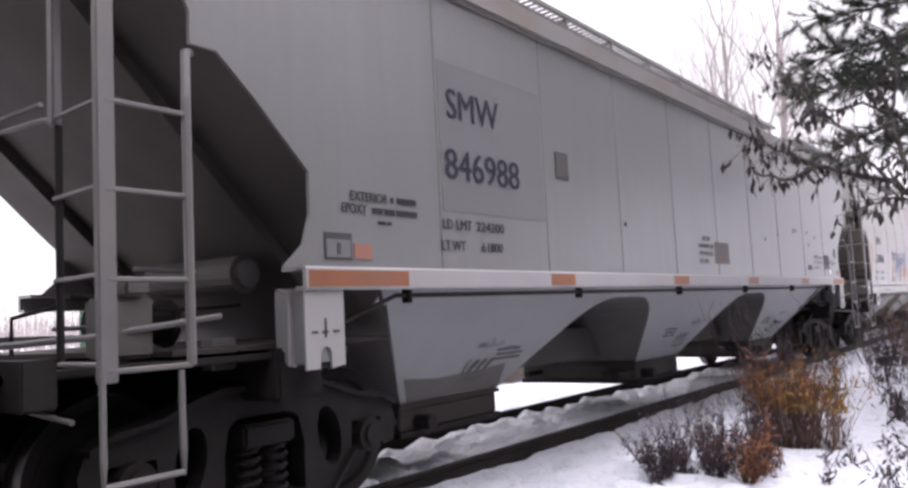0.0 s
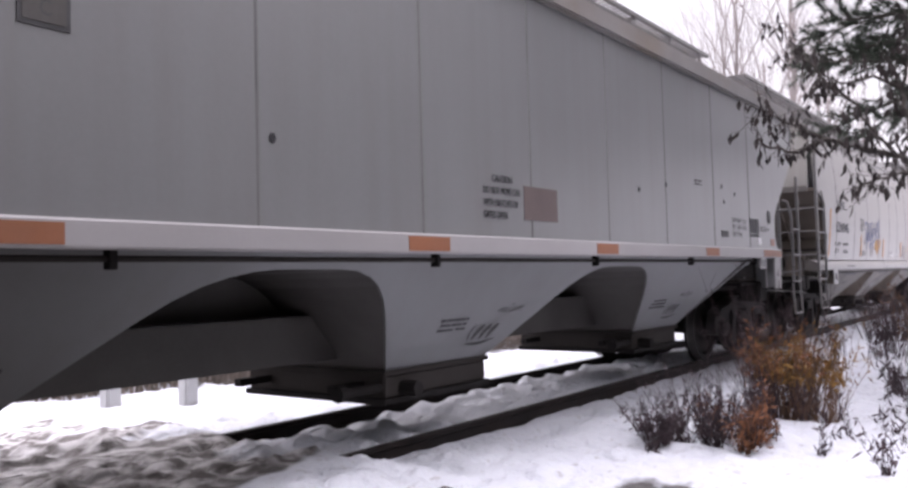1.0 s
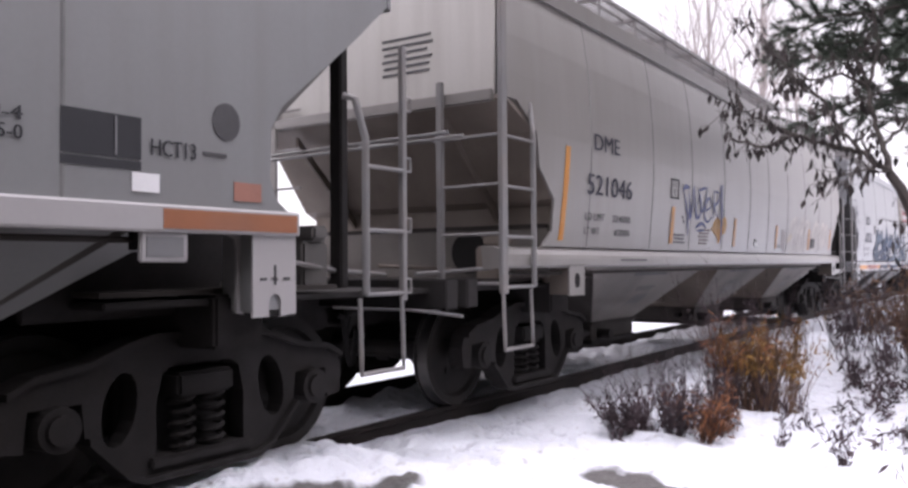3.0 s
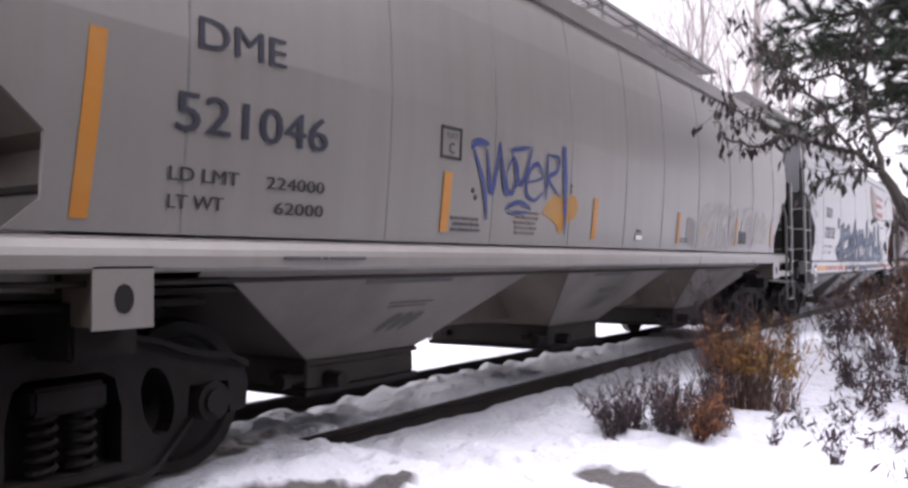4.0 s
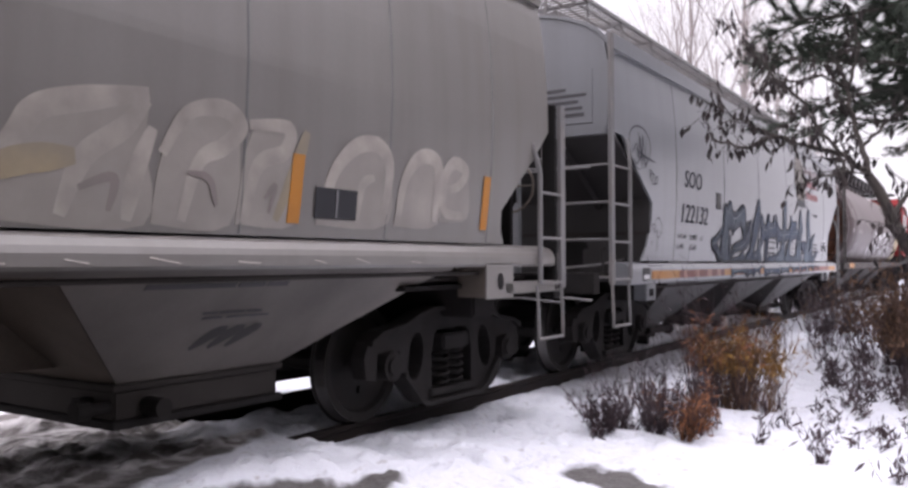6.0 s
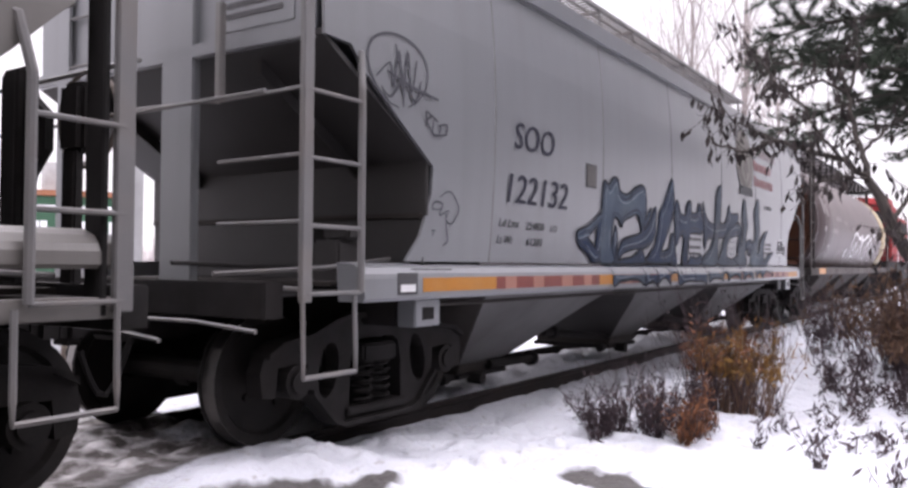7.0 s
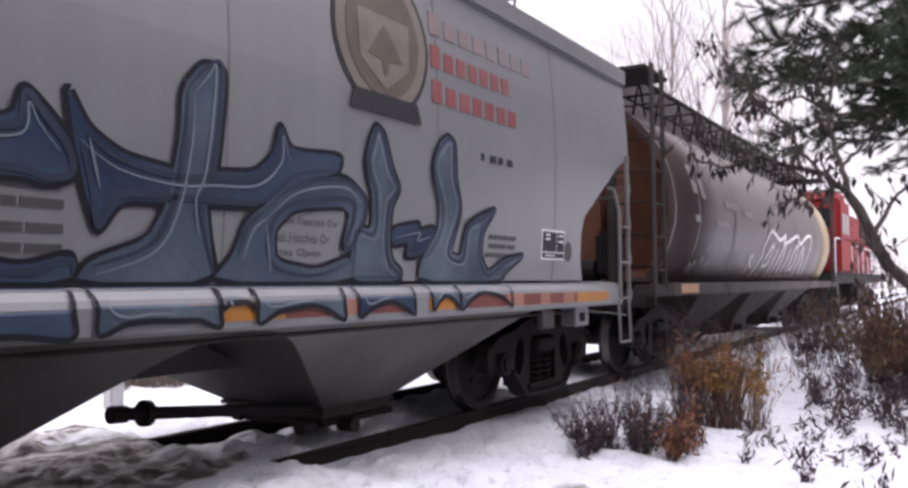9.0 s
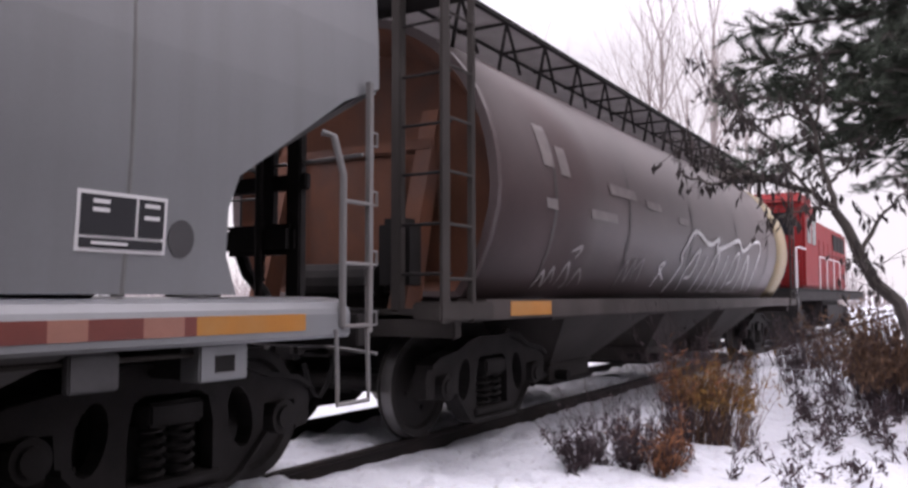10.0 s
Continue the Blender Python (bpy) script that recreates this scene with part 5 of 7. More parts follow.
letter(A, XA, "EPOXY", 3.58, 3.80, 1.885, 1.945, SKIN_A, INK, 0, 0.014)
bars(A, XA, 3.83, 4.38, 1.875, 1.95, 1, SKIN_A, INK)
bars(A, XA, 3.90, 4.08, 1.82, 1.86, 1, SKIN_A, INK)
bars(A, XA, 4.14, 4.20, 2.05, 2.09, 1, SKIN_A, INK)
quad(A, XA, 3.43, 3.66, 1.60, 1.76, SKIN_A, FADED, "label_frame")
quad(A, XA, 3.445, 3.645, 1.615, 1.72, SKIN_A, PANEL, "label", 0.009)
quad(A, XA, 3.53, 3.56, 1.63, 1.70, SKIN_A, FADED, "label_bar", 0.012)
quad(A, XA, 3.68, 3.84, 1.61, 1.70, SKIN_A, PINKTAPE, "sticker", 0.006, 0, "faded red sticker")
quad(A, XA, 6.24, 6.47, 2.36, 2.60, SKIN_A, FADED, "plate_frame")
quad(A, XA, 6.26, 6.45, 2.38, 2.58, SKIN_A, SLOPE_A, "plate_label", 0.009)
letter(A, XA, "PLATE", 6.29, 6.42, 2.51, 2.55, SKIN_A, FADED, 0, 0.014)
letter(A, XA, "C", 6.33, 6.38, 2.41, 2.48, SKIN_A, FADED, 0, 0.014)
for k, (t, a, b) in enumerate((("CAUTION", 9.72, 10.00), ("DO NOT MOVE CAR", 9.60, 10.11), ("WITH HATCHES OR", 9.60, 10.08), ("GATES OPEN", 9.60, 9.92))):
    z = 2.00 - k * 0.092
    letter(A, XA, t, a, b, z - 0.03, z + 0.025, SKIN_A, INK, 0, 0.012)
quad(A, XA, 10.18, 10.71, 1.70, 1.97, SKIN_A, BROWNP, "faded_panel", 0.005, 0, "faded brown rectangle of old paint")
quad(A, XA, 14.83, 15.09, 1.68, 1.76, SKIN_A, FADED, "faded_panel")
letter(A, XA, "EX W 10-8 H", 15.25, 15.60, 1.88, 1.94, SKIN_A, INK, 0, 0.012)
letter(A, XA, "9-4", 15.68, 15.82, 1.87, 1.93, SKIN_A, INK, 0, 0.012)
letter(A, XA, "I W", 15.25, 15.36, 1.79, 1.85, SKIN_A, INK, 0, 0.012)
letter(A, XA, "8-4 H 15-0", 15.45, 15.82, 1.79, 1.85, SKIN_A, INK, 0, 0.012)
letter(A, XA, "CU FT 5163", 15.25, 15.62, 1.70, 1.76, SKIN_A, INK, 0, 0.012)
quad(A, XA, 15.99, 16.39, 1.76, 1.96, SKIN_A, INK, "data_plate", 0.005, 0, "black stencilled data panel")
quad(A, XA, 15.99, 16.39, 1.71, 1.75, SKIN_A, INK, "data_plate", 0.005)
quad(A, XA, 16.25, 16.26, 1.77, 1.95, SKIN_A, PANEL, "print_bar", 0.010)
letter(A, XA, "HCT13", 16.44, 16.70, 1.79, 1.87, SKIN_A, INK, 0, 0.012)
quad(A, XA, 16.75, 16.90, 1.82, 1.84, SKIN_A, FADED, "print_bar")
patch(A, XA, [(16.90 + 0.09 * math.cos(a), 2.01 + 0.10 * math.sin(a)) for a in [math.pi * k / 8 for k in range(16)]], SKIN_A, FADED, "round_mark")
quad(A, XA, 16.34, 16.49, 1.61, 1.70, SKIN_A, WHITE, "sticker")
quad(A, XA, 16.95, 17.14, 1.60, 1.70, SKIN_A, PINKTAPE, "sticker")
bars(A, XA, 13.95, 14.22, 2.26, 2.34, 2, SKIN_A, FADED)
for x, z in ((14.9, 2.31), (7.6, 2.04), (14.97, 2.12), (15.4, 2.25), (12.4, 2.1), (13.1, 2.2)):
    patch(A, XA, [(x + 0.025 * math.cos(a), z + 0.03 * math.sin(a)) for a in [math.pi * k / 3 for k in range(6)]], SKIN_A, INK, "paint_chip")
LOW_A = lambda z: float(np.interp(z, [0.55, 1.465], [-0.78, -1.46]))
for xb, xt, xs in ((5.98, 5.65, 5.64), (9.75, 10.51, 10.28), (13.90, 14.66, 14.48)):
    bars(A, XA, xb, xb + 0.48, 0.82, 0.94, 3, LOW_A, FADED)
    bars(A, XA, xt + 0.18, xt + 0.26, 1.00, 1.03, 1, LOW_A, FADED)
    letter(A, XA, "1802 CU FT", xt, xt + 0.38, 0.955, 0.995, LOW_A, FADED, 0, 0.01)
    for k in range(3):
        stroke(A, XA, [(xs + 0.06 + 0.11 * k, 0.73), (xs + 0.09 + 0.11 * k, 0.80), (xs + 0.15 + 0.11 * k, 0.85)], 0.055, LOW_A, OIL, 0.006)
    stroke(A, XA, [(xs + 0.01, 0.72), (xs - 0.02, 0.79), (xs + 0.01, 0.87)], 0.02, LOW_A, OIL, 0.006)
    stroke(A, XA, [(xs, 0.70), (xs + 0.2, 0.69), (xs + 0.42, 0.72)], 0.025, LOW_A, OIL, 0.0065)
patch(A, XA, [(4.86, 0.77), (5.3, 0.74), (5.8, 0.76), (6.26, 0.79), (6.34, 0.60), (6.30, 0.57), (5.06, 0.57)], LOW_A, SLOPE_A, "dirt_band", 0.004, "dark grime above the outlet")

# car B
B, XB = car_b, 27.3
letter(B, XB, "DME", 21.45, 22.06, 2.37, 2.53, SKIN_B, NAVY, 0, 0.01)
letter(B, XB, "521046", 21.32, 22.42, 1.93, 2.13, SKIN_B, NAVY, 0, 0.012)
letter(B, XB, "LD LMT", 21.30, 21.75, 1.68, 1.75, SKIN_B, INK, 0, 0.012)
letter(B, XB, "224000", 21.95, 22.42, 1.68, 1.75, SKIN_B, INK, 0, 0.012)
letter(B, XB, "LT WT", 21.30, 21.65, 1.54, 1.61, SKIN_B, INK, 0, 0.012)
letter(B, XB, "62000", 22.02, 22.42, 1.54, 1.61, SKIN_B, INK, 0, 0.012)
quad(B, XB, 20.79, 20.88, 1.47, 2.34, SKIN_B, YELLOW, "reflector", 0.005, 0.06, "upright yellow reflector strip")
for x, z0, z1 in ((23.67, 1.49, 1.93), (26.31, 1.49, 1.90), (28.83, 1.49, 1.88), (31.45, 1.49, 1.90), (33.62, 1.52, 1.95)):
    quad(B, XB, x, x + 0.10, z0, z1, SKIN_B, YELLOW, "reflector", 0.010, 0.02, "upright amber reflector strip")
for k, (a0, a1, b0, b1) in enumerate(((23.63, 23.90, 2.03, 2.05), (23.63, 23.90, 2.25, 2.27), (23.63, 23.65, 2.03, 2.27), (23.88, 23.90, 2.03, 2.27))):
    quad(B, XB, a0, a1, b0, b1, SKIN_B, INK, "box_line", 0.006 + 0.001 * k)
letter(B, XB, "PLATE", 23.70, 23.84, 2.18, 2.22, SKIN_B, INK)
letter(B, XB, "C", 23.73, 23.80, 2.07, 2.15, SKIN_B, INK, 0, 0.012)
bars(B, XB, 23.80, 24.26, 1.49, 1.62, 3, SKIN_B, FADED)
bars(B, XB, 24.74, 25.22, 1.49, 1.71, 5, SKIN_B, BROWNP)
patch(B, XB, curve_through([(25.24, 1.70), (25.36, 1.80), (25.50, 1.88), (25.68, 1.85), (25.86, 1.90), (25.97, 1.80), (25.90, 1.68), (25.74, 1.63), (25.62, 1.52), (25.54, 1.60), (25.38, 1.66), (25.24, 1.70)], 4)[:-1], SKIN_B, YELLOW_SPRAY, "spray_patch", 0.004, "yellow sprayed patch")
quad(B, XB, 27.47, 27.70, 1.50, 1.57, SKIN_B, FADED, "label_frame")
quad(B, XB, 27.485, 27.685, 1.51, 1.56, SKIN_B, WHITE, "label", 0.009)
bars(B, XB, 27.5, 27.7, 1.58, 1.63, 1, SKIN_B, INK)
quad(B, XB, 31.68, 32.07, 1.53, 1.72, SKIN_B, INK, "data_plate", 0.012)
quad(B, XB, 31.86, 31.88, 1.54, 1.71, SKIN_B, PANEL, "print_bar", 0.018)
bars(B, XB, 28.9, 29.3, 1.5, 1.57, 2, SKIN_B, FADED)
TAG = [
    ([(24.03, 2.14), (24.12, 2.20), (24.29, 2.20)], 0.06), ([(24.07, 2.14), (24.24, 1.86), (24.31, 1.60)], 0.05), ([(24.26, 2.16), (24.36, 1.82), (24.46, 2.24)], 0.055),
    ([(24.46, 2.24), (24.53, 1.96), (24.60, 1.80)], 0.05), ([(24.57, 1.99), (24.68, 2.13), (24.76, 2.02), (24.70, 1.85), (24.61, 1.86), (24.57, 1.99)], 0.045),
    ([(24.66, 2.18), (24.83, 1.92), (25.01, 2.26)], 0.05), ([(24.63, 2.19), (24.97, 2.25)], 0.04), ([(24.91, 1.94), (25.20, 2.01), (25.11, 2.12), (24.96, 2.04), (24.93, 1.86), (25.08, 1.80), (25.23, 1.88)], 0.045),
    ([(25.29, 2.24), (25.29, 1.82)], 0.05), ([(25.29, 2.22), (25.51, 2.21), (25.48, 2.09), (25.32, 2.01), (25.56, 1.86)], 0.045), 
    ([(24.58, 1.70), (24.81, 1.77), (25.03, 1.72)], 0.045), ([(24.63, 1.67), (24.96, 1.69)], 0.03),
]
for pts, w in TAG:
    stroke(B, XB, pts, w, SKIN_B, BLUE, 0.010)
stroke(B, XB, [(25.61, 2.33), (25.66, 2.0), (25.71, 1.50)], 0.08, SKIN_B, BLUE, 0.011, 0.9, "spray_stroke", 0.08)
for x, z in ((24.09, 1.82), (24.13, 1.77), (25.80, 1.93), (25.80, 1.98)):
    patch(B, XB, [(x + 0.022 * math.cos(a), z + 0.022 * math.sin(a)) for a in [math.pi * k / 4 for k in range(8)]], SKIN_B, INK, "spray_dot")
# broad faded letters, worn almost into the paint
PINK_WASH = mat("worn_pink_wash", (0.245, 0.2, 0.195), 0.42, 0, 0.1, 3, 50, 0.0, (0.19, 0.172, 0.16), 0.9, False, 0.46)
STRAW_WASH = mat("worn_straw_wash", (0.31, 0.25, 0.165), 0.42, 0, 0.12, 4, 50, 0.0, (0.22, 0.195, 0.165), 0.9, False, 0.48)
FADED_FILLS = [
    [(29.74, 1.44), (29.70, 1.62), (29.86, 1.86), (30.10, 1.97), (30.44, 2.05), (30.46, 1.84), (30.48, 1.44)],
    [(30.52, 1.45), (30.56, 1.80), (30.72, 2.01), (30.98, 2.05), (31.06, 1.92), (31.02, 1.46)],
    [(31.06, 1.47), (31.14, 1.98), (31.40, 2.02), (31.50, 1.80), (31.52, 1.48)],
    [(31.70, 1.49), (31.80, 1.84), (32.05, 2.0), (32.34, 2.0), (32.42, 1.52)],
    [(32.48, 1.51), (32.56, 1.86), (32.76, 1.99), (32.98, 1.97), (33.02, 1.54)],
    [(33.04, 1.56), (33.08, 1.90), (33.26, 2.0), (33.40, 1.90), (33.42, 1.60)],
]
for k, pts in enumerate(FADED_FILLS):
    patch(B, XB, curve_through(pts + pts[:1], 4)[:-1], SKIN_B, WASH_SPRAY, "faded_spray_fill", 0.0030 + 0.0001 * k)
FADED_STROKES = [
    ([(29.72, 1.66), (29.83, 1.82), (29.93, 1.94), (30.2, 2.02), (30.47, 2.08)], 0.12, CREAM_SPRAY), ([(30.46, 2.05), (30.34, 1.90), (30.14, 1.74), (30.04, 1.47)], 0.11, CREAM_SPRAY),
    ([(29.66, 1.62), (29.86, 1.70), (30.10, 1.74)], 0.13, STRAW_WASH), ([(30.50, 1.92), (30.42, 1.70), (30.38, 1.46)], 0.10, CREAM_SPRAY),
    ([(30.56, 1.80), (30.70, 2.02), (30.93, 2.08), (31.06, 2.0), (30.95, 1.88), (30.79, 1.78), (30.70, 1.47)], 0.10, CREAM_SPRAY), ([(30.12, 1.60), (30.30, 1.66), (30.28, 1.50)], 0.05, PINK_WASH),
    ([(31.12, 2.02), (31.42, 2.04), (31.40, 1.90), (31.20, 1.80), (31.12, 1.48)], 0.10, CREAM_SPRAY), ([(31.36, 1.50), (31.50, 1.82), (31.58, 2.04)], 0.09, STRAW_WASH),
    ([(31.76, 1.50), (31.84, 1.82), (32.05, 2.01), (32.28, 2.03), (32.40, 1.88), (32.35, 1.53)], 0.11, CREAM_SPRAY), ([(32.08, 1.52), (32.12, 1.76), (32.24, 1.82)], 0.07, CREAM_SPRAY),
    ([(32.52, 1.53), (32.58, 1.84), (32.75, 2.01), (32.95, 2.0), (33.0, 1.82), (32.96, 1.56)], 0.11, CREAM_SPRAY), ([(33.08, 1.80), (33.26, 1.84), (33.36, 1.96), (33.18, 2.01), (33.06, 1.86), (33.10, 1.64), (33.36, 1.62)], 0.10, CREAM_SPRAY),
    ([(29.22, 1.72), (29.30, 1.80), (29.36, 1.70), (29.28, 1.60), (29.40, 1.50)], 0.10, PINK_WASH), ([(29.42, 1.80), (29.52, 1.74), (29.48, 1.52), (29.60, 1.46)], 0.09, PINK_WASH),
    ([(30.72, 1.72), (30.86, 1.70), (30.92, 1.56)], 0.04, PINK_WASH), ([(31.26, 1.62), (31.34, 1.70), (31.30, 1.54)], 0.04, PINK_WASH),
]
for k, (pts, w, m) in enumerate(FADED_STROKES):
    stroke(B, XB, pts, w, SKIN_B, m, 0.0040 + 0.0003 * k, 0.55)
SILL_B = ease([(1.22, -1.60), (1.30, -1.60), (1.335, -1.588), (1.375, -1.55), (1.398, -1.49)])
for k, (x0, x1) in enumerate(((29.62, 29.78), (30.02, 30.16), (30.46, 30.66), (31.02, 31.20), (31.62, 31.74), (32.0, 32.16), (32.6, 32.74))):
    patch(B, XB, [(x0, 1.26 + 0.01 * (k % 3)), (x1 - 0.02, 1.25), (x1 + 0.03, 1.385), (x0 + 0.02, 1.385)], SILL_B, CREAM_SPRAY, "faded_spray_fill", 0.004)
LOW_B = lambda z: float(np.interp(z, [0.55, 1.25], [-0.78, -1.46]))
for oc in (23.7, 27.45, 31.3):
    bars(B, XB, oc - 0.7, oc + 0.5, 1.10, 1.16, 1, LOW_B, FADED)
    bars(B, XB, oc - 0.2, oc + 0.4, 0.92, 0.98, 2, LOW_B, FADED)
    for k in range(3):
        stroke(B, XB, [(oc - 0.1 + 0.14 * k, 0.74), (oc + 0.14 * k, 0.82), (oc + 0.10 + 0.14 * k, 0.86)], 0.08, LOW_B, OIL, 0.006)
bars(B, XB, 22.0, 22.9, 1.27, 1.31, 1, lambda z: -1.605, FADED)

# car C
C, XC = car_c, 43.7
SILL_C = lambda z: -1.62
letter(C, XC, "SOO", 38.76, 39.52, 2.25, 2.48, SKIN_C, NAVY, 0.15, 0.012)
letter(C, XC, "122132", 38.66, 39.83, 1.78, 2.03, SKIN_C, NAVY, 0.15, 0.014)
letter(C, XC, "Ld Lmt", 38.55, 38.90, 1.57, 1.64, SKIN_C, INK, 0.2, 0.008)
letter(C, XC, "224800", 39.02, 39.38, 1.56, 1.63, SKIN_C, INK, 0.2, 0.008)
letter(C, XC, "LO", 39.50, 39.64, 1.56, 1.62, SKIN_C, INK, 0.2, 0.008)
letter(C, XC, "Lt Wt", 38.53, 38.80, 1.43, 1.50, SKIN_C, INK, 0.2, 0.008)
letter(C, XC, "61200", 39.05, 39.36, 1.42, 1.49, SKIN_C, INK, 0.2, 0.008)
quad(C, XC, 40.26, 40.52, 2.04, 2.28, SKIN_C, FADED, "plate_frame")
quad(C, XC, 40.28, 40.50, 2.06, 2.26, SKIN_C, SLOPE_A, "plate_label", 0.009)
letter(C, XC, "PLATE", 40.31, 40.47, 2.19, 2.235, SKIN_C, FADED, 0, 0.014)
letter(C, XC, "C", 40.36, 40.42, 2.09, 2.16, SKIN_C, FADED, 0, 0.014)
tape = [(37.37, 38.40, YELLOW), (38.40, 38.55, REDTAPE), (38.55, 38.74, PINKTAPE), (38.74, 39.05, REDTAPE), (39.05, 39.25, PINKTAPE), (39.25, 39.62, REDTAPE), (39.62, 39.85, PINKTAPE), (39.85, 40.12, REDTAPE), (40.12, 40.3, PINKTAPE), (40.3, 40.5, REDTAPE), (40.5, 40.95, YELLOW), (40.95, 41.2, REDTAPE), (41.2, 41.4, PINKTAPE), (41.4, 41.75, REDTAPE), (42.0, 42.3, REDTAPE),
        (42.62, 43.0, YELLOW), (44.9, 45.6, YELLOW), (45.6, 46.0, REDTAPE), (46.0, 46.3, PINKTAPE), (46.3, 46.8, REDTAPE), (47.1, 47.6, YELLOW), (47.6, 48.3, REDTAPE), (48.3, 48.6, PINKTAPE), (48.6, 48.95, REDTAPE), (48.95, 49.15, PINKTAPE), (49.15, 49.45, REDTAPE), (49.45, 49.7, PINKTAPE), (49.7, 49.78, REDTAPE), (49.78, 50.62, YELLOW)]
for x0, x1, m in tape:
    quad(C, XC, x0, x1, 1.055, 1.155, SILL_C, m, "reflector", 0.003, 0, "amber and red reflector tape")
quad(C, XC, 37.07, 37.30, 1.04, 1.19, SILL_C, FADED, "placard_holder", 0.005)
quad(C, XC, 37.10, 37.27, 1.06, 1.11, SILL_C, WHITE, "placard", 0.010)
for x0, x1 in ((37.36, 37.68), (49.86, 50.21)):
    plate = part("jacking_plate", boxes((x0 - XC, x1 - XC, -1.56, -1.40, 0.80, 1.0), bevel=0.01), PAINT_C, C, "pale jacking pad plate")
    part("slot", boxes(((x0 + x1) / 2 - 0.07 - XC, (x0 + x1) / 2 + 0.07 - XC, -1.565, -1.5, 0.85, 0.94)), BLACK, plate)
part("placard_holder", boxes((49.10 - XC, 49.37 - XC, -1.56, -1.50, 0.81, 0.99), bevel=0.01), FADED, C)
bars(C, XC, 37.2, 37.9, 1.205, 1.225, 1, lambda z: -1.61, FADED)
# round railway emblem and faded heading, as plain shapes
oval = lambda cx, cz, a, b, n=28: [(cx + a * math.cos(2 * math.pi * k / n), cz + b * math.sin(2 * math.pi * k / n)) for k in range(n)]
patch(C, XC, oval(46.62, 2.98, 0.56, 0.56), SKIN_C, INK, "emblem_ring", 0.004, "round brown and gold emblem")
patch(C, XC, oval(46.62, 2.98, 0.52, 0.52), SKIN_C, GOLD_LIGHT, "emblem_band", 0.008)
patch(C, XC, oval(46.62, 2.98, 0.42, 0.44), SKIN_C, GOLD, "emblem_field", 0.012)
patch(C, XC, [(46.32, 3.12), (46.92, 3.12), (46.90, 2.78), (46.62, 2.60), (46.34, 2.78)], SKIN_C, GOLD_LIGHT, "emblem_shield", 0.016)
patch(C, XC, [(46.42, 2.82), (46.62, 3.06), (46.82, 2.82), (46.66, 2.80), (46.64, 2.70), (46.60, 2.70), (46.58, 2.80)], SKIN_C, GOLD, "emblem_leaf", 0.020)
patch(C, XC, [(46.22, 2.42), (47.05, 2.42), (47.0, 2.56), (46.27, 2.56)], SKIN_C, INK, "emblem_ribbon", 0.018)
for x0, x1, z, h, n in ((47.2, 48.95, 3.16, 0.15, 8), (47.2, 48.5, 2.90, 0.15, 7), (47.2, 48.62, 2.63, 0.15, 7)):
    w = (x1 - x0) / n
    for k in range(n):
        quad(C, XC, x0 + k * w + 0.02, x0 + k * w + w * 0.78, z, z + h * (1.15 if k == 0 else 0.95), SKIN_C, RED_GHOST if z > 3.1 else RED_INK, "print_block", 0.006)
for x, w in ((47.95, 0.05), (48.10, 0.1), (48.25, 0.07), (48.4, 0.1)):
    quad(C, XC, x, x + w, 2.27, 2.33, SKIN_C, INK, "print_bar")
quad(C, XC, 49.12, 49.63, 1.47, 1.76, SKIN_C, WHITE, "data_plate", 0.005, 0, "black and white data panel sticker")
quad(C, XC, 49.14, 49.44, 1.55, 1.74, SKIN_C, INK, "data_block", 0.010)
quad(C, XC, 49.46, 49.61, 1.55, 1.74, SKIN_C, INK, "data_block", 0.010)
quad(C, XC, 49.14, 49.61, 1.49, 1.535, SKIN_C, INK, "data_block", 0.010)
for x, z in ((49.2, 1.70), (49.2, 1.66), (49.49, 1.70), (49.49, 1.64)):
    quad(C, XC, x, x + 0.09, z, z + 0.02, SKIN_C, WHITE, "print_bar", 0.014)
quad(C, XC, 49.2, 49.4, 1.505, 1.52, SKIN_C, WHITE, "print_bar", 0.014)
patch(C, XC, oval(49.73, 1.56, 0.085, 0.10, 16), SKIN_C, FADED, "round_mark")
bars(C, XC, 48.05, 48.72, 1.45, 1.68, 3, SKIN_C, FADED)
bars(C, XC, 43.55, 44.28, 1.58, 1.74, 2, SKIN_C, FADED)
for k, t in enumerate(("Do Not Operate Car", "With Hatches Or", "Gates Open")):
    letter(C, XC, t, 45.52, 46.15 - 0.08 * k, 1.60 - k * 0.095, 1.66 - k * 0.095, SKIN_C, FADED)
for k, t in enumerate(("SPRAY", "EPOXY LINING")):
    bars(C, XC, 43.72, 44.28, 1.38 + 0.09 * k, 1.46 + 0.09 * k, 1, SKIN_C, FADED)
# scribbles near the end
THIN = mat("thin_marker_line", (0.05, 0.05, 0.06), 0.6, 0, 0.2, 5, 50, 0.0)
sk = lambda pts, w, d, m=0.5: stroke(C, XC, pts, w, SKIN_C, THIN, d, m)
sk([(37.12 + 0.34 * math.cos(a) + 0.03 * math.sin(2 * a), 2.58 + 0.25 * math.sin(a)) for a in [math.pi * (k - 3) / 8 for k in range(16)]], 0.02, 0.006)
sk([(36.86, 2.50), (37.02, 2.62), (37.05, 2.46), (37.12, 2.72), (37.16, 2.44), (37.22, 2.74), (37.26, 2.46), (37.33, 2.70)], 0.024, 0.007)
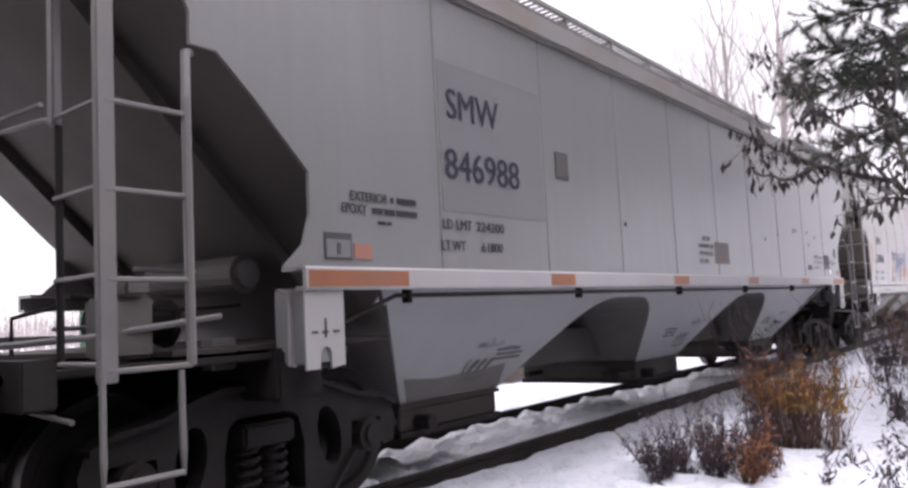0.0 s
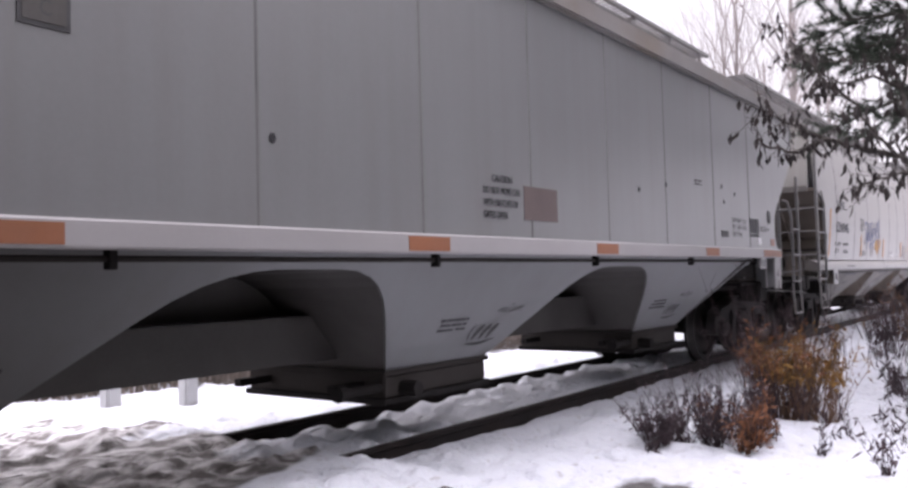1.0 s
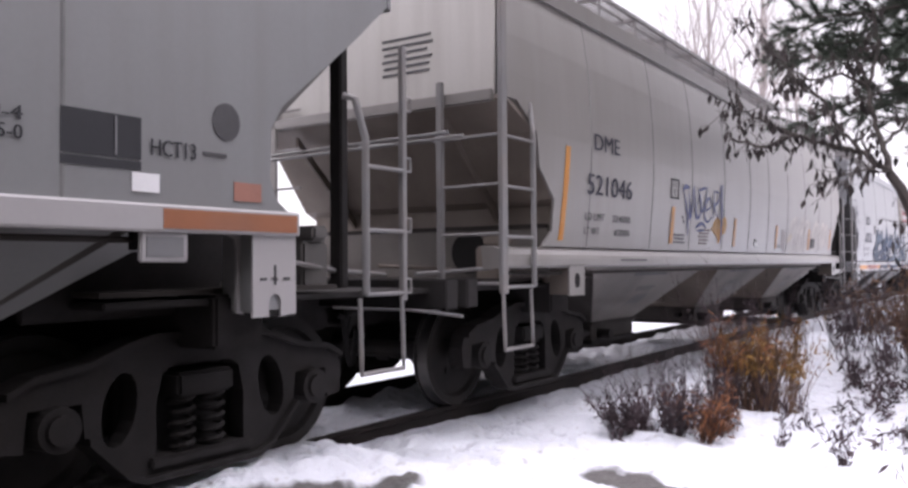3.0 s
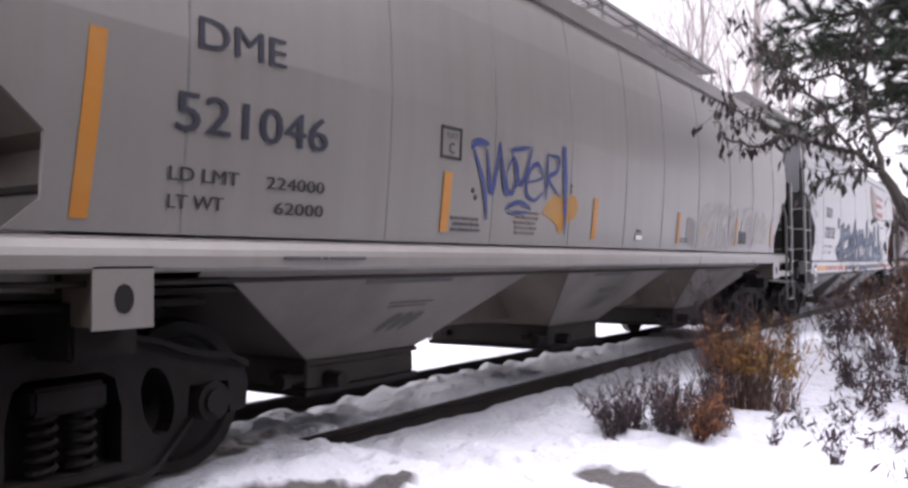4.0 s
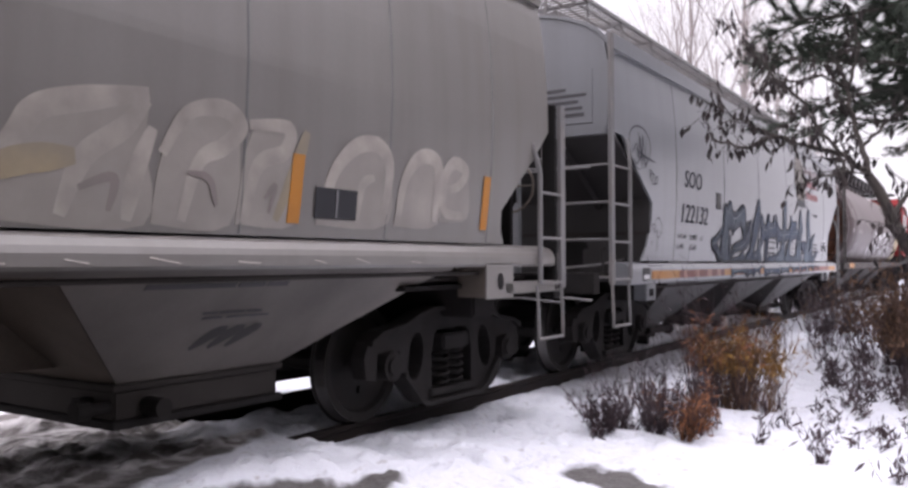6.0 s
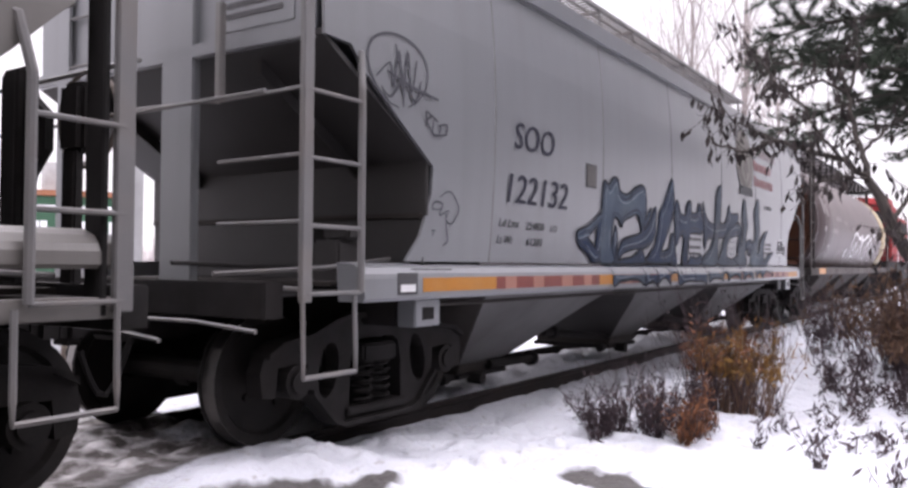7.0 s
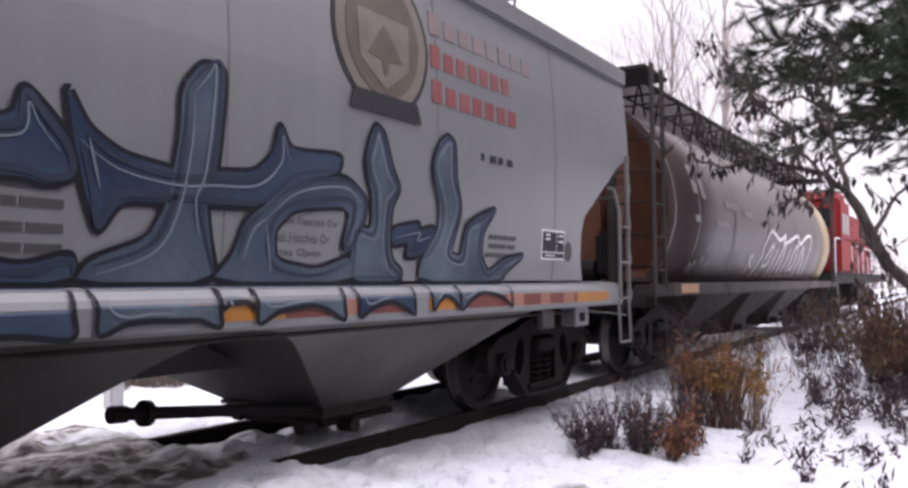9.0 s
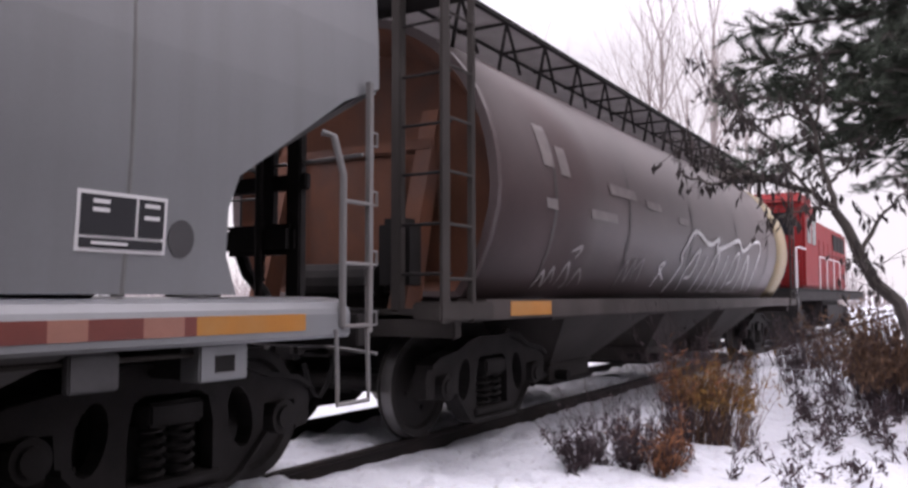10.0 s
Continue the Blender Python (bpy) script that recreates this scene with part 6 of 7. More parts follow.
sk([(36.92, 2.44), (37.02, 2.39), (37.17, 2.52), (37.30, 2.40), (37.38, 2.56)], 0.024, 0.0075)
sk([(37.17, 2.34), (37.16, 2.54), (37.08, 2.76)], 0.022, 0.008)
sk([(36.98, 2.56), (37.23, 2.50), (37.60, 2.46)], 0.026, 0.0085)
sk([(37.45, 2.36), (37.45, 2.24)], 0.018, 0.006)
sk([(37.45, 2.36), (37.51, 2.33), (37.46, 2.29), (37.52, 2.22)], 0.018, 0.0065)
sk([(37.50, 2.34), (37.60, 2.30)], 0.018, 0.007)
sk([(37.55, 2.32), (37.54, 2.20), (37.72, 2.22)], 0.018, 0.0075)
sk([(37.60, 2.27), (37.72, 2.29), (37.70, 2.21)], 0.018, 0.008)
sk([(37.64, 2.29), (37.62, 2.21)], 0.018, 0.0085)
sk([(37.66, 1.75), (37.80, 1.80), (37.93, 1.68), (37.84, 1.56), (37.76, 1.59), (37.80, 1.66)], 0.014, 0.006)
sk([(37.67, 1.66), (37.57, 1.66), (37.60, 1.71), (37.70, 1.70), (37.67, 1.62), (37.79, 1.66)], 0.016, 0.0065)
sk([(37.75, 1.64), (37.77, 1.52), (37.80, 1.43), (37.74, 1.39)], 0.014, 0.007)
sk([(37.57, 1.50), (37.63, 1.50)], 0.012, 0.006)
sk([(37.60, 1.50), (37.60, 1.46)], 0.012, 0.0065)
# the large piece: dark edge, blue fill, pale light lines
def inside(p, poly):
    hit_count = 0
    for (x0, z0), (x1, z1) in zip(poly, poly[1:] + poly[:1]):
        if (z0 > p[1]) != (z1 > p[1]) and p[0] < (x1 - x0) * (p[1] - z0) / (z1 - z0) + x0:
            hit_count += 1
    return hit_count % 2 == 1


shape_count = itertools.count()


def spray_shape(pts, m):
    """One letter limb of the piece: dark edge, fill, and light lines sprayed along inside its edge."""
    n = next(shape_count)
    soft_edge = []
    for (x0, z0), (x1, z1) in zip(pts, pts[1:] + pts[:1]):
        soft_edge += [(x0 * 0.82 + x1 * 0.18, z0 * 0.82 + z1 * 0.18), (x0 * 0.18 + x1 * 0.82, z0 * 0.18 + z1 * 0.82)]
    stroke(C, XC, soft_edge + soft_edge[:1], 0.055, SKIN_C, SPRAY_EDGE, 0.0095 + 0.0001 * n, 1.0, "spray_outline")
    patch(C, XC, soft_edge, SKIN_C, m, "spray_fill", 0.0115 + 0.0001 * n)
    way = sum(x0 * z1 - x1 * z0 for (x0, z0), (x1, z1) in zip(pts, pts[1:] + pts[:1]))
    turn = -1 if way < 0 else 1
    for depth, width, tone, lift in ((0.030, 0.034, SPRAY_DEEP, 0.0), (0.075, 0.013, SPRAY_LIGHT, 0.0004)):
        run = []
        for q, (x, z) in enumerate(pts + pts[:1]):
            (ax, az), (bx, bz) = pts[(q - 1) % len(pts)], pts[(q + 1) % len(pts)]
            d = Vector((bx - ax, bz - az)).normalized()
            p = (x - d.y * depth * turn, z + d.x * depth * turn)
            lit = tone is SPRAY_DEEP or (d.x * turn < 0.45 and z > 1.32)
            if inside(p, pts) and lit:
                run.append(p)
                continue
            if len(run) > 1:
                stroke(C, XC, run, width, SKIN_C, tone, 0.0180 + lift, 0.2, "spray_line")
            run = []
        if len(run) > 1:
            stroke(C, XC, run, width, SKIN_C, tone, 0.0180 + lift, 0.2, "spray_line")


spray_shape([(40.1, 1.58), (40.37, 1.64), (40.68, 1.8), (40.69, 1.73), (40.44, 1.6), (40.34, 1.53), (40.16, 1.47), (40.12, 1.5)], SPRAY_PALE)
spray_shape([(40.15, 1.51), (40.34, 1.53), (40.57, 1.41), (40.7, 1.4), (40.7, 1.29), (40.53, 1.29), (40.33, 1.4), (40.16, 1.45)], SPRAY_FILL)
spray_shape([(40.61, 1.69), (40.69, 1.74), (40.68, 1.4), (40.57, 1.41)], SPRAY_FILL)
spray_shape([(40.69, 1.28), (40.68, 1.55), (40.69, 1.82), (40.68, 1.95), (40.72, 2.14), (40.84, 2.09), (40.97, 2.19), (41.09, 2.18), (41.15, 2.05), (41.35, 2.02), (41.74, 2.17), (41.91, 2.16), (41.98, 2.01), (41.97, 1.78), (41.89, 1.61), (41.81, 1.77), (41.68, 1.86), (41.3, 1.76), (41.25, 1.68), (41.17, 1.76), (41.01, 1.79), (40.97, 1.64), (40.98, 1.45), (41.13, 1.28)], SPRAY_PALE)
spray_shape([(41.04, 1.59), (41.08, 1.68), (41.14, 1.56), (41.16, 1.41), (41.21, 1.28), (41.13, 1.28), (41.01, 1.43)], SPRAY_FILL)
spray_shape([(41.19, 1.39), (41.3, 1.53), (41.8, 1.6), (42.08, 1.7), (42.27, 1.94), (42.33, 1.93), (42.32, 1.6), (42.12, 1.49), (41.88, 1.45), (41.72, 1.46), (41.37, 1.41), (41.23, 1.32)], SPRAY_FILL)
spray_shape([(41.18, 1.29), (41.37, 1.31), (41.69, 1.34), (41.88, 1.44), (41.96, 1.41), (42.06, 1.31), (42.08, 1.29), (41.18, 1.28)], SPRAY_FILL)
spray_shape([(41.95, 1.75), (42.14, 1.93), (42.12, 1.84), (41.99, 1.68)], SPRAY_PALE)
spray_shape([(42.44, 1.88), (42.58, 1.99), (42.73, 2.17), (42.9, 2.36), (42.98, 2.14), (42.92, 1.83), (42.69, 1.56), (42.59, 1.4), (42.9, 1.46), (42.93, 1.64), (43.01, 1.66), (43.1, 1.55), (43.16, 1.3), (42.08, 1.29), (42.21, 1.39), (42.37, 1.48), (42.46, 1.76)], SPRAY_FILL)
spray_shape([(43, 2), (43.08, 2.09), (43.17, 2.05), (43.27, 1.92), (43.48, 1.9), (43.5, 2.02), (43.59, 2.12), (43.7, 2.09), (43.71, 1.95), (43.99, 1.97), (44.04, 2.12), (44.16, 2.02), (44.28, 1.89), (44.3, 1.75), (44.16, 1.7), (44.03, 1.73), (43.68, 1.7), (43.66, 1.27), (43.46, 1.27), (43.46, 1.67), (43.27, 1.65), (43.21, 1.56), (43.16, 1.53), (43.11, 1.58), (43.08, 1.77)], SPRAY_FILL)
spray_shape([(43.7, 1.29), (43.86, 1.37), (44.07, 1.34), (44.3, 1.4), (44.31, 1.27), (43.66, 1.27)], SPRAY_FILL)
spray_shape([(43.04, 1.43), (43.19, 1.39), (43.24, 1.27), (42.99, 1.27)], SPRAY_FILL)
spray_shape([(44.23, 2.17), (44.35, 1.98), (44.54, 1.88), (44.86, 1.84), (45.09, 1.86), (45.4, 1.89), (45.54, 2.01), (45.59, 2.2), (45.69, 2.05), (46.16, 2.08), (46.11, 1.95), (45.74, 1.88), (45.47, 1.7), (45.12, 1.68), (44.81, 1.67), (44.54, 1.66), (44.42, 1.5), (44.35, 1.68), (44.28, 1.92)], SPRAY_FILL)
spray_shape([(44.88, 2.28), (45.01, 2.43), (45.17, 2.42), (45.12, 1.86), (45.06, 1.69), (45.09, 1.52), (45.15, 1.27), (44.32, 1.27), (44.39, 1.37), (44.7, 1.48), (44.81, 1.67), (44.87, 2.01)], SPRAY_PALE)
spray_shape([(45.47, 1.7), (45.74, 1.88), (46.19, 1.95), (46.44, 1.81), (46.35, 1.53), (46.19, 1.48), (46.27, 1.76), (45.74, 1.71), (45.57, 1.57), (45.6, 1.39), (45.96, 1.34), (46.31, 1.44), (46.35, 1.27), (45.12, 1.27), (45.27, 1.42), (45.34, 1.6)], SPRAY_PALE)
spray_shape([(46.3, 1.27), (46.29, 1.46), (46.31, 1.63), (46.5, 1.62), (46.49, 1.86), (46.43, 1.96), (46.4, 2.09), (46.45, 2.24), (46.51, 2.34), (46.61, 2.29), (46.7, 2.07), (46.8, 1.92), (46.71, 1.79), (46.7, 1.53), (46.75, 1.41), (46.87, 1.34), (46.85, 1.27)], SPRAY_PALE)
spray_shape([(46.72, 1.64), (47.06, 1.7), (47.05, 1.64), (47.26, 1.68), (47.24, 1.56), (47.11, 1.46), (46.91, 1.44), (46.94, 1.55), (46.73, 1.52)], SPRAY_FILL)
spray_shape([(47.08, 1.27), (47.12, 1.45), (47.31, 1.64), (47.33, 1.83), (47.2, 2.13), (47.31, 2.33), (47.42, 2.4), (47.53, 2.35), (47.55, 2.07), (47.64, 1.83), (47.5, 1.49), (47.66, 1.46), (47.72, 1.71), (47.91, 1.8), (48.21, 1.89), (48, 1.68), (47.98, 1.48), (48.12, 1.34), (48.39, 1.46), (48.76, 1.51), (48.44, 1.35), (48.34, 1.27)], SPRAY_PALE)
# the same paint run down over the sill, in blocks with hanging corners
SILL_FACE = ease([(0.98, -1.62), (1.15, -1.62), (1.185, -1.608), (1.225, -1.57), (1.248, -1.51)])
for k, (x0, x1, mid, low) in enumerate(((40.86, 41.80, 1.10, 1.03), (41.82, 42.22, 1.06, 1.02), (42.22, 42.70, 1.10, 1.02), (42.70, 43.02, 1.17, 1.13), (43.02, 44.25, 1.05, 1.015), (44.38, 45.10, 1.08, 1.03), (45.12, 45.36, 1.16, 1.12), (45.38, 46.12, 1.12, 1.03), (46.28, 46.90, 1.12, 1.03), (47.14, 47.52, 1.15, 1.05), (47.54, 48.37, 1.17, 1.05))):
    us = [q / 10 for q in range(11)]
    lip = lambda u, a=mid, b=low, c=k: b + (a - b) * (1 - abs(2 * u - 1) ** 2.2) + 0.006 * math.sin(11 * u + c)
    lower_edge = [(x0 + (x1 - x0) * u, lip(u)) for u in us]
    patch(C, XC, [(x0 - 0.02, 1.243)] + lower_edge + [(x1 + 0.02, 1.243)], SILL_FACE, SPRAY_FILL if k in (1, 2, 4, 8) else SPRAY_PALE, "spray_drip", 0.009 + 0.0003 * k)
    stroke(C, XC, [(x0 - 0.02, 1.235), (x0 - 0.005, 1.15)] + lower_edge[::2] + [(x1 + 0.005, 1.15), (x1 + 0.02, 1.235)], 0.03, SILL_FACE, SPRAY_EDGE, 0.0155 + 0.0002 * k, 0.6)
    stroke(C, XC, [(x0 + 0.05, 1.225), (x0 + 0.06, 1.14)] + [(px, pz + 0.035) for px, pz in lower_edge[2:7:2]], 0.013, SILL_FACE, SPRAY_LIGHT, 0.0185 + 0.0002 * k, 0.3)
# car D
SKIN_D = ease(sorted([(z, y) for y, z in PROF_D if y < 0 and z < 3.9]))
DARK_RUN = mat("dark_rust_run", (0.032, 0.024, 0.023), 0.5, 0, 0.3, 3, 50, 0.0, (0.06, 0.045, 0.044), 0.8, False, 0.5)
WORN_PRINT = mat("pale_worn_print", (0.17, 0.145, 0.14), 0.5, 0, 0.2, 4, 50, 0.0, (0.09, 0.07, 0.07), 0.8, False, 0.5)
for x, z, w, h in ((54.10, 2.55, 0.26, 0.42), (54.50, 2.50, 0.24, 0.30), (55.9, 2.45, 0.9, 0.12), (57.2, 2.40, 0.6, 0.10), (58.6, 2.30, 0.5, 0.10), (55.3, 2.12, 0.8, 0.10), (54.14, 2.13, 0.26, 0.10)):
    quad(car_d, XD, x, x + w, z, z + h, SKIN_D, WORN_PRINT, "faded_print", 0.012, -0.04)
for pts, w in (
    ([(58.7, 1.33), (59.0, 1.75), (58.92, 1.90), (59.45, 2.25), (60.3, 2.10), (60.9, 2.22), (60.8, 2.05), (61.5, 2.14), (62.3, 2.27), (62.7, 2.10), (63.5, 2.30), (64.2, 2.30), (64.0, 1.8), (64.1, 1.36)], 0.075),
    ([(59.3, 1.36), (59.35, 1.7), (59.8, 1.98), (59.7, 1.6), (59.4, 1.55)], 0.065), ([(60.05, 1.36), (60.3, 1.92)], 0.06), ([(60.5, 1.36), (60.72, 1.84), (61.0, 1.98), (61.05, 1.4)], 0.065),
    ([(61.45, 1.38), (61.65, 1.98)], 0.06), ([(62.0, 1.38), (62.1, 1.9), (62.42, 2.03), (62.5, 1.6), (62.2, 1.5)], 0.065), ([(62.9, 1.38), (63.1, 2.02), (63.4, 1.7), (63.6, 1.4)], 0.065), ([(58.0, 1.40), (58.2, 1.72), (58.05, 1.66), (58.4, 1.5)], 0.05),
):
    stroke(car_d, XD, pts, w, SKIN_D, PALE_SPRAY, 0.016, 0.6)
HAZE = mat("thin_white_overspray", (0.30, 0.275, 0.275), 0.6, 0, 0.3, 5, 50, 0.0, (0.09, 0.07, 0.07), 0.9, False, 0.5)
for pts, w in (
    ([(54.35, 1.36), (54.45, 1.52), (54.55, 1.38), (54.66, 1.56), (54.74, 1.40)], 0.05), ([(54.84, 1.38), (54.98, 1.62), (55.1, 1.42), (55.02, 1.36)], 0.05), ([(54.95, 1.74), (55.2, 1.80), (55.1, 1.68)], 0.045), ([(55.2, 1.38), (55.34, 1.56), (55.5, 1.40)], 0.04),
    ([(56.6, 1.40), (56.74, 1.70), (56.86, 1.46), (57.0, 1.74), (57.08, 1.44)], 0.05), ([(57.1, 1.60), (57.3, 1.74), (57.34, 1.44)], 0.045), ([(60.0, 1.34), (61.5, 1.36), (63.6, 1.36)], 0.05),
):
    stroke(car_d, XD, pts, w, SKIN_D, HAZE, 0.013, 0.6)
for x in (54.35, 56.55, 59.3, 62.2, 65.0):
    stroke(car_d, XD, [(x, 1.33), (x + 0.02, 1.8), (x - 0.01, 2.4), (x, 2.9)], 0.07, SKIN_D, DARK_RUN, 0.010, 0.3, "seam_stain", 0.1)
for k in range(5):
    x = 65.95 + 0.24 * k
    stroke(car_d, XD, [(x, 1.5), (x + 0.1, 2.2 + 0.1 * (k % 2)), (x - 0.02, 2.9)], 0.03, SKIN_D, YELLOW_SPRAY, 0.03, 0.6)


# ---- plants, posts, distance ----
BARK = mat("grey_brown_bark", (0.055, 0.046, 0.041), 0.9, 0, 0.3, 6, 60, 0.4)
# distance haze is put into this pale bark colour
FAR_BARK = mat("hazed_grey_bark", (0.30, 0.265, 0.255), 0.9, 0, 0.25, 2, 30, 0.2)


def leafy(name, col, var=0.45):
    """Leaf or stem stuff: every piece with its own shade."""
    m = bpy.data.materials.new(name)
    m.use_nodes = True
    n, l = m.node_tree.nodes, m.node_tree.links
    geo = n.new("ShaderNodeNewGeometry")
    mr = n.new("ShaderNodeMapRange")
    mr.inputs["To Min"].default_value, mr.inputs["To Max"].default_value = 1 - var, 1 + var
    l.new(geo.outputs["Random Per Island"], mr.inputs["Value"])
    sc = n.new("ShaderNodeVectorMath")
    sc.operation = "SCALE"
    sc.inputs[0].default_value = col
    l.new(mr.outputs[0], sc.inputs["Scale"])
    l.new(sc.outputs[0], n["Principled BSDF"].inputs["Base Color"])
    n["Principled BSDF"].inputs["Roughness"].default_value = 0.8
    return m


DEAD_LEAF = leafy("dry_dark_leaves", (0.025, 0.018, 0.017))
NEEDLE = leafy("pine_needles", (0.016, 0.027, 0.014))
GOLDEN = leafy("golden_dry_stems", (0.215, 0.112, 0.022))
RUSTY = leafy("rusty_dry_leaves", (0.19, 0.075, 0.03))
MAROON = leafy("dark_maroon_twigs", (0.045, 0.028, 0.032))
BROWN = leafy("brown_dry_weeds", (0.115, 0.062, 0.035))
DUN = leafy("dun_field_weeds", (0.16, 0.13, 0.108))


class Soup:
    """Collects many small pieces into one mesh."""

    def __init__(self):
        self.v, self.f = [], []

    def tube(self, pts, r0, r1, n=4):
        rows = []
        for i, p in enumerate(pts):
            p = Vector(p)
            d = (Vector(pts[min(i + 1, len(pts) - 1)]) - Vector(pts[max(i - 1, 0)])).normalized()
            u = d.orthogonal().normalized()
            w = d.cross(u)
            r = r0 + (r1 - r0) * i / (len(pts) - 1)
            rows.append(len(self.v))
            for k in range(n):
                a = 2 * math.pi * k / n
                self.v.append(p + (u * math.cos(a) + w * math.sin(a)) * r)
        for a, b in zip(rows, rows[1:]):
            for k in range(n):
                self.f.append((a + k, a + (k + 1) % n, b + (k + 1) % n, b + k))

    def leaf(self, p, d, length, width, side=None):
        p, d = Vector(p), Vector(d).normalized()
        u = (side or d.orthogonal()).normalized() * width / 2
        w = d.cross(u).normalized() * width * 0.18
        i = len(self.v)
        self.v += [p, p + d * length * 0.45 + u + w, p + d * length, p + d * length * 0.45 - u + w, p + d * length * 0.5]
        self.f += [(i, i + 1, i + 4), (i + 1, i + 2, i + 4), (i + 2, i + 3, i + 4), (i + 3, i, i + 4)]

    def blade(self, p, q, w, side):
        i = len(self.v)
        p, q = Vector(p), Vector(q)
        self.v += [p - side * w, p + side * w, q]
        self.f.append((i, i + 1, i + 2))

    def link(self, name, m, parent=None, label="", kind=""):
        me = bpy.data.meshes.new(name)
        me.from_pydata([tuple(v) for v in self.v], [], self.f)
        me.materials.append(m)
        ob = new(name, me)
        ob.parent = parent
        return tagged(ob, label, kind=kind)


def rand_dir(r, up=0.0):
    return Vector((r.gauss(0, 1), r.gauss(0, 1), r.gauss(0, 1) + up)).normalized()


# young tree by the track, still hung with dry leaves
def leafy_tree():
    r = random.Random(11)
    tree = thing("small_tree", "crooked bare-limbed tree with dark dry leaves still hanging", "tree", at=(9.6, -4.89, -0.3))
    base = Vector((9.6, -4.89, -0.3))
    trunk = Soup()
    trunk.tube([Vector(p) - base for p in ((9.62, -4.95, -0.35), (9.6, -4.86, 0.1), (9.59, -4.66, 0.62), (9.49, -4.48, 1.2), (9.47, -4.27, 1.4), (9.36, -4.14, 1.72), (9.33, -4.04, 1.98), (9.24, -3.95, 2.13))], 0.085, 0.045, 8)
    trunk.link("trunk", BARK, tree, "crooked dark trunk")
    limbs = [
        ([(9.24, -3.95, 2.13), (9.21, -3.74, 2.35), (9.06, -3.44, 2.42), (8.81, -3.16, 2.53), (8.75, -2.89, 2.42), (8.56, -2.59, 2.52)], 0.036),
        ([(9.24, -3.95, 2.13), (9.43, -3.88, 2.45), (9.52, -3.76, 2.84), (9.61, -3.73, 3.1), (9.7, -3.61, 3.38)], 0.034),
        ([(9.21, -3.74, 2.35), (8.98, -3.57, 2.54), (8.87, -3.48, 2.71), (8.76, -3.42, 2.87), (8.61, -3.21, 2.99)], 0.024),
        ([(8.81, -3.16, 2.53), (8.76, -2.94, 2.66), (8.61, -2.75, 2.77), (8.46, -2.59, 2.87)], 0.016),
        ([(9.43, -3.88, 2.45), (9.65, -4.07, 2.67), (9.88, -4.32, 2.95)], 0.024),
        ([(9.24, -3.95, 2.13), (9.01, -3.72, 2.15), (8.87, -3.47, 2.07), (8.75, -3.38, 2.01)], 0.016),
        ([(9.61, -3.73, 3.1), (9.48, -3.49, 3.23), (9.33, -3.23, 3.17), (9.19, -3.03, 3.3)], 0.02),
        ([(9.36, -4.14, 1.72), (9.58, -4.38, 2.13), (9.79, -4.63, 2.43)], 0.026),
        ([(9.61, -3.73, 3.1), (9.55, -3.85, 3.5), (9.45, -3.8, 3.9)], 0.02),
        ([(8.76, -3.42, 2.87), (8.62, -3.15, 3.15), (8.5, -2.92, 3.47)], 0.016),
        ([(9.19, -3.03, 3.3), (9.0, -2.95, 3.5), (8.8, -2.85, 3.75)], 0.012),
        ([(9.49, -4.48, 1.2), (9.3, -4.3, 1.45), (9.1, -4.25, 1.6), (8.95, -4.1, 1.62)], 0.02),
    ]
    leaves = Soup()
    for pts, w in limbs:
        s = Soup()
        line = []
        for a, b in zip(pts, pts[1:]):
            a, b = Vector(a), Vector(b)
            for k in range(4):
                line.append(a.lerp(b, k / 4) + rand_dir(r) * 0.018 - base)
        line.append(Vector(pts[-1]) - base)
        s.tube(line, w, w * 0.3, 6)
        for i in range(2, len(line)):
            for _ in range(2):
                d = (rand_dir(r, 0.25) + Vector((-0.3, 0.5, 0))).normalized()
                q = [line[i]]
                ln = r.uniform(0.12, 0.45)
                for k in range(4):
                    d = (d + rand_dir(r) * 0.35 + Vector((0, 0, 0.05))).normalized()
                    q.append(q[-1] + d * ln / 4)
                s.tube(q, 0.006, 0.002, 3)
                for p in q[1:]:
                    if r.random() < 0.58:
                        leaves.leaf(p, Vector((r.gauss(0, 0.35), r.gauss(0, 0.35), -1)), r.uniform(0.08, 0.155), r.uniform(0.035, 0.06), Vector((r.gauss(0, 1), r.gauss(0, 1), 0)))
        s.link("limb", BARK, tree)
    leaves.link("leaves", DEAD_LEAF, tree, "hanging dry dark leaves", "stuff")


leafy_tree()


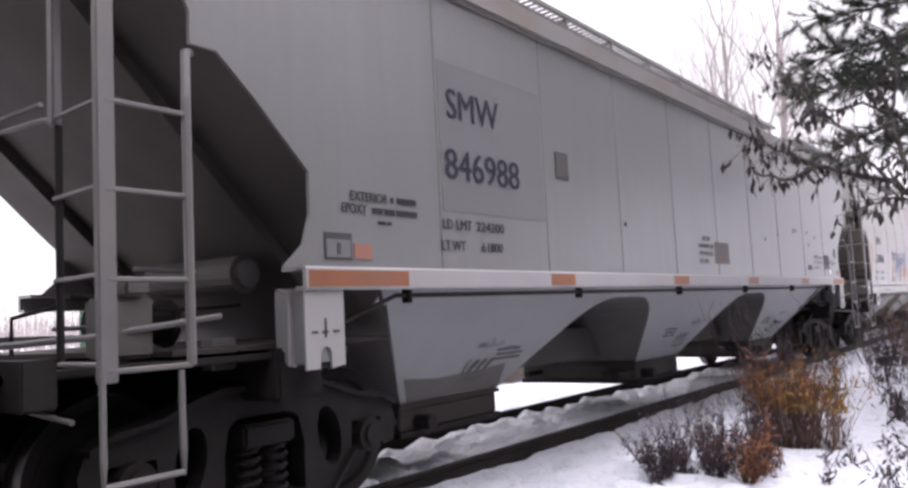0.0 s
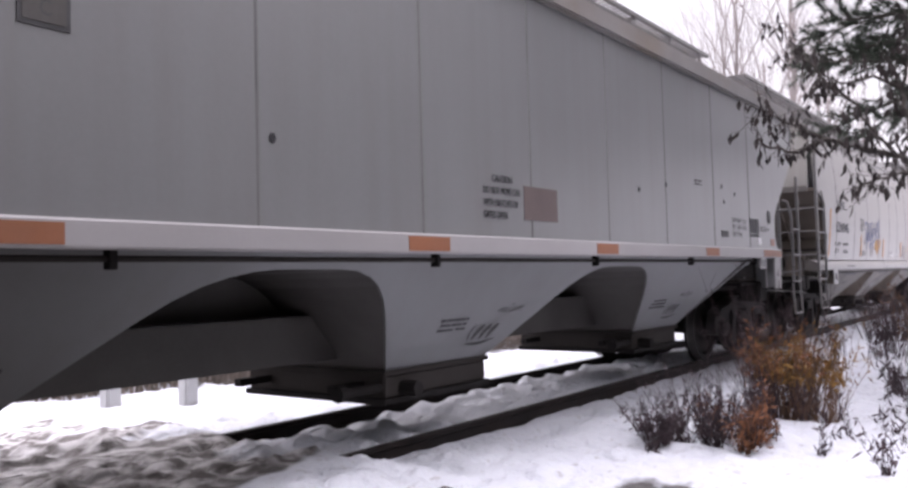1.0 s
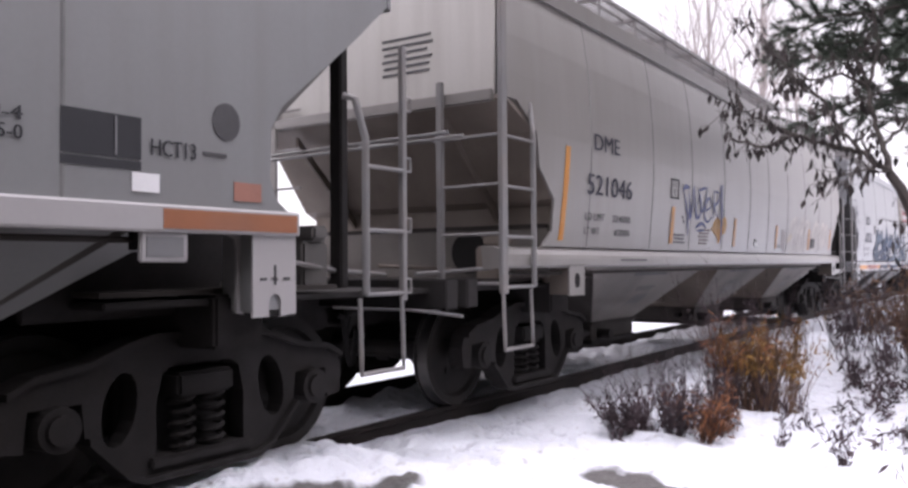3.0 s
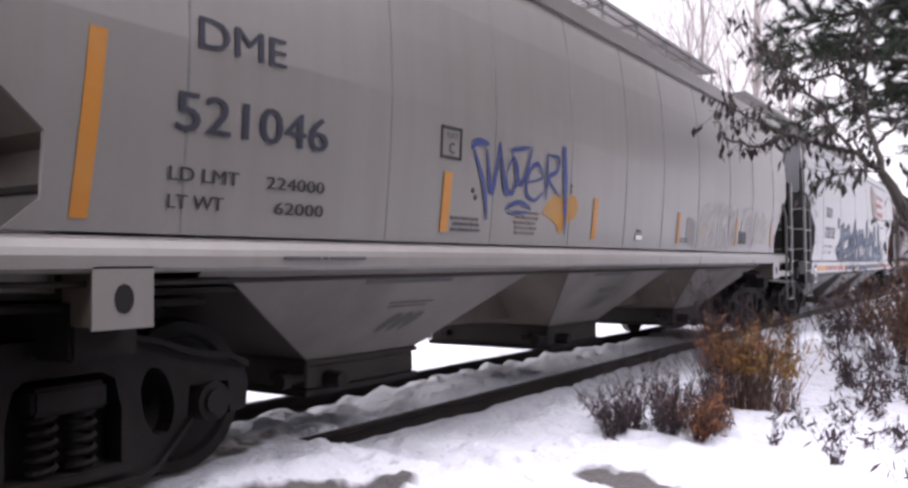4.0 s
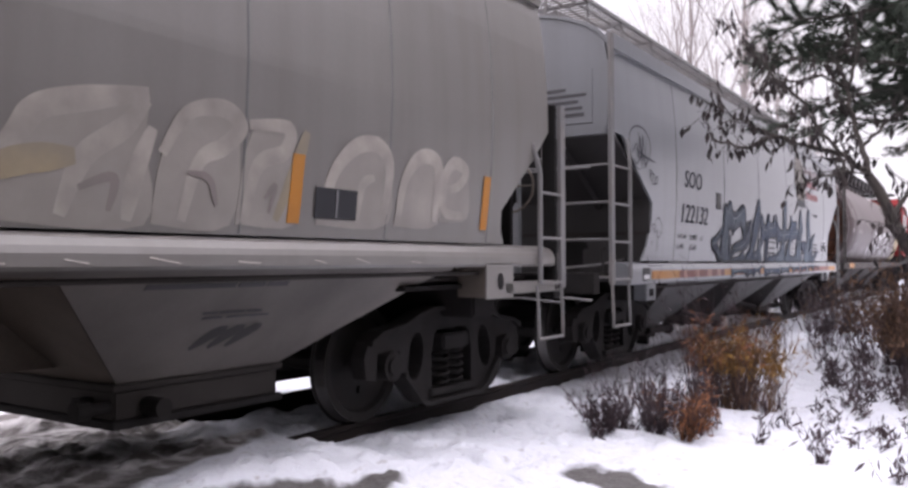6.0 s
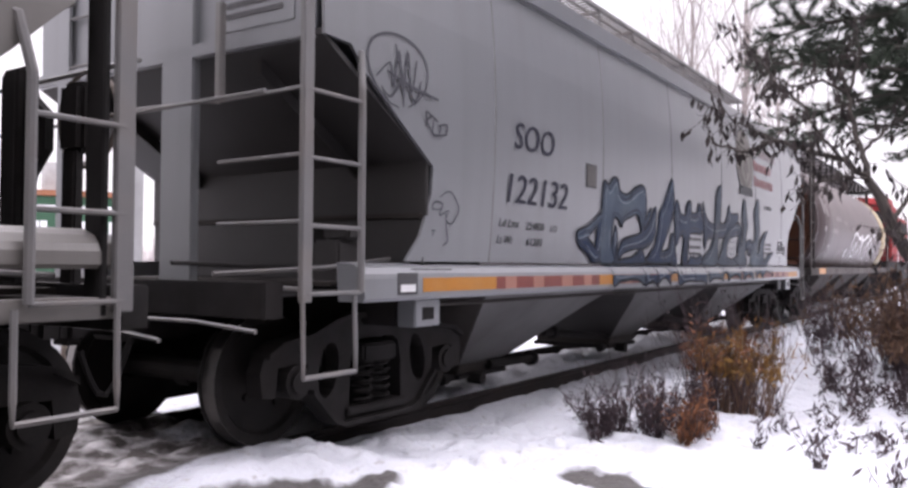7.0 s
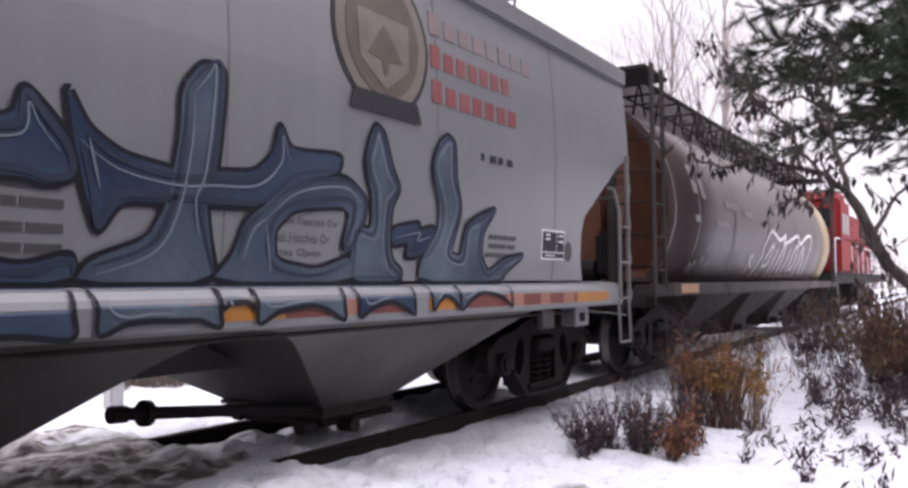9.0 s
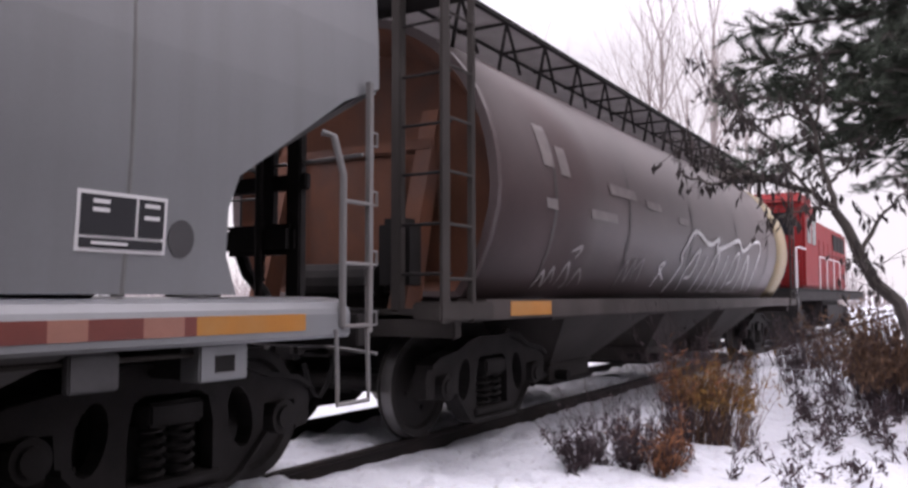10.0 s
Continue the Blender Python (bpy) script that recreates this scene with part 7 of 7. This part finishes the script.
def pine(x, y):
    r = random.Random(4)
    tree = thing("pine_tree", "dark green pine with spreading needle branches", "tree", at=(x, y, -0.4))
    t = Soup()
    t.tube([(0, 0, -0.1), (0.05, 0.02, 3), (0, 0.05, 7), (0.02, 0, 12)], 0.22, 0.05, 10)
    t.link("trunk", BARK, tree)
    wood, green = Soup(), Soup()
    z = 4.0
    while z < 12:
        length = 3.2 * (1 - (z - 3.4) / 11)
        n = 9
        off = r.uniform(0, 6.28)
        for k in range(n):
            a = off + 2 * math.pi * k / n + r.uniform(-0.2, 0.2)
            d = Vector((math.cos(a), math.sin(a), 0.05))
            line = [Vector((0, 0, z))]
            for i in range(8):
                d = (d + Vector((r.gauss(0, 0.08), r.gauss(0, 0.08), r.gauss(-0.03, 0.05)))).normalized()
                line.append(line[-1] + d * length * r.uniform(0.85, 1.1) / 8)
            wood.tube(line, 0.035, 0.008, 4)
            for i in range(2, 9):
                for m in range(7):
                    b = (d + rand_dir(r) * 0.8 + Vector((0, 0, 0.1))).normalized()
                    p0 = line[i - 1].lerp(line[i], r.random())
                    tip = p0 + b * r.uniform(0.15, 0.45)
                    wood.tube([p0, tip], 0.007, 0.004, 3)
                    for q in range(60):
                        u = p0.lerp(tip, 0.3 + 0.7 * r.random())
                        e = (b * 0.9 + rand_dir(r) * 0.8).normalized()
                        green.blade(u, u + e * r.uniform(0.08, 0.15), 0.0068, e.orthogonal().normalized())
        z += r.uniform(0.36, 0.5)
    wood.link("branch_mass", BARK, tree, kind="stuff")
    green.link("needles", NEEDLE, tree, "dense dark green needles", "stuff")


pine(12.2, -5.0)
copy_thing(bpy.data.objects["pine_tree"], pose(15.4, -6.0, -0.4, 0, 0, 130))


def clump(name, label, x, y, z, n, height, spread, lean, m, leaf=None, leaf_n=0, leaf_size=0.05, seed=1, w=0.004, low=0.0, twigs=3, group="dry weeds by the track", fat=1.0):
    """A clump of dry stems with side twigs and leaves."""
    r = random.Random(seed)
    ob = thing(name, label, "plant", group, at=(x, y, z))
    s, lv = Soup(), Soup()
    tufts = [(r.uniform(0, 6.28), spread * math.sqrt(r.random()) * 1.15, r.uniform(0.45, 1.0)) for _ in range(max(3, n // 9))]
    for _ in range(n):
        a, q, tall = r.choice(tufts)
        a, q = a + r.gauss(0, 0.12), max(0.0, q + r.gauss(0, spread * 0.10))
        p = Vector((math.cos(a) * q * 0.8, math.sin(a) * q * 0.8, -0.05))
        d = Vector((math.cos(a) * lean * q / spread + r.gauss(0, 0.1), math.sin(a) * lean * q / spread + r.gauss(0, 0.1), 1)).normalized()
        line = [p]
        hh = height * tall * r.uniform(0.6, 1.1)
        for i in range(5):
            d = (d + Vector((r.gauss(0, 0.1), r.gauss(0, 0.1), 0))).normalized()
            line.append(line[-1] + d * hh / 5)
        s.tube(line, w, w * 0.4, 3)
        for _ in range(twigs):
            i = r.randrange(2, 6)
            e = (d + rand_dir(r) * 0.7).normalized()
            s.tube([line[i], line[i] + e * hh * r.uniform(0.08, 0.25)], w * 0.5, w * 0.25, 3)
        for _ in range(leaf_n):
            i = r.randrange(0, 5)
            u = line[i].lerp(line[i + 1], r.random())
            if u.z / height < low:
                continue
            lv.leaf(u + rand_dir(r) * 0.03, rand_dir(r, r.choice((1.6, -1.8))), leaf_size * r.uniform(0.6, 1.5), leaf_size * fat * r.uniform(0.16, 0.34))
    s.link("stalk_clump", m, ob, kind="stuff")
    if lv.v:
        lv.link("dry_leaves", leaf or m, ob, kind="stuff")
    return ob


G = lambda x, y: float(ground_height(np.array(x), np.array(y))) + 0.0
clump("dry_shrub", "dark maroon dry shrub with brittle twigs in the snow", 6.95, -2.10, G(6.95, -2.1), 90, 0.52, 0.30, 0.9, MAROON, MAROON, 14, 0.06, 21, 0.005)
clump("dry_shrub", "dark maroon dry shrub with brittle twigs in the snow", 7.22, -2.42, G(7.22, -2.42), 90, 0.80, 0.26, 0.6, MAROON, MAROON, 13, 0.06, 33, 0.004)
clump("dry_shrub", "rusty orange-brown shrub with curled leaves in the snow", 7.30, -2.66, G(7.3, -2.66), 90, 0.62, 0.25, 0.45, MAROON, RUSTY, 16, 0.07, 22, 0.004)
clump("dry_shrub", "golden yellow dry bush with dark seed heads", 8.95, -2.80, G(8.95, -2.8), 230, 1.02, 0.34, 0.16, BROWN, GOLDEN, 22, 0.075, 23, 0.004, 0.36, 2)
clump("dry_shrub", "rust-brown dry leaves among golden stems", 8.86, -2.66, G(8.86, -2.66), 110, 1.08, 0.34, 0.2, MAROON, RUSTY, 18, 0.07, 63, 0.004, 0.42, 2)
clump("dry_shrub", "dark brittle weed stalks with seed heads", 9.0, -2.55, G(9.0, -2.55), 170, 1.42, 0.42, 0.2, MAROON, MAROON, 12, 0.06, 28, 0.004, 0.55, 3)
clump("dry_shrub", "rusty brown dry bush", 12.8, -4.30, G(12.8, -4.3), 380, 1.6, 0.75, 0.2, MAROON, BROWN, 24, 0.12, 24, 0.005, 0.25, 3)
clump("dry_shrub", "rusty brown dry bush", 14.2, -3.85, G(14.2, -3.85), 260, 1.6, 0.8, 0.3, MAROON, BROWN, 14, 0.10, 25, 0.005, 0.3, 3)
clump("dry_shrub", "grey-brown dry brush beside the rails", 15.5, -2.4, G(15.5, -2.4), 150, 1.25, 0.8, 0.3, MAROON, MAROON, 10, 0.08, 26, 0.005, 0.2, 3)
clump("dry_shrub", "grey-brown dry brush beside the rails", 19.0, -2.6, G(19, -2.6), 160, 1.4, 1.0, 0.3, MAROON, BROWN, 6, 0.08, 27, 0.006, 0.2, 3)
clump("dry_shrub", "dark seed-headed weeds standing in the snow", 11.2, -3.55, G(11.2, -3.55), 34, 0.95, 0.34, 0.3, MAROON, MAROON, 13, 0.10, 29, 0.0045, 0.2, 3)
clump("dry_shrub", "dark seed-headed weeds standing in the snow", 10.2, -4.05, G(10.2, -4.05), 20, 0.8, 0.35, 0.4, MAROON, MAROON, 12, 0.10, 30, 0.0045, 0.1, 3)
r_w = random.Random(77)
spots = [(6.94, -3.94, 0.62), (7.4, -3.28, 0.5), (6.3, -4.42, 0.35), (8.1, -3.4, 0.5), (7.9, -4.2, 0.5), (9.2, -3.9, 0.5), (10.2, -3.6, 0.5), (10.8, -4.0, 0.6), (11.3, -3.4, 0.6), (8.6, -3.6, 0.5), (7.6, -2.9, 0.4), (10.0, -2.8, 0.6), (6.55, -2.2, 0.3), (10.6, -3.2, 0.5), (9.7, -4.3, 0.5)]
for k, (x, y, hgt) in enumerate(spots):
    clump("weed_stalk", "thin dark dead weed standing in the snow", x, y, G(x, y), 5 if k else 7, hgt, 0.08, 0.4, MAROON, MAROON, 7, 0.09, 40 + k, 0.004, fat=1.2)
for k in range(60):
    x = r_w.uniform(7.4, 12.5)
    y = -5.0 + x * r_w.uniform(0.04, 0.16)
    clump("snow_weed", "flattened dark weeds poking through the snow", x, y, G(x, y) + 0.02, 8, r_w.uniform(0.10, 0.26), 0.24, 2.2, MAROON, MAROON, 7, 0.08, 90 + k, 0.005, fat=1.2)


# weeds along the far side of the track, brush further off
def far_weeds():
    r = random.Random(31)
    s = Soup()
    for k in range(16000):
        x = r.uniform(2, 60) if k < 6000 else r.uniform(3, 24)
        y = float(np.interp(x, [3, 7, 9, 16, 60], [7.2, 6.2, 5.3, 4.5, 4.2])) + abs(r.gauss(0, 1.1))
        h = r.uniform(0.3, 0.95)
        z = float(-0.32)
        s.blade((x, y, z), (x + r.gauss(0, 0.1), y + r.gauss(0, 0.1), z + h), r.uniform(0.006, 0.02), Vector((1, 0.3, 0)).normalized())
        if r.random() < 0.4:
            s.leaf((x + r.gauss(0, 0.05), y, z + h * r.uniform(0.4, 1)), rand_dir(r), r.uniform(0.06, 0.12), 0.04)
    tagged(s.link("field_weeds", DUN), "dun brown weeds along the field edge", "weeds", kind="stuff")


far_weeds()


def far_woods():
    r = random.Random(32)
    s = Soup()
    for _ in range(5200):
        a = radians(r.uniform(-4, 82))
        d = r.uniform(75, 190)
        x, y = d * math.cos(a), -5 + d * math.sin(a)
        if abs(y) < 6:
            continue
        h = r.uniform(1.5, 5.5) * (1.6 if math.degrees(a) < 12 else 1.0)
        p = Vector((x, y, -0.5))
        q = p + Vector((r.gauss(0, 0.3), r.gauss(0, 0.3), h))
        side = Vector((-math.sin(a), math.cos(a), 0))
        s.blade(p, q, r.uniform(0.05, 0.12), side)
        for _ in range(3):
            u = p.lerp(q, r.uniform(0.2, 0.9))
            s.blade(u, u + Vector((r.gauss(0, 0.7), r.gauss(0, 0.7), r.uniform(0.3, 1.4))), 0.04, side)
    # brush colour is paled to carry the haze of distance
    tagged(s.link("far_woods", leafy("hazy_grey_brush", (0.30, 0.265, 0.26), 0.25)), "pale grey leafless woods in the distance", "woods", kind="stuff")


far_woods()


def bare_tree(seed, h):
    """A leafless tree: forking limbs that thin to twigs."""
    r = random.Random(seed)
    ob = thing("bare_tree", "tall leafless grey tree behind the train", "tree", "bare trees")
    t, c = Soup(), Soup()

    def grow(p, d, ln, w, level, s):
        q = [p]
        n = 8 if level == 0 else 4
        for k in range(n):
            d = (d + rand_dir(r) * 0.09 + Vector((0, 0, 0.10))).normalized()
            q.append(q[-1] + d * ln / n)
        s.tube(q, w, w * 0.35, 6 if level == 0 else 3)
        if level < 3:
            for k in range(13 if level == 0 else 5):
                b = (d + rand_dir(r, 0.2) * 0.62).normalized()
                st = q[r.randrange(3, 9)] if level == 0 else q[r.randrange(1, 5)]
                grow(st, b, ln * r.uniform(0.22, 0.36) if level == 0 else ln * r.uniform(0.4, 0.65), w * 0.32, level + 1, c)
    grow(Vector((0, 0, -0.2)), Vector((r.gauss(0, 0.05), r.gauss(0, 0.05), 1)), h * 0.85, h * 0.009, 0, t)
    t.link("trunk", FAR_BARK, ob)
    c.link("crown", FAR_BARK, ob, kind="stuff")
    return ob


KINDS = [bare_tree(s, h) for s, h in ((51, 15), (52, 13), (53, 17))]
PLACES = [(36.5, 5.9, 0, 0), (36.7, 5.0, 40, 1), (38, 7.6, 100, 2), (41, 8.6, 10, 1), (44, 7.0, 200, 0), (40, 4.2, 300, 2), (52, 9, 80, 1), (58, 7, 150, 2), (33, 9.5, 60, 1), (47, 12, 20, 0), (66, 8, 210, 0), (75, -2, 130, 2), (85, -7, 20, 0), (70, -8, 250, 1), (95, -3.5, 320, 2), (60, -7.5, 290, 0), (90, 9, 10, 1), (110, -8, 45, 2), (50, -6.6, 45, 1)]
for i, (x, y, a, k) in enumerate(PLACES):
    m = pose(x, y, -0.45, 0, 0, a)
    if i < 3:
        KINDS[k].matrix_basis = m
    else:
        copy_thing(KINDS[k], m)


# posts and barrier beside the crossing, beyond the track
def posts():
    p = thing("signal_post", "grey weathered post with a rounded cap beside the crossing", "post", at=(6.65, 4.24, -0.3))
    part("shaft", boxes((-0.10, 0.10, -0.10, 0.10, -0.1, 2.78), bevel=0.03), CONCRETE, p)
    part("cap", rod(bmesh.new(), (-0.10, 0, 2.76), (0.10, 0, 2.76), 0.10, 16), CONCRETE, p)
    b = thing("barrier_post", "short grey post with two dark rails", "post", at=(6.32, 5.5, -0.3))
    part("shaft", boxes((-0.11, 0.11, -0.11, 0.11, -0.1, 1.0), bevel=0.03), CONCRETE, b)


def green_building():
    """A small trackside building, seen through the gap between two cars."""
    g = thing("small_building", "small green building with white windows and an orange roof edge", "building", at=(19.0, 24.5, -0.45))
    green = mat("green_painted_siding", (0.02, 0.07, 0.035), 0.6, 0, 0.15, 1, 30, 0.1)
    wall = part("wall", boxes((-2.0, 1.3, 0.0, 3.0, 0.0, 4.2), bevel=0.02), green, g)
    for k in range(4):
        win = part("window", boxes((-1.75 + 0.8 * k, -1.25 + 0.8 * k, -0.03, 0.02, 2.7, 3.25), bevel=0.01), WHITE, wall)
        part("mullion", boxes((-1.52 + 0.8 * k, -1.48 + 0.8 * k, -0.05, -0.03, 2.7, 3.25)), green, win)
    part("roof_edge", boxes((-2.1, 1.4, -0.12, 3.1, 4.2, 4.42), bevel=0.02), ORANGE, g, "orange roof edge")
    part("sign_band", boxes((-1.8, 1.1, -0.03, 0.0, 3.65, 3.85)), WHITE, wall)
    part("vent_stack", rod(bmesh.new(), (-1.1, 1.4, 4.4), (-1.1, 1.4, 5.6), 0.40, 18), CONCRETE, g, "round grey vent stack")
    g.rotation_euler.z = -0.55


posts()
green_building()


def woods_behind():
    """Unseen dark wood added on the camera's side, to darken the car sides facing it."""
    r = random.Random(61)
    s = Soup()
    for k in range(4000):
        # a deep wood along the line, and a near stand behind the crossing, both unseen
        x, y = (r.uniform(-45, 30), r.uniform(-30, -17)) if k < 2400 else (r.uniform(-30, 2.0), r.uniform(-17, -8.5))
        h = r.uniform(6, 12) if k < 2400 else r.uniform(9, 16)
        p = Vector((x, y, -0.6))
        s.blade(p, p + Vector((r.gauss(0, 0.4), r.gauss(0, 0.4), h)), r.uniform(0.15, 0.4), Vector((1, 0, 0)))
        for _ in range(4):
            u = p + Vector((0, 0, h * r.uniform(0.15, 0.85)))
            s.blade(u, u + Vector((r.gauss(0, 1.2), r.gauss(0, 0.8), r.uniform(-0.3, 1.2))), 0.3, Vector((0.3, 0, 1)).normalized())
    tagged(s.link("shading_woods", leafy("dark_evergreen_wood", (0.03, 0.034, 0.024))), "unseen dense dark woods added along the line", "woods", kind="stuff")


woods_behind()


def motions():
    """The train rolls past; every wheelset turns with it."""
    for car, x in CARS:
        walk(car, [(t, pose(x - s, 0, 0)) for t, s in RUN])
    ts = [k * 0.125 for k in range(81)]
    run = np.interp(ts, [r[0] for r in RUN], [r[1] for r in RUN])
    for w, x in WHEELS:
        walk(w, [(t, pose(x, 0, R_WHEEL, 0, -math.degrees(s / R_WHEEL), 0)) for t, s in zip(ts, run)])


motions()
